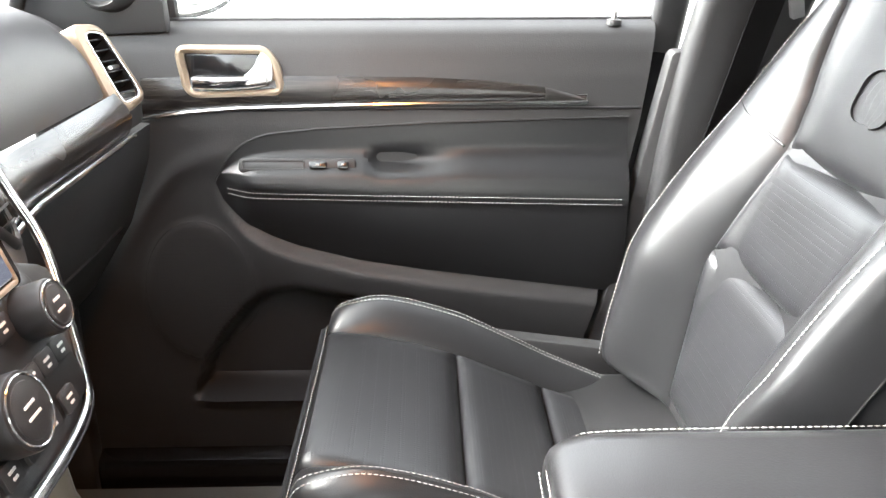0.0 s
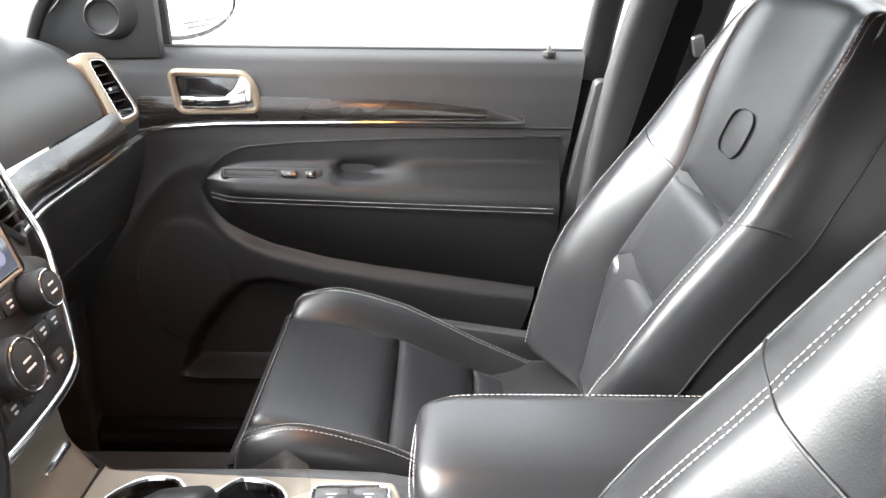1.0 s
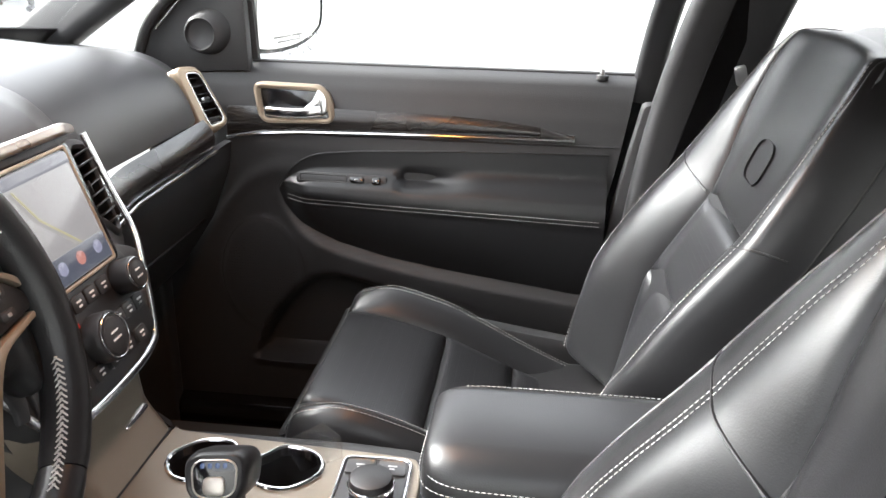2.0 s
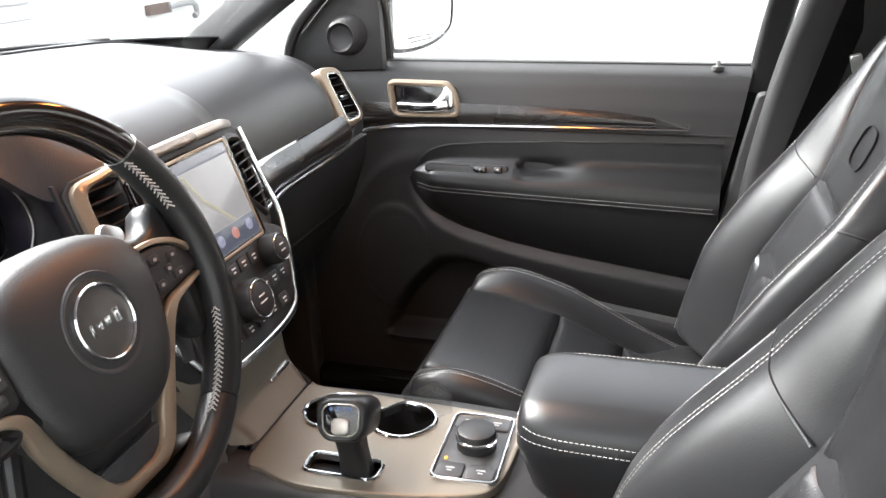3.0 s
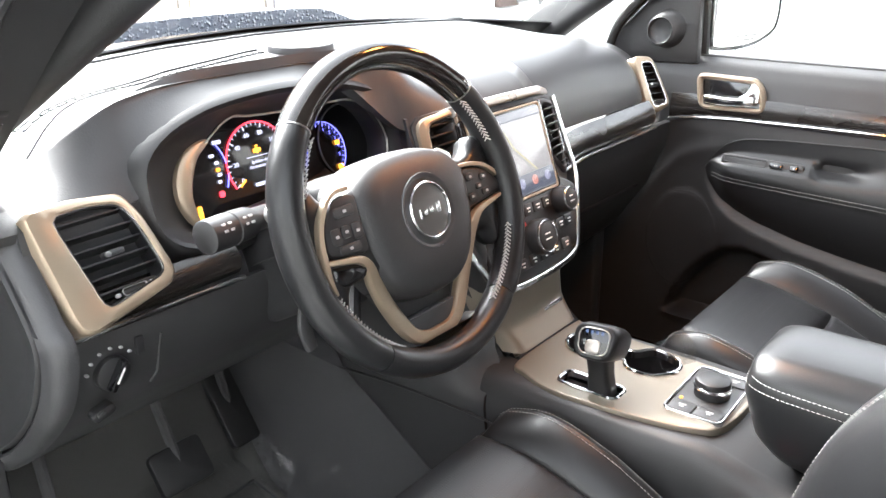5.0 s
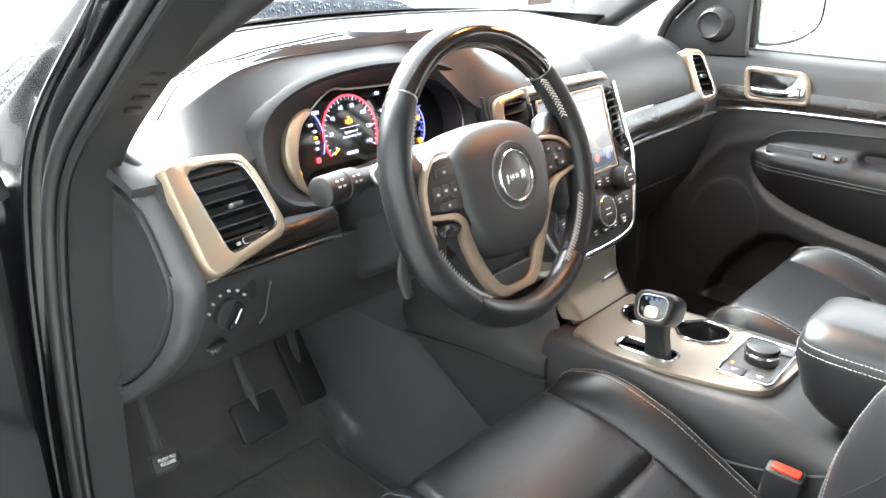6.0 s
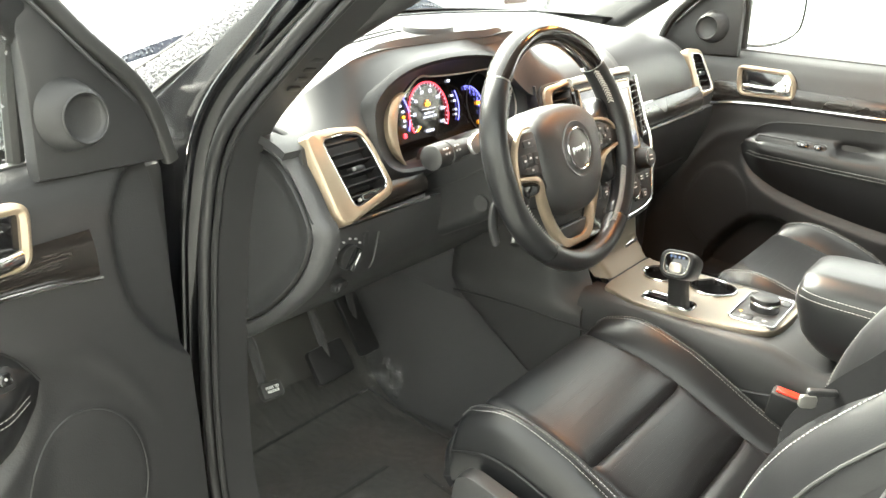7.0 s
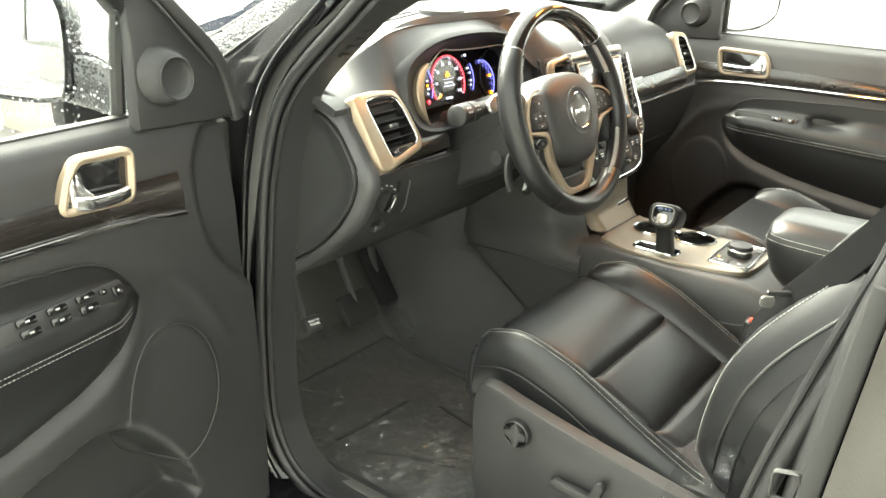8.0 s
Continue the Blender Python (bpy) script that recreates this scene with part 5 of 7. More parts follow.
# clear plastic tag leaning in the cup holder
tag_card = thing("plastic_tag", "small clear plastic tag standing in the cup holder", "tag", (0.07, 0.03, 0.86))
mg = axes((0.086, 0.034, 0.905), (0.75, -0.3, 0.55), (-0.5, 0.2, 0.8))
Geo().add(prism(mg, [(-0.05, -0.022), (0.02, -0.022), (0.034, 0.0), (0.02, 0.022), (-0.05, 0.018)], 0.002, 0.0005)).out(tag_card, "card", FILM, "clear plastic")

# armrest
armrest = thing("armrest", "black leather console armrest with white double stitching", "armrest", (0.4, 0, 0.8))


def arm_ring(x, s, dz=0.0):
    y0, y1 = -0.092, 0.085
    cx, w = (y0 + y1) / 2, (y1 - y0) / 2 * s
    z0, z1 = 0.845 + (1 - s) * 0.06, 0.979 - (1 - s) * 0.05 + dz
    o = rrect(2 * w, z1 - z0, 0.040 * s, 6)
    out = []
    for a, b in o:
        yy, zz = cx + a, (z0 + z1) / 2 + b
        crown = 0.006 * (1 - (a / w) ** 2) if b > 0 else 0
        under_cut = 0.045 * ease(-b, -0.01, 0.07)
        out.append((x + under_cut * (1.0 if x < 0.3 else max(0, 1 - (x - 0.3) / 0.1)), yy, zz + crown))
    return out


xs = [(0.212, 0.72), (0.2135, 0.80), (0.217, 0.87), (0.224, 0.93), (0.235, 0.975), (0.25, 1.0)] + [(x, 1.0) for x in steps(0.28, 0.62, 10, False)] + [(0.635, 0.96), (0.64, 0.88)]
Geo().add(loft([arm_ring(x, s) for x, s in xs])).out(armrest, "pad", LEATHER, "smooth black leather pad")
for dz, nm in ((0.0, "stitching"), (-0.010, "stitching")):
    p = [(0.2135, 0.06, 0.957 + dz), (0.211, 0.0, 0.959 + dz), (0.2125, -0.055, 0.959 + dz), (0.224, -0.080, 0.959 + dz), (0.25, -0.0905, 0.958 + dz), (0.30, -0.0925, 0.957 + dz), (0.45, -0.0925, 0.955 + dz), (0.60, -0.0925, 0.953 + dz)]
    k = 0.0035 if dz < 0 else 0.0
    stitches(spline([(x - k * (1 if x < 0.23 else 0.4), y - (k if y < -0.07 else 0) * 0.5, z) for x, y, z in p], 8)).out(armrest, nm, THREAD, "white thread")
stitches(spline([(0.235, 0.066, 0.970), (0.28, 0.078, 0.970), (0.6, 0.078, 0.970)], 8)).out(armrest, "stitching", THREAD, "white thread")

# ---- steering wheel ----
wheel = thing("steering_wheel", "black leather steering wheel with dark wood top and champagne spokes", "steering wheel", (-0.06, -0.353, 1.18))
TILT_W = 19.8
mw = axes((-0.0684, -0.3526, 1.1838), (0, 1, 0), (-math.sin(radians(TILT_W)), 0, math.cos(radians(TILT_W)))) @ Matrix.Scale(1.02, 4)
R_RIM = 0.1622


def rim_part(a0, a1, name, mat, r=0.0165, label="", swell=0.0):
    """A stretch of the rim between two angles, its grip a little thicker where swell is set."""
    n = max(8, int(abs(a1 - a0) / 3))
    rings = []
    for i in range(n + 1):
        k = i / n
        a = radians(a0 + (a1 - a0) * k)
        c = V(R_RIM * math.cos(a), R_RIM * math.sin(a) * 0.985, 0)
        d = V(math.cos(a), math.sin(a), 0)
        rr = r * (1 + swell * math.sin(math.pi * k) - 0.05 * (1 - ease(min(k, 1 - k), 0, 0.03)))
        rings.append([mw @ (c + d * x + V(0, 0, y)) for x, y in circle(rr, 16, 0.92, 1.10)])
    return Geo().add(loft(rings)).out(wheel, name, mat, label)


rim_part(41, 139, "wood_rim", RIMWOOD, 0.0170, "gloss dark wood rim top")
rim_part(139.6, 232, "leather_rim", LEATHER, 0.0168, "black leather rim", 0.05)
rim_part(-52, 40.4, "leather_rim", LEATHER, 0.0168, "black leather rim", 0.05)
rim_part(232.5, 307.5, "rim_base", LEATHER, 0.0168, "black leather rim base")
for a in (40.7, 139.3):
    rim_part(a - 0.25, a + 0.25, "rim_joint", STEEL, 0.0168, "thin bright joint")
# cross stitching inside the rim
for a0, a1 in ((17, 40), (-60, -22), (140, 163), (202, 240)):
    g = Geo()
    n = int(abs(a1 - a0) / 1.7)
    for i in range(n):
        a = radians(a0 + (a1 - a0) * i / n)
        for k in (-1, 1):
            q = R_RIM - 0.0148
            g.add(tube([mw @ V(q * math.cos(a), q * math.sin(a) * 0.985, 0.009 + k * 0.0045), mw @ V((q - 0.0007) * math.cos(a + 0.030), (q - 0.0007) * math.sin(a + 0.030) * 0.985, 0.009 - k * 0.001)], 0.0008, 4, up=(0.2, 0.3, 0.9)))
    g.out(wheel, "stitching", THREAD, "white cross stitching")


def ribbon(m, pts, thick, n=6):
    """A strip in the plane of m through points of (x, y, height, width), its long edges rounded."""
    path = [Vector(p) for p in pts]
    pos = spline([p[:3] for p in path], n)
    wid = [q.x for q in spline([(p[3], 0, 0) for p in path], n)]
    rings = []
    for i, p in enumerate(pos):
        d = pos[min(i + 1, len(pos) - 1)] - pos[max(i - 1, 0)]
        s = V(-d.y, d.x, 0).normalized()
        w = wid[i] / 2
        rings.append([m @ (p + s * (a * w) + V(0, 0, b * thick)) for a, b in ((-0.9, -1), (-1, -0.55), (-0.96, -0.2), (-0.75, 0.0), (0, 0.06), (0.75, 0.0), (0.96, -0.2), (1, -0.55), (0.9, -1))])
    return loft(rings)


# leather arms from the hub to the rim
for sgn in (-1, 1):
    sp = [(0.060, 0.034), (0.100, 0.032), (0.118, 0.036), (0.131, 0.052), (0.146, 0.046), (0.151, 0.0), (0.142, -0.060), (0.124, -0.074), (0.112, -0.052), (0.086, -0.046), (0.060, -0.044)]
    o = wound(smooth_loop([(sgn * x, y) for x, y in sp], 4))
    dz = -0.009 if sgn > 0 else 0.0
    Geo().add(loft([place(mw, inset(o, 0.004), -0.034), place(mw, o, -0.024), place(mw, o, -0.004 + dz), place(mw, inset(o, 0.002), 0.002 + dz), place(mw, inset(o, 0.007), 0.006 + dz)])).out(wheel, "spoke", LEATHER, "black leather spoke")
# airbag cover, domed, its upper edge rolling back
cover = wound(smooth_loop([(0.0, 0.060), (0.044, 0.056), (0.074, 0.042), (0.085, 0.020), (0.083, -0.012), (0.075, -0.042), (0.060, -0.070), (0.036, -0.088), (0.0, -0.093), (-0.036, -0.088), (-0.060, -0.070), (-0.075, -0.042), (-0.083, -0.012), (-0.085, 0.020), (-0.074, 0.042), (-0.044, 0.056)], 4))
rings = []
for sc, z in ((1.00, -0.045), (1.025, -0.022), (1.01, -0.004), (0.975, 0.006), (0.92, 0.012), (0.80, 0.0165), (0.60, 0.0190), (0.47, 0.0196)):
    rings.append([mw @ V(x * sc, -0.008 + (y + 0.008) * sc, z - 0.16 * max(0, y * sc - 0.022) - 0.06 * max(0, -y * sc - 0.05)) for x, y in cover])
Geo().add(loft(rings)).out(wheel, "airbag_cover", PANEL, "black vinyl airbag cover")
# emblem in its shallow dish
me = mw @ Matrix.Translation((0.0025, -0.006, 0.0202))
r = [place(me, circle(0.0395, 40), -0.0008), place(me, circle(0.0388, 40), 0.0006), place(me, circle(0.0370, 40), 0.0004), place(me, circle(0.0315, 40), -0.0042), place(me, circle(0.029, 40), -0.0046)]
Geo().add(loft(r, True, False)).out(wheel, "emblem_dish", DASH, "dark dish round the emblem")
Geo().add(prism(me, circle(0.029, 40), 0.006, 0.002, 0.0005)).out(wheel, "emblem_disc", EMBLEM, "satin grey emblem disc")
Geo().add(frame_ring(me, circle(0.0300, 40), 0.0026, 0.006, 0.0030, 0.0012)).out(wheel, "emblem_ring", CHROME, "chrome ring of the emblem")
g = Geo()
for x, w, h, y in ((-0.0155, 0.0030, 0.0105, -0.0016), (-0.0072, 0.0062, 0.0066, -0.0008), (0.0020, 0.0062, 0.0066, -0.0002), (0.0125, 0.0068, 0.0112, -0.0002)):
    g.add(prism(me @ Matrix.Translation((x, y, 0.0018)), rrect(w, h, 0.0014, 3), 0.003, 0.0006))
g.out(wheel, "emblem_mark", CHROME, "plain chrome bars")
# champagne trim, button pads and the lower spoke
for sgn in (-1, 1):
    sx = lambda pts: [(sgn * p[0], *p[1:]) for p in pts]
    low = [(0.0765, -0.056, 0.000, 0.0165), (0.065, -0.081, -0.0055, 0.0175), (0.050, -0.108, -0.0090, 0.0178), (0.035, -0.1275, -0.0100, 0.0165), (0.016, -0.1355, -0.0105, 0.0150), (-0.001, -0.1362, -0.0105, 0.0148)]
    if sgn < 0:
        pad_o, z_pad, r_pad = [(0.084, 0.036), (0.112, 0.034), (0.132, 0.012), (0.136, -0.016), (0.084, -0.025)], 0.0125, 0.010
        keys = ((0.104, 0.021, 0.026, 0.010), (0.121, 0.000, 0.012, 0.016), (0.108, 0.002, 0.012, 0.012), (0.094, 0.000, 0.012, 0.016), (0.108, -0.014, 0.028, 0.009))
        trim_l = [(0.088, 0.0405, 0.010, 0.004), (0.112, 0.0385, 0.0125, 0.005), (0.130, 0.022, 0.0135, 0.0065), (0.1385, 0.002, 0.013, 0.007), (0.1405, -0.018, 0.0125, 0.0075), (0.1390, -0.036, 0.010, 0.006), (0.133, -0.052, 0.006, 0.0035)]
        arm_l = [(0.1385, -0.0205, 0.0126, 0.005), (0.120, -0.0235, 0.013, 0.0065), (0.100, -0.0275, 0.0125, 0.0085), (0.086, -0.038, 0.008, 0.013)]
    else:
        pad_o, z_pad, r_pad = [(0.078, 0.0215), (0.108, 0.0195), (0.132, 0.012), (0.148, -0.003), (0.150, -0.016), (0.078, -0.0235)], 0.003, 0.007
        keys = ((0.098, 0.010, 0.013, 0.009), (0.121, 0.006, 0.013, 0.009), (0.110, -0.003, 0.010, 0.008), (0.094, -0.012, 0.013, 0.008), (0.121, -0.011, 0.016, 0.008))
        trim_l = [(0.078, 0.0250, 0.003, 0.004), (0.108, 0.0235, 0.0035, 0.005), (0.133, 0.0155, 0.0035, 0.0055), (0.1515, -0.001, 0.0035, 0.006), (0.1550, -0.018, 0.003, 0.006), (0.1530, -0.034, 0.002, 0.005), (0.142, -0.046, 0.000, 0.0035)]
        arm_l = [(0.1530, -0.0195, 0.0034, 0.005), (0.126, -0.0240, 0.004, 0.006), (0.102, -0.0285, 0.005, 0.0085), (0.087, -0.039, 0.004, 0.013)]
    o = wound(rpoly(sx(pad_o), r_pad, 4))
    pad = Geo().add(prism(mw, o, 0.012, 0.003, z_pad)).out(wheel, "button_pad", BLACK, "black button pad")
    for x, y, w, h in keys:
        b = Geo().add(prism(mw @ Matrix.Translation((sgn * x, y, z_pad)), rrect(w, h, 0.003, 3), 0.004, 0.0012, 0.0016)).out(pad, "button", PLASTIC)
        bars(mw @ Matrix.Translation((sgn * x, y, z_pad)), [(0, 0, 0.004)], 0.0028, 0.0022).out(wheel, "button_mark", GREY)
    if sgn < 0:
        o = wound(rpoly(sx([(0.088, -0.031), (0.134, -0.025), (0.133, -0.040), (0.124, -0.049), (0.096, -0.048), (0.088, -0.040)]), 0.006, 4))
        Geo().add(loft([place(mw, o, -0.010), place(mw, o, 0.004), place(mw, inset(o, 0.002), 0.0075), place(mw, inset(o, 0.006), 0.009)])).out(wheel, "lower_button", GLOSS, "gloss black lower button")
    Geo().add(ribbon(mw, sx(trim_l), 0.008)).out(wheel, "spoke_trim", CHAMPAGNE, "champagne spoke trim")
    Geo().add(ribbon(mw, sx(arm_l + low), 0.010)).out(wheel, "lower_spoke", CHAMPAGNE, "champagne lower spoke")
    # shift paddle behind the spoke, upper and lower blade
    Geo().add(prism(mw @ Matrix.Translation((sgn * 0.126, 0.036, -0.050)) @ Matrix.Rotation(radians(-sgn * 28), 4, "Z"), rrect(0.030, 0.022, 0.009, 4), 0.006, 0.002)).out(wheel, "paddle", STEEL, "silver shift paddle")
    Geo().add(ribbon(mw, sx([(0.100, -0.040, -0.044, 0.006), (0.128, -0.052, -0.042, 0.014), (0.142, -0.078, -0.042, 0.016), (0.140, -0.100, -0.044, 0.012)]), 0.006)).out(wheel, "paddle_blade", PLASTIC, "dark lower paddle blade")
o = wound(rpoly([(-0.040, -0.108), (0.040, -0.108), (0.030, -0.122), (0.020, -0.129), (-0.020, -0.129), (-0.030, -0.122)], 0.005, 3))
Geo().add(prism(mw, o, 0.012, 0.002, -0.013)).out(wheel, "spoke_infill", SLAT, "satin dark panel in the lower spoke")
Geo().add(prism(mw, wound([(-0.062, -0.072), (0.062, -0.072), (0.038, -0.112), (-0.038, -0.112)]), 0.02, 0.004, -0.020)).out(wheel, "hub_back", BLACK)
o = wound(smooth_loop([(-0.058, -0.133), (-0.030, -0.141), (0.0, -0.1435), (0.030, -0.141), (0.058, -0.133), (0.050, -0.152), (0.0, -0.160), (-0.050, -0.152)], 4))
Geo().add(prism(mw, o, 0.016, 0.004, -0.004)).out(wheel, "rim_bridge", LEATHER, "black leather where the lower spoke meets the rim")
column = thing("steering_column", "black steering column shroud with control stalks", "steering column", (-0.2, -0.368, 1.1))
ring = lambda z, w, h, oy: [mw @ V(a, b + oy, z) for a, b in rrect(w, h, 0.022, 5)]
Geo().add(loft([ring(-0.045, 0.10, 0.085, 0.004), ring(-0.052, 0.115, 0.10, 0.002), ring(-0.085, 0.128, 0.118, -0.004), ring(-0.14, 0.132, 0.134, -0.016), ring(-0.22, 0.128, 0.140, -0.026)])).out(column, "shroud", BLACK, "black plastic shroud")
for sg in (-1, 1):
    Geo().add(tube([mw @ V(sg * x, y, z) for x, y, z in ((0.058, 0.008, -0.052), (0.0645, 0.0, -0.085), (0.0665, -0.012, -0.14), (0.0645, -0.022, -0.21))], 0.0012, 6)).out(column, "shroud_joint", RUBBER)
Geo().add(prism(axes(mw @ V(-0.0668, -0.052, -0.115), (-0.94, -0.1, -0.34), (-0.3, 0, 0.94)), circle(0.012, 20), 0.006, 0.002, 0.004)).out(column, "ignition_ring", PLASTIC, "ring round the ignition slot")
# turn signal stalk: a thick barrel with a flat end and white marks
tip, root = V(-0.150, -0.556, 1.190), V(-0.168, -0.425, 1.186)
along = (root - tip).normalized()
barrel = [(0.0, 0.0150), (0.0015, 0.0168), (0.030, 0.0172), (0.031, 0.0160), (0.034, 0.0160), (0.035, 0.0172), (0.056, 0.0165), (0.066, 0.0125), (0.130, 0.0110)]
side, upw = V(0, 0, 1).cross(along).normalized(), V(0, 0, 1)
Geo().add(loft([[tip + along * d + side * (r * math.cos(a)) + upw * (r * math.sin(a)) for a in [2 * math.pi * i / 20 for i in range(20)]] for d, r in barrel])).out(column, "stalk", BLACK, "black turn signal stalk")
for d0, wd in ((0.014, 0.006), (0.022, 0.006), (0.042, 0.005), (0.050, 0.006)):
    for a in (0.35, 0.75):
        n = side * -math.cos(a) + upw * math.sin(a)
        if n.x < 0:
            n = side * math.cos(a) + upw * math.sin(a)
        Geo().add(prism(axes(tip + along * d0 + n * 0.0166, along, n.cross(along)), rrect(wd * 0.8, 0.0026, 0.0008, 2), 0.002, 0.0003, 0.0009)).out(column, "stalk_mark", GREY)
Geo().add(sweep([mw @ V(-0.045, -0.062, -0.07), mw @ V(-0.07, -0.10, -0.06), mw @ V(-0.085, -0.115, -0.06)], circle(0.007, 8))).out(column, "tilt_lever", BLACK)

# ---- front seats ----


def seat(x0, yc, label, driver):
    """A leather front seat: x0 is the front stitch line, yc its middle."""
    s = thing("front_seat", label, "seat", (x0 + 0.25, yc, 0.47), group="front seats")

    def cush(y, d, lift=0.0):
        """The cushion's top at y across and d behind the front line."""
        a = abs(y)
        z = lerp_table(d, [(0, 0.826), (0.05, 0.821), (0.10, 0.812), (0.165, 0.792), (0.22, 0.768), (0.28, 0.742), (0.36, 0.713), (0.50, 0.68)])
        z += (0.042 - 0.024 * ease(d, 0.12, 0.46)) * ease(a, 0.125, 0.20) * ease(d, -0.06, 0.08)
        if a > 0.190:
            turn = (a - 0.190) / 0.048 * 1.75
            y = math.copysign(0.190 + 0.038 * math.sin(turn), y)
            z -= 0.078 * (1 - math.cos(turn))
            d = max(d, d * math.cos(0.8 * turn)) if d < 0 else d
        x = d
        if d < 0:
            b = min(1, -d / 0.16)
            z -= 0.17 * b ** 1.7
            x = -0.040 * math.sin(min(1, b * 1.25) * math.pi / 2)
        return V(x0 + x, yc + y, z + lift - (0 if driver else 0.006 * ease(d, 0, 0.1)))

    def patch(f, us, vs, puff, name, mat, lab="", th=0.012):
        u0, u1, v0, v1 = us[0], us[-1], vs[0], vs[-1]

        def fn(u, v):
            e = min(abs(u - u0), abs(u1 - u))
            k = min(abs(v - v0), abs(v1 - v))
            q = min(e, k)
            return f(u, v, puff * (1 - math.exp(-q / 0.008)) - 0.004 * math.exp(-q / 0.003))

        return Geo().add(shell(fn, us, vs, -th)).out(s, name, mat, lab)

    fl = lambda u, v, h: cush(u, v, h)
    w, s1, s2 = 0.147, 0.165 if driver else 0.156, 0.280 if driver else 0.270
    for v0, v1, nm in ((-0.03, s1, "cushion_front"), (s1, s2, "cushion_middle"), (s2, 0.50, "cushion_rear")):
        patch(fl, steps(-w, w, 18), steps(v0, v1, 14), 0.012, nm, LEATHER_PERF, "perforated black leather panel")
    patch(fl, steps(-0.200, 0.200, 24), steps(-0.09, -0.03, 12), 0.006, "cushion_nose", LEATHER, "black leather front edge")
    for sg in (-1, 1):
        a, b = sorted((sg * w, sg * 0.238))
        patch(fl, steps(a, b, 14), steps(-0.03, 0.50, 24), 0.006, "cushion_bolster", LEATHER, "black leather bolster")
        a, b = sorted((sg * 0.200, sg * 0.238))
        patch(fl, steps(a, b, 8), steps(-0.066, -0.03, 10), 0.003, "cushion_corner", LEATHER)
        for off in (0.0, 0.009):
            p = [cush(sg * (0.188 + off), d, 0.0065) for d in steps(-0.02, 0.49, 40, False)]
            stitches(p).out(s, "stitching", THREAD, "white thread")
    for off in (0.0, 0.007):
        p = [cush(y, -0.032 - off, 0.003) for y in steps(-0.183, 0.183, 24, False)]
        stitches(p).out(s, "stitching", THREAD, "white thread")
        for sg in (-1, 1):
            if off == 0.0:
                Geo().add(tube([cush(sg * 0.222, d, 0.0) + V(0, sg * 0.0055, 0) for d in steps(-0.02, 0.49, 30, False)], 0.0016, 6)).out(s, "seam", BLACK)
    # core under the cushion
    Geo().add(box(x0 - 0.012, x0 + 0.50, yc - 0.222, yc + 0.222, 0.58, 0.735, 0.03)).out(s, "cushion_core", BLACK)

    # backrest: c across, w upward along the back, h in front of it
    bx, bz, lean = x0 + 0.435, 0.735, radians(21.5)
    LEN = 0.64

    def half(t):
        return lerp_table(t, [(0, 0.215), (0.1, 0.235), (0.3, 0.272), (0.62, 0.268), (0.75, 0.252), (0.88, 0.226), (0.95, 0.195), (1.0, 0.16)])

    def back(c, t, h=0.0):
        hw = half(t)
        inboard = c > 0 if driver else c < 0
        a = abs(c) * hw
        side = c * hw
        if inboard:
            side = math.copysign(min(abs(c), 0.78) + (1.25 if driver else 0.5) * max(0, abs(c) - 0.78), c) * hw
        f = lerp_table(t, ([(0, 0.072), (0.08, 0.081), (0.16, 0.087), (0.24, 0.0905), (0.30, 0.0905), (0.36, 0.087), (0.42, 0.080), (0.48, 0.0705), (0.54, 0.0605), (0.60, 0.052), (0.68, 0.042), (0.8, 0.027), (0.97, 0.010)] if driver else [(0, 0.080), (0.24, 0.084), (0.45, 0.064), (0.6, 0.046), (0.8, 0.026), (0.97, 0.010)])) * ease(a, 0.095, 0.195)
        f -= (0.022 if inboard and driver else 0.060) * max(0, (abs(c) - 0.80) / 0.20) ** 2.4
        f -= 0.05 * ease(t, 0.93, 1.0) ** 2
        f += 0.006 + 0.012 * math.sin(math.pi * min(1, t / 0.6))
        top = 0.02 * (1 - abs(c) ** 2) * ease(t, 0.8, 1)
        x = bx + (t * LEN + top) * math.sin(lean) - (f + h) * math.cos(lean)
        z = bz + (t * LEN + top) * math.cos(lean) + (f + h) * math.sin(lean)
        return V(x, yc + side, z)

    def ci(t):
        """Half width of the back's insert, as a share of the whole."""
        return lerp_table(t, [(0, 0.48), (0.32, 0.49), (0.55, 0.46), (0.66, 0.52), (0.76, 0.61), (0.88, 0.74), (1.0, 0.84)])

    def bpatch(c0, c1, t0, t1, puff, name, mat, lab=""):
        """A panel of the back between two lines c0(t), c1(t), swelling inside its seams."""
        cs, ts = steps(0, 1, 20), steps(t0, t1, 18 if t1 - t0 < 0.7 else 48)

        def fn(t, k):
            a, b = c0(t), c1(t)
            c = a + (b - a) * k
            q = min(abs(c - a) * 0.24 if a > -0.99 or driver else 1, abs(b - c) * 0.24 if b < 0.99 or driver else 1, abs(t - t0) * LEN, abs(t1 - t) * LEN)
            return back(c, t, puff * (1 - math.exp(-q / 0.009)) - 0.004 * math.exp(-q / 0.0028))

        return Geo().add(shell(fn, ts, cs, 0.012)).out(s, name, mat, lab)

    low, high = (lambda t: -ci(t)), ci
    bpatch(low, high, 0.02, 0.33, 0.013, "backrest_lower", LEATHER_PERF, "perforated black leather panel")
    bpatch(low, high, 0.33, 0.555, 0.014, "backrest_middle", LEATHER_PERF, "perforated black leather panel")
    bpatch(low, high, 0.555, 0.965, 0.010, "backrest_upper", LEATHER, "smooth black leather panel with embossed badge")
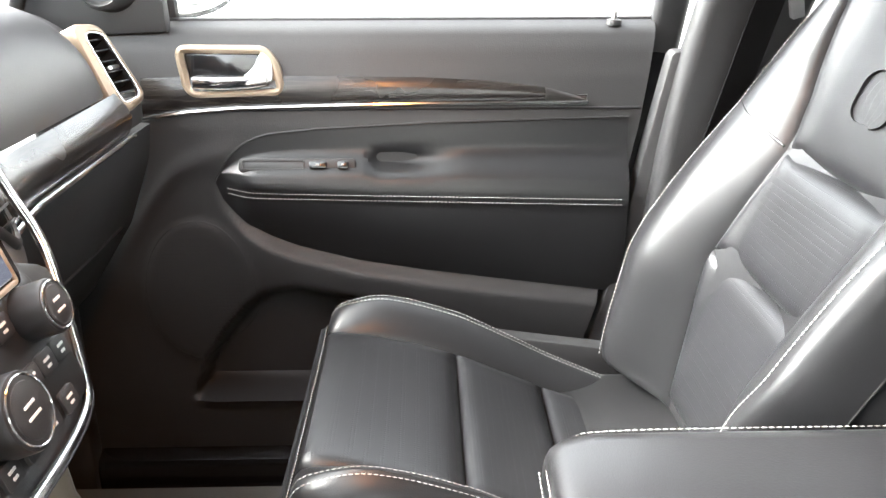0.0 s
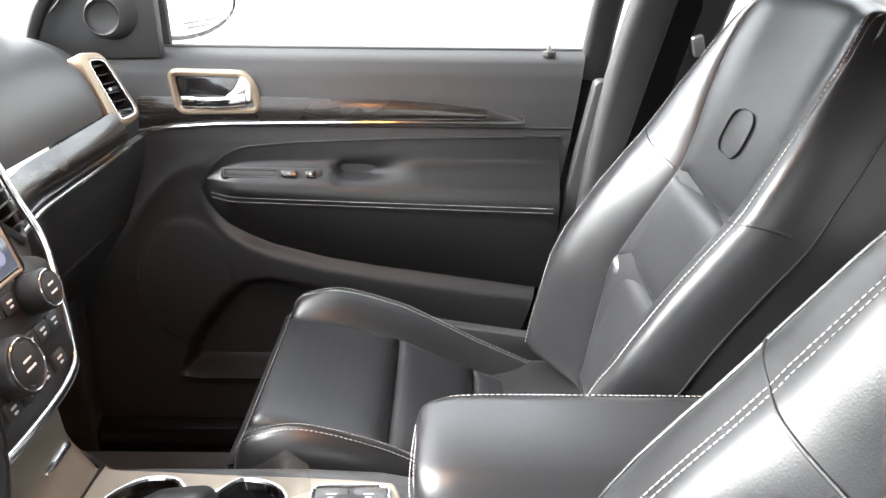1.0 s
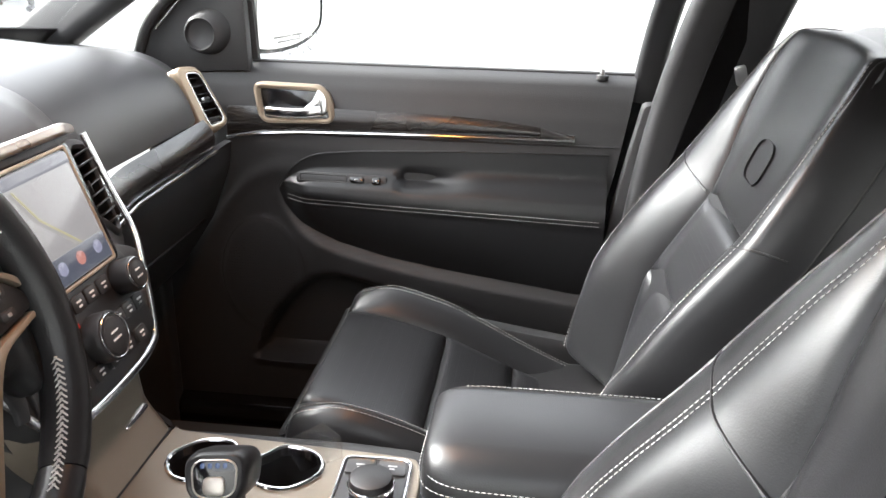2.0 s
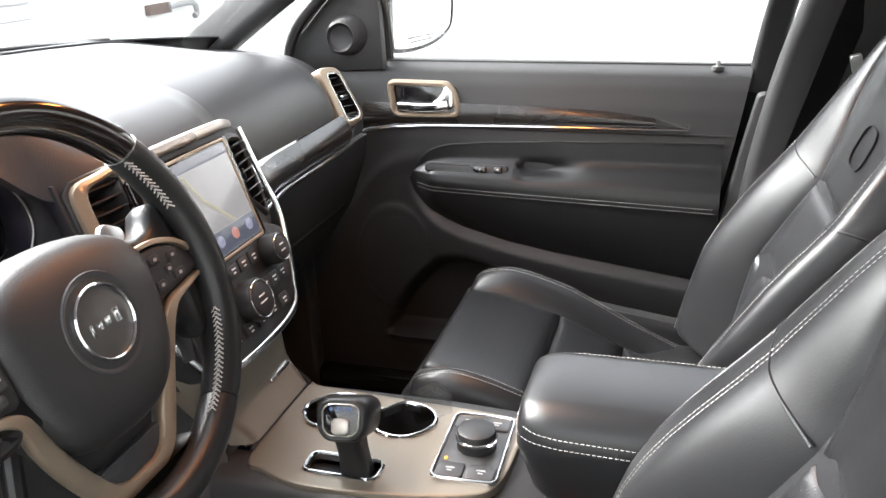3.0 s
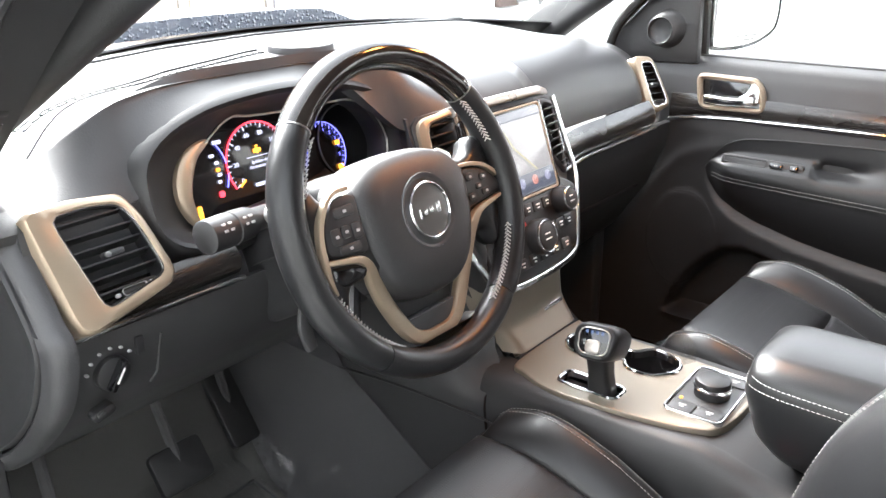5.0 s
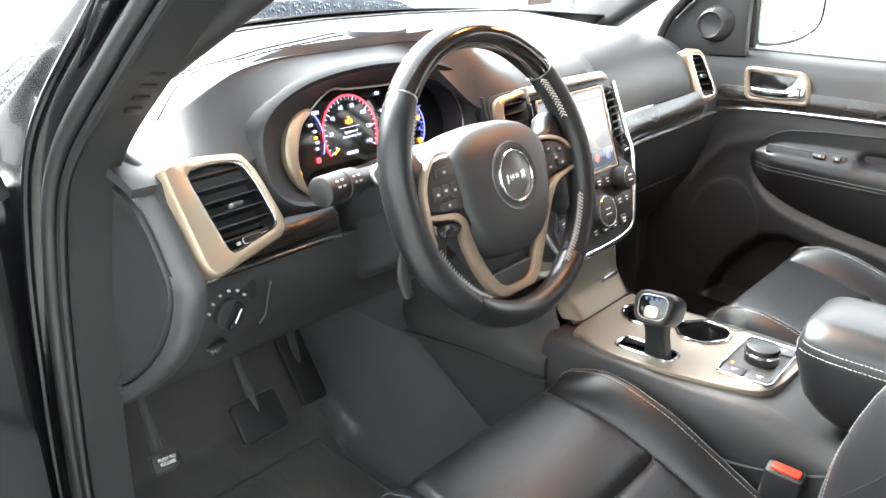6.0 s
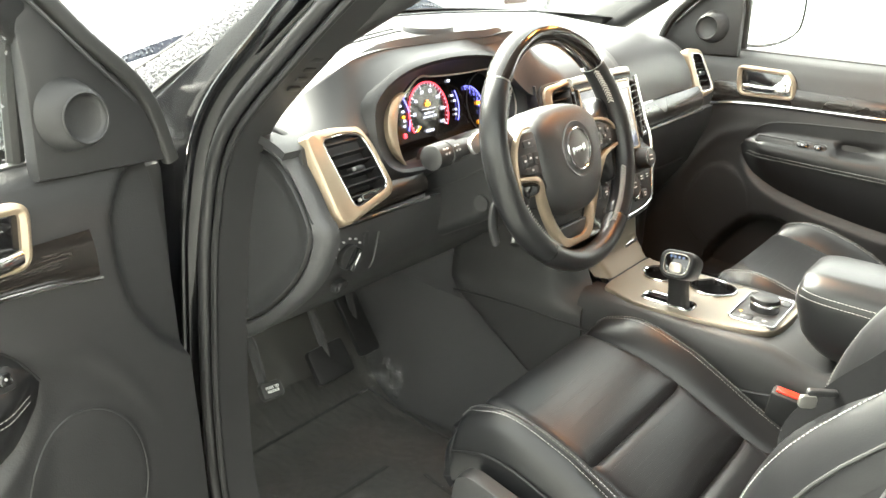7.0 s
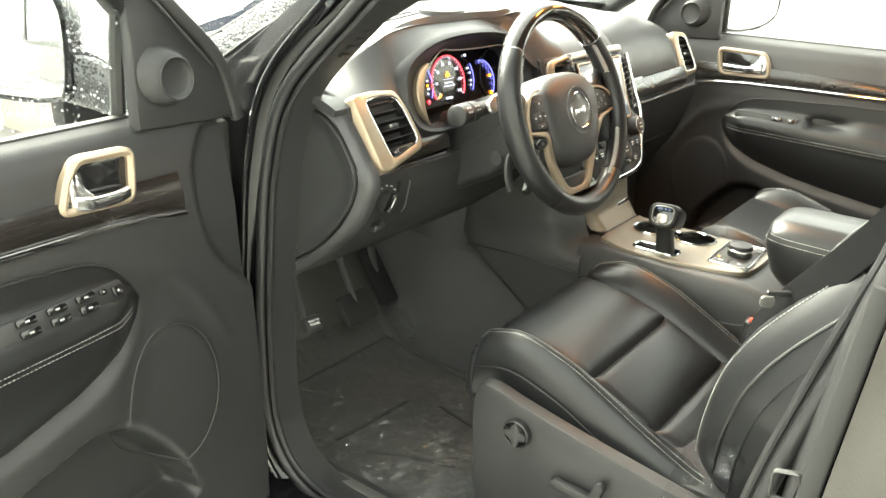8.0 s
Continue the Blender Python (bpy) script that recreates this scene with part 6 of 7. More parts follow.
    for sg in (-1, 1):
        edges = ((lambda t: -1.0), low) if sg < 0 else (high, (lambda t: 1.0))
        bpatch(*edges, 0.0, 0.985, 0.006, "backrest_bolster", LEATHER, "black leather bolster")
        Geo().add(tube([back(sg * c, 0.560 + 0.11 * (c - 0.46), 0.0056) for c in steps(0.47, 0.97, 20, False)], 0.0018, 6, up=(0, 0, 1))).out(s, "seam", BLACK)
        outer = driver and sg < 0
        for off in ((0.0, 0.028) if driver and sg > 0 else (0.0,)):
            p = [back(sg * ((0.86 if outer else 0.755 if driver or sg < 0 else 0.86) + off), t, 0.0065 if driver else 0.0072) for t in steps(0.01, 0.95, 60, False)]
            stitches(p, r=0.00075 if outer else 0.00052 if driver else 0.00068).out(s, "stitching", THREAD, "white thread")
        Geo().add(tube([back(sg * (0.965 if outer else 0.985), t, 0.003 if driver else -0.006) for t in steps(0.02, 0.97, 50, False)], 0.0026, 8, up=(0, 1, 0))).out(s, "piping", RUBBER, "leather piping")
        if driver and not outer:
            Geo().add(tube([back(sg * 0.945, t, 0.0052) for t in steps(0.02, 0.97, 50, False)], 0.0018, 6, up=(0, 1, 0))).out(s, "seam", BLACK)
    # rear shell of the backrest
    rings = []
    for t in steps(0.0, 1.0, 18, False):
        hw = half(t)
        front = [back(c, t, -0.006) for c in (-1, -0.85, -0.5, 0, 0.5, 0.85, 1)]
        th = lerp_table(t, [(0, 0.14), (0.5, 0.125), (0.9, 0.10), (1, 0.06)])
        off = V(th * math.cos(lean), 0, -th * math.sin(lean))
        rear = [V(back(0, t).x, back(c, t).y, back(0, t).z) + off * k for c, k in ((1, 0.85), (0.85, 1.0), (0.4, 1.05), (-0.4, 1.05), (-0.85, 1.0), (-1, 0.85))]
        rings.append(front + rear)
    Geo().add(loft(rings)).out(s, "backrest_shell", LEATHER, "black leather side and rear")
    if not driver:
        p = spline([back(-1.0, t, -0.006) + V(math.cos(lean), 0, -math.sin(lean)) * k + V(0, -0.002, 0) for t, k in ((0.05, 0.07), (0.25, 0.066), (0.45, 0.070), (0.60, 0.082), (0.70, 0.100))], 8)
        Geo().add(tube(p, 0.0016, 6, up=(0, 1, 0))).out(s, "seam", RUBBER)
    # embossed badge
    mb_o = back(0.04, 0.695, 0.0100)
    mb = axes(mb_o, (0, 1, 0), (math.sin(lean), 0, math.cos(lean))) @ Matrix.Diagonal((1.0, 0.78, 1.0, 1.0))
    g = Geo()
    g.add(frame_ring(mb, rrect(0.078, 0.078, 0.026, 6), 0.0022, 0.004, 0.0008, 0.0006))
    for k in (-0.028, -0.017, -0.006, 0.006, 0.017, 0.028):
        w_ = 0.036 * math.sqrt(max(0, 1 - (k / 0.040) ** 2))
        g.add(tube(spline([mb @ V(-w_, k, 0.001), mb @ V(0, k * 0.86, 0.001), mb @ V(w_, k, 0.001)], 6), 0.0011, 5, up=(1, 0.1, 0)))
        g.add(tube(spline([mb @ V(k * 0.55, -0.036, 0.001), mb @ V(k * 1.25, 0, 0.001), mb @ V(k * 0.55, 0.036, 0.001)], 6), 0.0011, 5, up=(1, 0.1, 0)))
    g.add(tube(spline([mb @ V(-0.036 + 0.006 * i, -0.006 + 0.0016 * i + (0.006 if i % 2 else -0.003), 0.0022) for i in range(13)], 4), 0.0014, 5, up=(1, 0.1, 0)))
    tagged(g.out(s, "embossed_badge", LEATHER, "embossed globe badge in the leather"), kind="stuff")
    # headrest and posts
    hb = back(0, 0.975, -0.04)
    up = V(math.sin(lean) * 0.8, 0, math.cos(lean))
    for sg in (-1, 1):
        p0 = hb + V(0, sg * 0.075, -0.02)
        Geo().add(tube([p0, p0 + up * 0.16], 0.0065, 12, up=(1, 0, 0))).out(s, "headrest_post", CHROME, "chrome headrest post")
        Geo().add(prism(axes(p0 + up * 0.026, (1, 0, -0.3), (0, 1, 0)), circle(0.016, 16), 0.012, 0.003, 0.004)).out(s, "post_guide", BLACK)
    hc = hb + up * 0.24
    rings = []
    for k, sc in ((-0.10, 0.72), (-0.085, 0.9), (-0.05, 1.0), (0.04, 1.0), (0.075, 0.9), (0.09, 0.7)):
        rings.append([hc + up * k + V(a, b, 0) for a, b in rrect(0.11 * sc, 0.26 * sc, 0.04 * sc, 5)])
    Geo().add(loft(rings)).out(s, "headrest", LEATHER, "black leather headrest")
    # side shields, base
    for sg in (-1, 1):
        prof = [(x0 + 0.06, 0.56), (x0 + 0.032, 0.68), (x0 + 0.030, 0.770), (x0 + 0.052, 0.801), (x0 + 0.12, 0.789), (x0 + 0.22, 0.771), (x0 + 0.40, 0.745), (x0 + 0.50, 0.727), (x0 + 0.50, 0.56), (x0 + 0.25, 0.55)]
        o = [(p.x, p.y) for p in spline([(x, z, 0) for x, z in prof], 4, closed=True)]
        m_sd = axes((0, yc + sg * 0.262, 0), (1, 0, 0), (0, 0, 1))
        Geo().add(prism(m_sd, o, 0.024, 0.006, 0.012)).out(s, "side_shield", PLASTIC, "dark grey plastic side shield")
        if driver and sg < 0:
            mk_ = axes((x0 + 0.117, yc - 0.279, 0.742), (1, 0, 0), (0, 0, 1))
            Geo().add(frame_ring(mk_, circle(0.0235, 28), 0.004, 0.012, 0.006, 0.0018)).out(s, "lumbar_ring", BLACK, "dark ring round the lumbar control")
            lobes = [((0.0165 + 0.004 * math.cos(4 * a)) * math.cos(a), (0.0165 + 0.004 * math.cos(4 * a)) * math.sin(a)) for a in [2 * math.pi * i / 40 for i in range(40)]]
            Geo().add(prism(mk_, lobes, 0.012, 0.003, 0.009)).out(s, "lumbar_knob", PLASTIC, "four-way lumbar control")
            mk3 = axes((x0 + 0.226, yc - 0.279, 0.690), (1, 0, -0.06), (0, 0, 1))
            Geo().add(prism(mk3, rrect(0.078, 0.017, 0.008, 4), 0.012, 0.003, 0.014)).out(s, "seat_switch", BLACK, "seat adjuster switch")
            Geo().add(prism(mk3 @ Matrix.Translation((0.034, 0.016, 0)) @ Matrix.Rotation(radians(-15), 4, "Z"), rrect(0.016, 0.044, 0.007, 4), 0.012, 0.003, 0.014)).out(s, "recline_switch", BLACK)
            cap = axes((x0 + 0.385, yc - 0.2755, 0.690), (1, 0, -0.1), (0, 0, 1))
            Geo().add(frame_ring(cap, rrect(0.10, 0.075, 0.012, 4), 0.002, 0.004, 0.0012, 0.0006)).out(s, "shield_seam", BLACK)
        Geo().add(box(x0 + 0.02, x0 + 0.48, yc + sg * 0.18 - 0.02, yc + sg * 0.18 + 0.02, 0.468, 0.60, 0.006)).out(s, "seat_rail", BLACK)
    return s


seat(-0.068, -0.360, "black leather driver's seat with white stitching", True)
seat(0.012, 0.385, "black leather passenger seat with white stitching", False)

# ---- doors ----
DOOR_TURN = Matrix.Translation((-0.418, -0.746, 1.112)) @ Matrix.Rotation(-1.464, 4, "Z") @ Matrix.Translation((0.45, 0.80, -1.1))


def closed_right(p):
    return Vector(p)


def open_left(p):
    return DOOR_TURN @ V(p[0], -p[1], p[2])


def rear_edge(z):
    return lerp_table(z, [(0.5, 0.30), (0.68, 0.365), (0.795, 0.397), (0.93, 0.421), (1.06, 0.446), (1.2, 0.470)])


def arm_low(x):
    return lerp_table(x, [(-0.180, 0.972), (-0.170, 0.945), (-0.150, 0.920), (-0.136, 0.907), (-0.100, 0.888), (-0.063, 0.873), (0.03, 0.849), (0.124, 0.833), (0.267, 0.814), (0.391, 0.798), (0.45, 0.79)])


def arm_top(x):
    return lerp_table(x, [(-0.180, 0.972), (-0.173, 0.984), (-0.161, 1.003), (-0.150, 1.016), (-0.136, 1.027), (-0.118, 1.036), (-0.098, 1.042), (-0.026, 1.049), (0.127, 1.056), (0.45, 1.064)])


def wood_top(x):
    return lerp_table(x, [(-0.28, 1.122), (-0.065, 1.124), (0.128, 1.121), (0.22, 1.116), (0.303, 1.107), (0.35, 1.095), (0.366, 1.088)])


def wood_low(x):
    return lerp_table(x, [(-0.28, 1.066), (-0.21, 1.077), (-0.139, 1.082), (0.0, 1.085), (0.128, 1.087), (0.366, 1.088)])


def pocket_top(x):
    return lerp_table(x, [(-0.237, 0.63), (-0.228, 0.66), (-0.216, 0.688), (-0.185, 0.735), (-0.150, 0.775), (-0.117, 0.799), (-0.07, 0.808), (0.027, 0.786), (0.10, 0.762), (0.22, 0.72), (0.40, 0.66)])


def panel_y(x, z):
    """Inner face of the door panel, closed, at x along the car and height z."""
    y = lerp_table(z, [(0.50, 0.735), (0.64, 0.735), (0.80, 0.742), (0.95, 0.752), (1.05, 0.758), (1.12, 0.770), (1.16, 0.782), (1.185, 0.795), (1.196, 0.815)])
    # swelling below the armrest line
    d = arm_low(x) - z
    y -= 0.016 * ease(d, 0.0, 0.02) * (1 - ease(d, 0.02, 0.16)) * ease(x, -0.20, -0.1)
    # map pocket
    inside = ease(pocket_top(x) - z, -0.010, 0.032) * ease(x, -0.256, -0.216) * ease(z, 0.612, 0.630)
    y += 0.058 * inside
    y -= 0.010 * math.exp(-((z - 0.614) / 0.010) ** 2) * ease(x, -0.26, -0.20)
    # end cap ahead of the trim
    cap = lerp_table(z, [(0.86, -0.44), (0.90, -0.40), (0.95, -0.345), (1.0, -0.312), (1.06, -0.298), (1.12, -0.302), (1.16, -0.33), (1.19, -0.375)])
    y += 0.018 * ease(cap - x, 0.0, 0.022)
    # soft ridge running forward from the armrest
    zc = lerp_table(x, [(-0.34, 0.84), (-0.312, 0.890), (-0.275, 0.945), (-0.24, 0.984), (-0.196, 1.004), (-0.147, 1.019), (-0.11, 1.022)])
    y -= 0.0045 * math.exp(-((z - zc) / 0.018) ** 2) * ease(x, -0.35, -0.28) * (1 - ease(x, -0.185, -0.13))
    # speaker disc
    r = math.hypot((x + 0.215) / 0.084, (z - 0.80) / 0.112)
    y -= 0.004 * (1 - ease(r, 0.97, 1.03)) * (1 - inside)
    return y


def door(fn, label, opened):
    d = thing("car_door", label, "car door", fn((-0.2, 0.78, 0.5)), group="front doors")
    tag = {}

    def put(geo, name, mat, lab="", parent=d, smooth=True):
        return under(parent, name, [fn(v) for v in geo.v], geo.f, mat, lab, smooth)

    zs = steps(0.50, 1.196, 110, False)
    fx = -0.392 if opened else -0.43
    dx = fx + 0.43
    put(Geo().add(shell(lambda u, z: V(fx + (rear_edge(z) - fx) * u, panel_y(fx + (rear_edge(z) - fx) * u, z), z), steps(0, 1, 130, False), zs, 0.006)), "panel", PANEL, "dark grey moulded panel")
    # outer shell of the door
    put(Geo().add(shell(lambda u, v: V(fx - 0.03 + (0.53 - fx) * u, 0.845 + 0.07 * math.sin(math.pi * min(1, v * 1.0 + 0.05)) , 0.47 + 0.72 * v), steps(0, 1, 12, False), steps(0, 1, 12, False), -0.02)), "outer_skin", WET if opened else PAINT, "black painted outer skin")
    for x0, x1 in ((fx - 0.03, fx),):
        put(Geo().add(box(x0, x1, 0.806, 0.885, 0.48, 1.165, 0.008)), "front_edge", RUBBER, "dark door edge")
    put(Geo().add(box(fx, 0.47, 0.815, 0.832, 1.17, 1.200, 0.004)), "window_seal", RUBBER, "rubber window seal")
    # wood strip and chrome line
    def wood_face(u, v):
        x = -0.275 + 0.64 * u
        a, b = wood_top(x), wood_low(x)
        z = b + (a - b) * v
        return V(x, panel_y(x, z) - 0.006 - 0.004 * math.sin(math.pi * v), z)
    put(Geo().add(shell(wood_face, steps(0, 1, 40, False), steps(0, 1, 8), 0.008)), "wood_trim", WOOD, "glossy dark wood strip")
    p = [V(x, panel_y(x, wood_low(x)) - 0.010, wood_low(x) - 0.002) for x in steps(-0.275, 0.366, 30, False)]
    put(Geo().add(tube(p, 0.0032, 8)), "chrome_strip", CHROME, "thin chrome line")
    put(Geo().add(tube([V(x, panel_y(x, 1.076) - 0.001, 1.076) for x in steps(-0.27, rear_edge(1.076) - 0.004, 20, False)], 0.002, 6)), "seam", BLACK)
    # armrest pad
    def arm_edge(x):
        """Height of the shelf's rolled edge."""
        return min(max(0.985 - 0.015 * (x + 0.16) / 0.57, arm_low(x) + 0.0005), arm_top(x) - 0.0005)

    def arm(u, v):
        x = -0.179 + (rear_edge(1.0) - 0.006 + 0.179) * u
        t, b, e = arm_top(x), arm_low(x), arm_edge(x)
        bul = ease(x, -0.180, -0.115)
        if v < 0.5:
            a = v / 0.5
            z = t + (e - t) * a
            out = 0.003 + (0.008 * a + 0.026 * ease(a, 0.42, 1.0)) * bul
            dent = 0.020 * ease(x, 0.046, 0.062) * (1 - ease(x, 0.08, 0.20)) * math.exp(-((a - 0.70) / 0.16) ** 2)
            return V(x, panel_y(x, t) - out + dent, z)
        a = (v - 0.5) / 0.5
        z = e + (b - e) * a
        out = 0.003 + 0.034 * bul * (1 - a ** 2.0) + 0.003 * math.sin(min(1, a / 0.25) * math.pi) * bul
        return V(x, panel_y(x, t) * (1 - a) + panel_y(x, b) * a - out, z)

    put(Geo().add(shell(arm, steps(0, 1, 70, False), steps(0, 0.5, 20, False) + steps(0.5, 1, 24, False)[1:], -0.006)), "armrest_pad", LEATHER, "black leather armrest pad")
    put(Geo().add(tube([arm(u, 0.0) + V(0, -0.001, 0) for u in steps(0.0, 1, 70, False)], 0.0016, 6)), "seam", BLACK)
    for drop in (0.021, 0.029):
        p = []
        for u in steps(0.03, 0.985, 60, False):
            x = -0.179 + (rear_edge(1.0) - 0.006 + 0.179) * u
            p.append(arm(u, 0.5 + 0.5 * min(0.95, drop / max(0.005, arm_edge(x) - arm_low(x)))) + V(0, -0.0012, 0))
        put(stitches(p), "stitching", THREAD, "white thread")
    # pull recess and switch plate on the armrest shelf
    zz = 1.003
    m = axes((-0.055, panel_y(0, 1.05) - 0.0235, 1.000), (1, 0, -0.01), (0, 0.42, 0.90))
    L = 0.17 if not opened else 0.175
    sw = put(Geo().add(prism(m, rrect(L, 0.027 if opened else 0.021, 0.007, 4), 0.012, 0.002, 0.004 if opened else 0.0015)), "switch_plate", BLACK, "black window switch plate")
    if opened:
        keys = [(x, y, 0.026, 0.010) for x in (-0.03, 0.01, 0.05) for y in (-0.007, 0.007)] + [(-0.075, 0.0, 0.014, 0.014), (-0.055, 0.005, 0.010, 0.008)]
    else:
        keys = [(0.030, 0.0, 0.026, 0.010), (0.066, 0.0, 0.016, 0.011)]
    for x, y, w, h in keys:
        k = put(Geo().add(prism(m @ Matrix.Translation((x, y, 0.006)), rrect(w, h, 0.003, 3), 0.004, 0.001, 0.003 if opened else 0.0)), "switch", GLOSS, "", sw)
        put(bars(m @ Matrix.Translation((x, y, 0.009 if opened else 0.006)), [(0, 0, w * 0.22)], h * 0.24, 0.0006), "mark", GREY, "", d)
    put(Geo().add(frame_ring(m @ Matrix.Translation((-0.035, 0, 0.0)), rrect(0.09 if not opened else 0.004, 0.015, 0.002, 3), 0.002 if not opened else 0.001, 0.002, 0.003, 0.0005)), "tray_rim", PLASTIC)
    # inner handle
    hz, hx = 1.131, -0.146
    mh_ = axes((hx, panel_y(hx, hz) - 0.004, hz), (1, 0, 0.0), (0, 0.12, 1))
    ob_ = rpoly([(-0.064, 0.042), (0.026, 0.045), (0.046, 0.022), (0.066, -0.027), (-0.052, -0.034)] if opened else [(-0.080, 0.037), (0.050, 0.035), (0.068, 0.014), (0.080, -0.036), (-0.066, -0.040)], 0.022, 7)
    hs = 0.78 if opened else 1.0
    put(Geo().add(frame_ring(mh_, ob_, 0.012, 0.016, 0.012, 0.005)), "handle_bezel", CHAMPAGNE, "champagne handle bezel")
    put(Geo().add(prism(mh_, inset(ob_, 0.009), 0.004, 0.001, 0.002)), "handle_well", GLOSS)
    hd = [mh_ @ V(x * hs, y, z) for x, y, z in ((-0.052, -0.016, 0.006), (-0.02, -0.017, 0.012), (0.02, -0.016, 0.013), (0.05, -0.012, 0.009))]
    put(Geo().add(sweep(spline(hd, 6), rrect(0.013, 0.018, 0.005, 4), up=(0, 0, 1))), "handle", CHROME, "chrome door handle")
    put(Geo().add(prism(mh_ @ Matrix.Translation((0.044 * hs - (0.004 if opened else 0), 0.000, 0.0)), [(p.x * hs, p.y) for p in spline([(-0.030, -0.012, 0), (-0.012, 0.004, 0), (0.0, 0.024, 0), (0.014, 0.022, 0), (0.018, 0.0, 0), (0.014, -0.018, 0), (-0.010, -0.020, 0)], 4, closed=True)], 0.010, 0.004, 0.012)), "handle_pivot", CHROME, "chrome handle pivot")
    # speaker grille, reflector pocket edge
    p = [V(-0.215 + 0.084 * math.cos(a), 0, 0.80 + 0.112 * math.sin(a)) for a in (2 * math.pi * i / 48 for i in range(48))]
    p = [V(q.x, panel_y(q.x, q.z) - 0.001, q.z) for q in p]
    put(Geo().add(tube(p, 0.0016 if opened else 0.0006, 6, True, (0, 1, 0))), "speaker_ring", PLASTIC if opened else BLACK)
    if not opened:
        g = Geo()
        for i in range(26):
            for j in range(30):
                x, z = -0.285 + 0.0054 * i, 0.71 + 0.006 * j
                if math.hypot((x + 0.215) / 0.070, (z - 0.80) / 0.094) < 1:
                    g.add(prism(axes((x, panel_y(x, z) - 0.0004, z), (1, 0, 0), (0, 0, 1)), circle(0.0012, 5), 0.001, 0.0002, 0.0002))
        tagged(put(g, "speaker_mesh", BLACK, "fine speaker perforation"), kind="stuff")
    # lock pin
    put(Geo().add(tube([(0.408, 0.806, 1.185), (0.408, 0.806, 1.208)], 0.004, 10, up=(1, 0, 0))), "lock_pin", STEEL, "lock pin")
    put(Geo().add(prism(Matrix.Translation((0.408, 0.806, 1.196)), circle(0.011, 14), 0.008, 0.002, 0.001)), "pin_collar", PLASTIC)
    # sail panel and tweeter
    sail = [(-0.455 + dx, 1.175), (-0.235, 1.185), (-0.240, 1.30), (-0.250 + 0.4 * dx, 1.42), (-0.34 + dx, 1.345), (-0.42 + dx, 1.265)]
    ms_ = axes((0, 0.785, 0), (1, 0, 0), (0, 0.06, 1))
    ms_.translation = (0, 0.785 - 0.06 * 1.2, 0)
    put(Geo().add(prism(ms_, sail, 0.02, 0.006, 0.0)), "sail_panel", PLASTIC, "dark plastic mirror corner")
    put(Geo().add(sweep(spline([(-0.457 + dx, 0.787, 1.17), (-0.423 + dx, 0.787, 1.262), (-0.342 + dx, 0.79, 1.345), (-0.25 + 0.4 * dx, 0.795, 1.425)], 6), rrect(0.020, 0.016, 0.006, 3), up=(0, 1, 0))), "sail_seal", RUBBER, "black rubber edge seal")
    put(Geo().add(tube(spline([(-0.405 + dx, 0.778, 1.255), (-0.335 + dx, 0.781, 1.328), (-0.262 + 0.6 * dx, 0.785, 1.39)], 6), 0.0022, 6)), "sail_line", PLASTIC)
    mtw = axes((-0.318 + 0.7 * dx, 0.774, 1.248), (1, 0, 0.0), (0, 0.1, 1))
    put(Geo().add(loft([place(mtw, [(x + dx, y + dy) for x, y in circle(r, 28)], z) for r, z, dx, dy in ((0.041, -0.012, 0.010, 0.005), (0.038, -0.003, 0.006, 0.003), (0.034, 0.003, 0.002, 0.001), (0.0305, 0.0065, 0, 0), (0.0275, 0.007, 0, 0), (0.025, 0.003, 0, 0), (0.022, 0.001, 0, 0))])), "tweeter", PLASTIC, "round tweeter housing")
    put(Geo().add(frame_ring(mtw, circle(0.0298, 28), 0.003, 0.005, 0.0085, 0.0012)), "tweeter_ring", PLASTIC)
    # window frame, glass
    fr = spline([(-0.44 + dx, 0.835, 1.19), (-0.30 + 0.7 * dx, 0.82, 1.33), (-0.10, 0.77, 1.47), (0.12, 0.715, 1.565), (0.40, 0.69, 1.60), (0.56, 0.69, 1.59)], 6)
    put(Geo().add(sweep(fr, rrect(0.05, 0.035, 0.012, 4), up=(0, 1, 0))), "window_frame", BLACK, "black window frame")
    put(Geo().add(sweep(spline([(0.485, 0.825, 1.15), (0.505, 0.80, 1.3), (0.56, 0.70, 1.58)], 6), rrect(0.05, 0.032, 0.012, 4), up=(0, 1, 0))), "window_frame", BLACK, "black window frame")
    put(Geo().add(tube(spline([(-0.238, 0.83, 1.19), (-0.24, 0.82, 1.30), (-0.245, 0.80, 1.40)], 4), 0.010, 8, up=(0, 1, 0))), "window_divider", RUBBER)

    def pane(u, v):
        z = 1.19 + (lerp_table(-0.43 + 0.94 * u, [(-0.43, 1.20), (-0.30, 1.32), (-0.10, 1.455), (0.12, 1.55), (0.4, 1.585), (0.52, 1.585)]) - 1.19) * v
        x = -0.43 + 0.94 * u + 0.06 * v * u
        return V(x, 0.835 - 0.13 * max(0, (z - 1.19) / 0.4) ** 1.2, z)

    gl = put(Geo().add(shell(pane, steps(0, 1, 14, False), steps(0, 1, 8, False), 0.004)), "window_glass", GLASS, "clear side window")
    gl.visible_shadow = False
    rng = random.Random(7 if opened else 8)
    g = Geo()
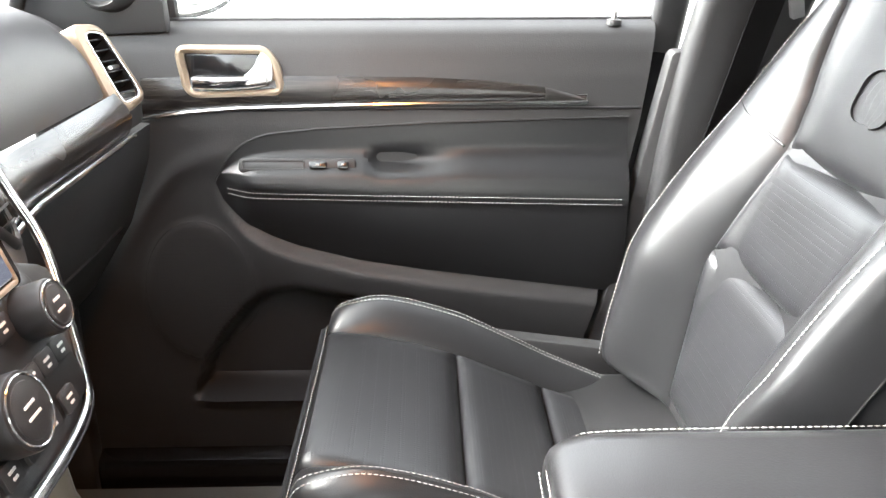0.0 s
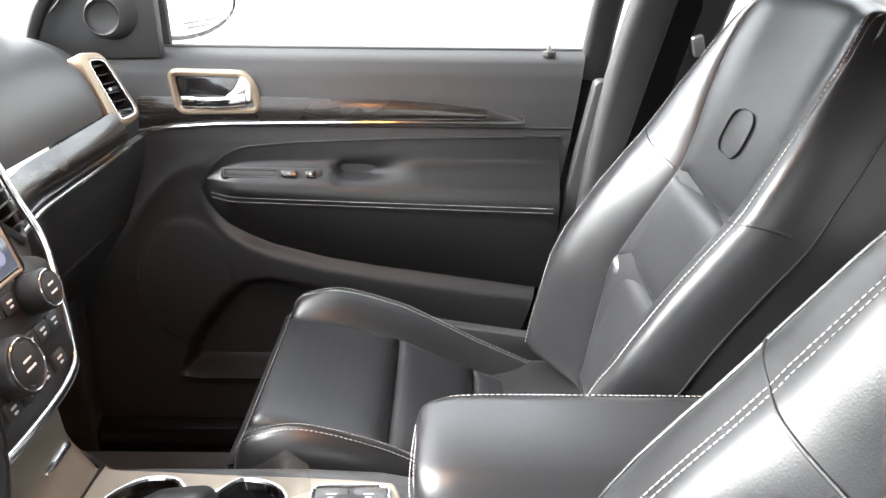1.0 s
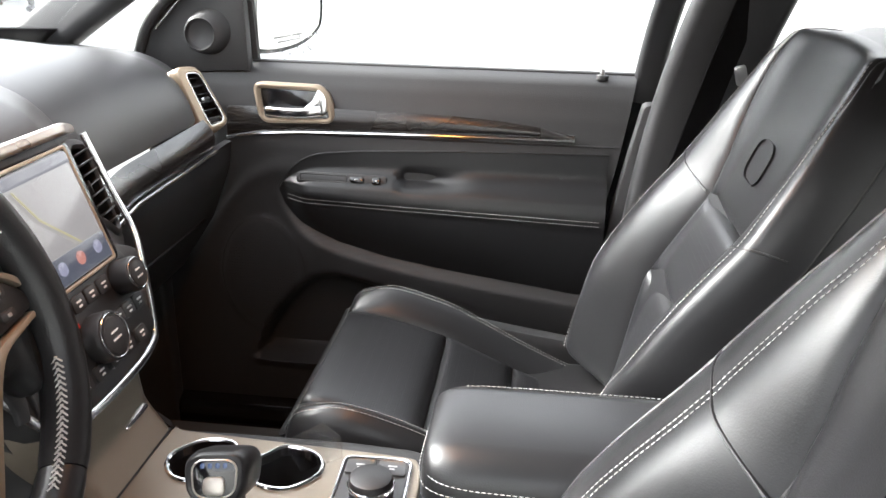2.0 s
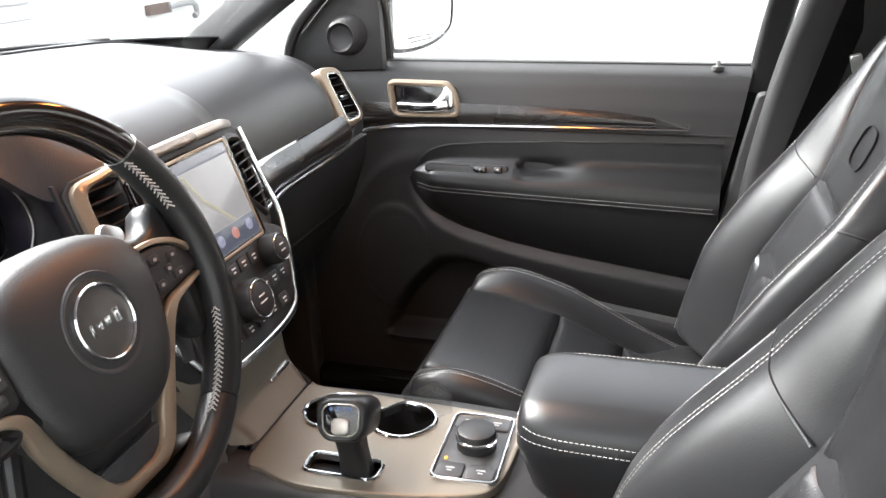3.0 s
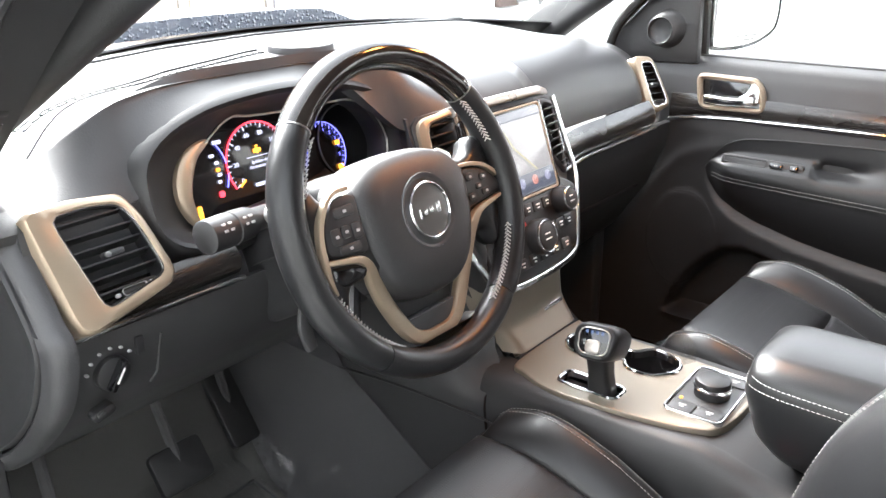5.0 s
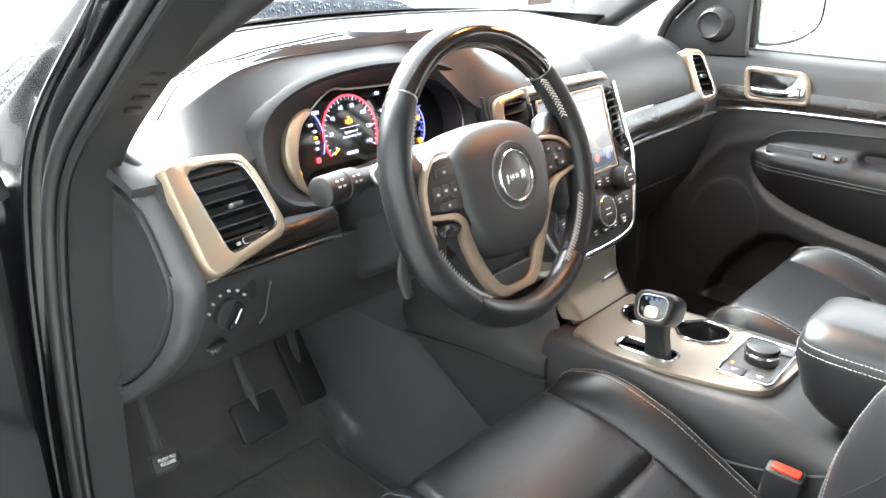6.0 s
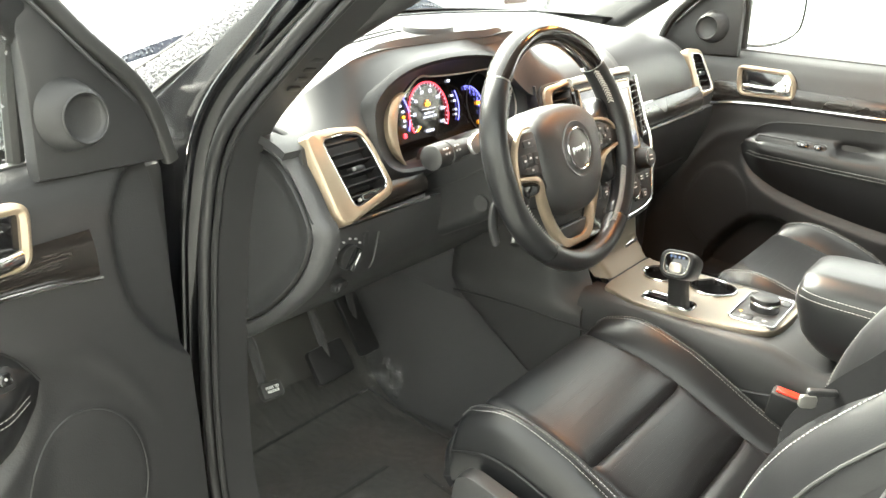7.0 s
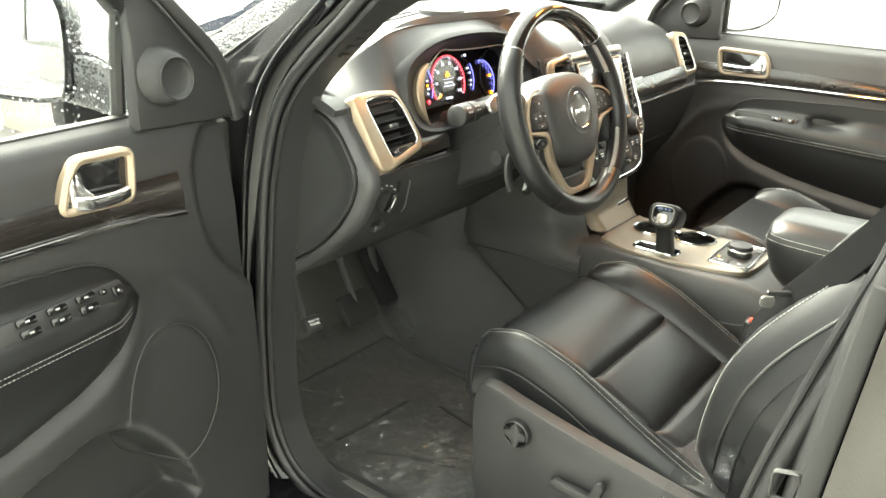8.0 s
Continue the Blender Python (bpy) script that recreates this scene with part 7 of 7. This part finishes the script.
    for _ in range(800 if opened else 240):
        u, v = rng.random() ** (1.0), rng.random() ** 1.5
        u = rng.uniform(0.0, 0.72) if opened else rng.uniform(0.2, 0.34)
        q = pane(u, v)
        if q.x > (0.40 if opened else -0.1):
            continue
        r = rng.choice((0.0006, 0.0008, 0.001, 0.0014, 0.002))
        mm = axes(q + V(0, 0.003, 0), (1, 0, 0), (0, 0, 1))
        g.add(loft([place(mm, circle(r, 7, 1, 1.2), 0.0), place(mm, circle(r * 0.8, 7, 1, 1.2), -r * 0.5), place(mm, circle(r * 0.3, 7, 1, 1.2), -r * 0.75)]))
    tagged(put(g, "rain_drops", DROP, "rain drops on the outside"), kind="stuff")

    # outside mirror
    om = thing("side_mirror", "black rain-wet outside door mirror", "mirror", fn((-0.26, 1.0, 1.2)), group="door mirrors")

    def puto(geo, name, mat, lab="", smooth=True):
        return under(om, name, [fn(v) for v in geo.v], geo.f, mat, lab, smooth)

    mm = axes((-0.305 + 0.046, 1.024 + 0.078, 1.268), (0.51, 0.86, 0.05), (0.05, 0.0, 1))
    if (mm.to_3x3() @ V(0, 0, 1)).x < 0:
        mm = mm @ Matrix.Rotation(math.pi, 4, "Y")
    ob2 = [(p.x, p.y) for p in spline([(-0.096, 0.055, 0), (-0.06, 0.082, 0), (0.06, 0.085, 0), (0.10, 0.06, 0), (0.104, -0.02, 0), (0.085, -0.06, 0), (0.02, -0.085, 0), (-0.07, -0.085, 0), (-0.096, -0.06, 0)], 5, closed=True)]
    puto(Geo().add(loft([place(mm, [(x * s, y * s) for x, y in ob2], z) for z, s in ((0.0, 0.97), (0.004, 1.02), (-0.02, 1.07), (-0.06, 1.02), (-0.10, 0.82), (-0.125, 0.5))])), "housing", WET, "wet black mirror housing")
    puto(Geo().add(prism(mm, inset(ob2, 0.007), 0.004, 0.001, 0.006)), "mirror_glass", MIRROR, "mirror glass")
    puto(bars(mm @ Matrix.Translation((0, -0.062, 0.006)), [(-0.02, 0.004, 0.05), (0.025, 0.004, 0.03), (0.0, -0.006, 0.07)], 0.004, 0.0006), "etched_writing", GREY)
    puto(Geo().add(sweep([(-0.34, 0.86, 1.195), (-0.345, 0.95, 1.205), (-0.33, 1.05, 1.22)], rrect(0.05, 0.09, 0.015, 4))), "mirror_arm", WET, "wet black mirror arm")
    return d


DROP = material("water_drop", (0.8, 0.8, 0.82), 0.05, grain=(100, 0.0), vary=0.0)
DROP.node_tree.nodes["Principled BSDF"].inputs["Transmission Weight"].default_value = 0.75
DROP.node_tree.nodes["Principled BSDF"].inputs["IOR"].default_value = 1.33
door(closed_right, "closed passenger door with dark wood strip and stitched armrest", False)
door(open_left, "open driver's door with champagne handle and window switches", True)

# ---- belts ----


def webbing(name, label, pts, width, up, extra=()):
    b = thing(name, label, "seat belt", pts[0])
    Geo().add(sweep(spline(pts, 8), rrect(width, 0.0022, 0.0008, 1), up=up)).out(b, "webbing", BELT, "black webbing")
    return b


pb = webbing("seat_belt", "black passenger seat belt hanging beside the pillar", [(0.66, 0.655, 1.50), (0.60, 0.685, 1.28), (0.54, 0.69, 1.05), (0.475, 0.685, 0.82), (0.44, 0.68, 0.62)], 0.046, (0.3, -1, 0))
Geo().add(prism(axes((0.617, 0.672, 1.225), (1, 0, 0.3), (-0.3, -0.2, 1)), rrect(0.018, 0.032, 0.004, 3), 0.008, 0.002, 0.004)).out(pb, "tongue", STEEL, "steel belt tongue")
db = webbing("seat_belt", "black driver's seat belt hanging slack across the backrest", [(0.625, -0.668, 1.45), (0.555, -0.640, 1.32), (0.464, -0.600, 1.155), (0.380, -0.572, 1.035), (0.345, -0.555, 0.965), (0.350, -0.550, 0.90)], 0.044, (0.75, 0.45, 0.45))
for y, nm in ((-0.128, 1), (0.128, 2)):
    bk = thing("belt_buckle", "black seat belt buckle with red release button", "buckle", (0.24 + (0.08 if y > 0 else 0), y, 0.75))
    x = 0.250 + (0.085 if y > 0 else 0)
    mk = axes((x, y - 0.026 * (1 if y < 0 else -1), 0.818), (0.9, 0.1, -0.1), (0.0, 1, 0.1))
    Geo().add(prism(mk, rrect(0.048, 0.028, 0.006, 3), 0.085, 0.004, -0.004)).out(bk, "housing", BLACK)
    Geo().add(prism(mk, rrect(0.036, 0.015, 0.003, 2), 0.006, 0.002, -0.001)).out(bk, "release_button", RED, "red release button")
Geo().add(prism(axes((0.360, -0.578, 1.040), (0.6, 0.4, 0.0), (0.25, 0.1, 0.75)), rrect(0.018, 0.015, 0.005, 3), 0.004, 0.0012, 0.002)).out(db, "tongue", RIM, "steel belt tongue")
Geo().add(prism(axes((0.372, -0.580, 1.056), (0.6, 0.4, 0.0), (0.25, 0.1, 0.75)), rrect(0.030, 0.007, 0.003, 3), 0.005, 0.0015, 0.003)).out(db, "tongue_cover", BLACK, "black plastic slide of the tongue")

# ---- footwells ----
mat_thing = thing("floor_mat", "dark carpet floor mat under clear plastic film", "floor mat", (-0.35, -0.4, 0.48))


def floor_f(u, v):
    x = -0.80 + 0.78 * u
    z = 0.485 + 0.30 * ease(-x, 0.50, 0.80) ** 1.2
    return V(x, -0.675 + 0.50 * v, z + 0.004 * noise.noise(V(x * 9, v * 6, 1)))


Geo().add(shell(floor_f, steps(0, 1, 40, False), steps(0, 1, 30, False), 0.02)).out(mat_thing, "carpet", MAT, "dark grey carpet")
Geo().add(tube([floor_f(u, v) + V(0, 0, 0.004) for u, v in [(0.28, 0.06), (0.62, 0.04), (0.97, 0.05), (0.98, 0.5), (0.97, 0.93), (0.5, 0.95), (0.28, 0.92)]], 0.0035, 8, True)).out(mat_thing, "binding", CARPET, "stitched edge of the mat")
for pts in ([(-0.415, -0.56), (-0.405, -0.46), (-0.398, -0.355)], [(-0.345, -0.55), (-0.26, -0.51), (-0.175, -0.48)], [(-0.33, -0.325), (-0.26, -0.34), (-0.20, -0.352)]):
    p = [floor_f((q.x + 0.80) / 0.78, (q.y + 0.675) / 0.50) + V(0, 0, 0.001) for q in spline([V(x, y, 0) for x, y in pts], 8)]
    Geo().add(sweep(p, rrect(0.008, 0.004, 0.0015, 2))).out(mat_thing, "mat_groove", CARPET, "dark sewn groove")
film = thing("plastic_film", "crumpled clear protective film on the floor mat", "film", (-0.35, -0.42, 0.49))


def film_f(u, v):
    p = floor_f(0.22 + 0.74 * u, 0.04 + 0.88 * v)
    q = V(p.x * 14, p.y * 14, 0.3)
    h = 0.008 * abs(noise.noise(q)) + 0.007 * abs(noise.noise(q * 2.7)) + 0.003 * abs(noise.noise(q * 7))
    return p + V(0, 0, 0.006 + h)




def crumple(f, us, vs, amount, seed):
    """A single sheet of flat facets, each tilted at random."""
    rng = random.Random(seed)
    v = [f(a, b) + V(rng.uniform(-0.5, 0.5), rng.uniform(-0.5, 0.5), rng.uniform(-1, 1)) * amount for a in us for b in vs]
    k = len(vs)
    fs = []
    for i in range(len(us) - 1):
        for j in range(k - 1):
            a = i * k + j
            fs += [(a, a + 1, a + k + 1), (a, a + k + 1, a + k)]
    return v, fs


Geo().add(crumple(film_f, steps(0, 1, 64, False), steps(0, 1, 46, False), 0.0021, 5)).out(film, "sheet", FILM, "", False)
Geo().add(crumple(lambda u, v: V(-0.63 + 0.12 * u, -0.205 + 0.03 * v, 0.52 + 0.10 * v * (1 - 0.5 * u)), steps(0, 1, 12, False), steps(0, 1, 10, False), 0.008, 6)).out(film, "raised_fold", FILM, "fold standing up from the sheet", False)
Geo().add(crumple(lambda u, v: floor_f(0.70 + 0.18 * u, 0.20 + 0.26 * v) + V(0, 0, 0.022), steps(0, 1, 16, False), steps(0, 1, 16, False), 0.008, 7)).out(film, "loose_end", FILM, "bunched loose end of the sheet", False)
Geo().add(box(-0.64, -0.452, -0.80, -0.715, 0.45, 1.18, 0.01)).out(body, "hinge_pillar", PAINT, "black painted hinge pillar")
p_mat = thing("floor_mat", "dark carpet floor mat in the passenger footwell", "floor mat", (-0.3, 0.4, 0.48))
Geo().add(shell(lambda u, v: V(-0.80 + 0.85 * u, 0.16 + 0.52 * v, 0.485 + 0.30 * ease(0.80 - 0.85 * u, 0.50, 0.80)), steps(0, 1, 30, False), steps(0, 1, 10, False), 0.02)).out(p_mat, "carpet", MAT)
pfilm = thing("plastic_film", "crumpled clear film at the passenger seat's foot", "film", (-0.1, 0.25, 0.49))
Geo().add(shell(lambda u, v: V(-0.22 + 0.30 * u, 0.18 + 0.30 * v, 0.493 + 0.05 * abs(noise.noise(V(u * 5, v * 5, 2))) + 0.02 * abs(noise.noise(V(u * 14, v * 14, 4)))), steps(0, 1, 40, False), steps(0, 1, 40, False), 0.0006)).out(pfilm, "sheet", FILM)

pedals = thing("pedal_set", "black brake and accelerator pedals", "pedals", (-0.55, -0.3, 0.6))
for y, w, nm in ((-0.40, 0.09, "brake_pedal"), (-0.245, 0.055, "accelerator")):
    m = axes((-0.50 if w > 0.06 else -0.58, y, 0.70), (0, 1, 0), (-0.55, 0, 0.8))
    Geo().add(prism(m, rrect(w, 0.07 if w > 0.06 else 0.14, 0.01, 4), 0.012, 0.003)).out(pedals, nm, BLACK)
    Geo().add(tube([(-0.51 if w > 0.06 else -0.59, y, 0.70), (-0.56 if w > 0.06 else -0.62, y, 0.80), (-0.60, y, 0.95)], 0.008, 8)).out(pedals, "pedal_arm", CARPET)
park = thing("parking_pedal", "black parking brake pedal with white printed pad", "pedal", (-0.42, -0.61, 0.7))
m = axes((-0.400, -0.628, 0.780), (0.05, 1, -0.10), (-0.65, 0.0, 0.76))
Geo().add(prism(m, rrect(0.040, 0.028, 0.006, 4), 0.012, 0.003)).out(park, "pad", RUBBER)
Geo().add(tube([(-0.42, -0.628, 0.77), (-0.47, -0.615, 0.85), (-0.50, -0.62, 0.96)], 0.008, 8)).out(park, "arm", CARPET)
text(park, "writing", "PUSH TO\nRELEASE", m @ Matrix.Translation((0, 0, 0.0008)), 0.0062, WHITE)
Geo().add(box(-0.62, -0.40, -0.72, -0.675, 0.47, 0.90, 0.01)).out(body, "kick_panel", PLASTIC)
Geo().add(box(-0.62, -0.40, 0.69, 0.735, 0.47, 0.90, 0.01)).out(body, "kick_panel", PLASTIC)
sp = thing("sill_plate", "dark scuff plate with pale metal strip on the sill", "sill plate", (0.0, -0.72, 0.525), kind="structure")
Geo().add(box(-0.34, 0.45, -0.715, -0.66, 0.50, 0.532, 0.008)).out(sp, "plate", PLASTIC)
Geo().add(box(-0.29, 0.30, -0.70, -0.68, 0.530, 0.536, 0.002)).out(sp, "strip", RIM, "brushed metal strip")

# clear wrap left on the foot of each seat back, beside the door
for y0, x0_, z0_ in ((-0.655, 0.285, 0.73), (0.655, 0.375, 0.69)):
    wrap = thing("plastic_wrap", "crumpled clear plastic wrap at the seat's foot", "wrap", (x0_, y0, z0_))

    def wrap_f(u, v):
        q = V(u * 4, v * 6, y0 * 9)
        b = 0.016 * noise.noise(q) + 0.010 * noise.noise(q * 2.3) + 0.005 * noise.noise(q * 5)
        return V(x0_ + 0.075 * u + 0.03 * v, y0 + b + (0.02 if y0 < 0 else -0.02) * math.sin(math.pi * u), z0_ + 0.13 * v)

    Geo().add(shell(wrap_f, steps(0, 1, 26, False), steps(0, 1, 34, False), 0.0006)).out(wrap, "sheet", WRAP)
Geo().add(prism(axes((0, 0.735, 0), (1, 0, 0), (0, 0, 1)), rpoly([(0.315, 0.48), (0.375, 0.68), (0.408, 0.795), (0.433, 0.93), (0.458, 1.06), (0.478, 1.16), (0.62, 1.16), (0.62, 0.48)], 0.01), 0.03, 0.006)).out(body, "pillar_base", PLASTIC, "dark trim at the foot of the pillar")

# overhead console lamps in the headliner
dome = thing("dome_lamp", "warm lit overhead reading lamps in the headliner", "lamp", (0.04, 0.0, 1.55))
Geo().add(prism(Matrix.Translation((0.04, 0.0, 1.556)) @ Matrix.Rotation(math.pi, 4, "X"), rrect(0.17, 0.28, 0.03, 4), 0.04, 0.006)).out(dome, "housing", PLASTIC)
for y in (-0.10, 0.10):
    Geo().add(prism(Matrix.Translation((0.04, y, 1.554)) @ Matrix.Rotation(math.pi, 4, "X"), rrect(0.055, 0.050, 0.012, 4), 0.006, 0.002, 0.002)).out(dome, "lens", WARM_LENS, "lit warm lens")

# ---- things by the far wall, seen through the windscreen ----
BEIGE = material("beige_board", (0.60, 0.48, 0.39), 0.6, grain=(30, 0.1), vary=0.12)
PALEBLUE = material("pale_column_paint", (0.55, 0.56, 0.62), 0.6, grain=(30, 0.1), vary=0.06)
cabinet = thing("storage_cabinet", "tall beige cabinet standing against the white wall", "cabinet", (-5.1, 2.4, 0))
Geo().add(box(-5.38, -4.92, 1.2, 3.6, 0.0, 1.9, 0.01)).out(cabinet, "body", BEIGE, "beige board body")
for k in range(3):
    y = 1.6 + 0.8 * k
    d_ = Geo().add(box(-4.92, -4.90, y - 0.385, y + 0.385, 0.08, 1.84, 0.006)).out(cabinet, "door", BEIGE)
    Geo().add(box(-4.90, -4.87, y + 0.30, y + 0.32, 0.85, 1.02, 0.004)).out(d_, "handle", STEEL)
colm = thing("wall_column", "pale grey painted steel column by the wall", "column", (-5.2, 3.9, 0), kind="structure")
Geo().add(box(-5.36, -5.10, 3.78, 4.02, 0.0, 7.0, 0.01)).out(colm, "shaft", PALEBLUE)
Geo().add(box(-5.38, -5.06, 3.70, 4.10, 0.0, 0.03, 0.006)).out(colm, "base_plate", PALEBLUE)
bench = thing("equipment_case", "white metal equipment case on legs against the wall", "case", (-5.1, 4.7, 0))
Geo().add(box(-5.36, -5.0, 4.2, 5.18, 0.58, 0.93, 0.01)).out(bench, "case", WALLWHITE, "white metal case")
for z0, z1 in ((0.565, 0.585), (0.925, 0.945), (0.80, 0.812)):
    Geo().add(box(-5.0, -4.985, 4.19, 5.19, z0, z1, 0.003)).out(bench, "edge_trim", GREY, "grey edge trim")
for y in (4.25, 5.13):
    Geo().add(box(-5.34, -5.02, y - 0.02, y + 0.02, 0.0, 0.58, 0.004)).out(bench, "leg", GREY)
hook = thing("wall_bracket", "rusty wall bracket with a dark hook", "bracket", (-5.38, 7.4, 0.64))
Geo().add(box(-5.40, -5.34, 7.33, 7.75, 0.60, 0.71, 0.006)).out(hook, "plate", material("dull_red_metal", (0.14, 0.10, 0.085), 0.6), "dull brown plate")
Geo().add(tube(spline([(-5.34, 7.70, 0.66), (-5.30, 7.95, 0.68), (-5.28, 8.12, 0.66), (-5.28, 8.16, 0.56), (-5.28, 8.10, 0.52)], 6), 0.035, 8)).out(hook, "hook", GREY, "dark hook")
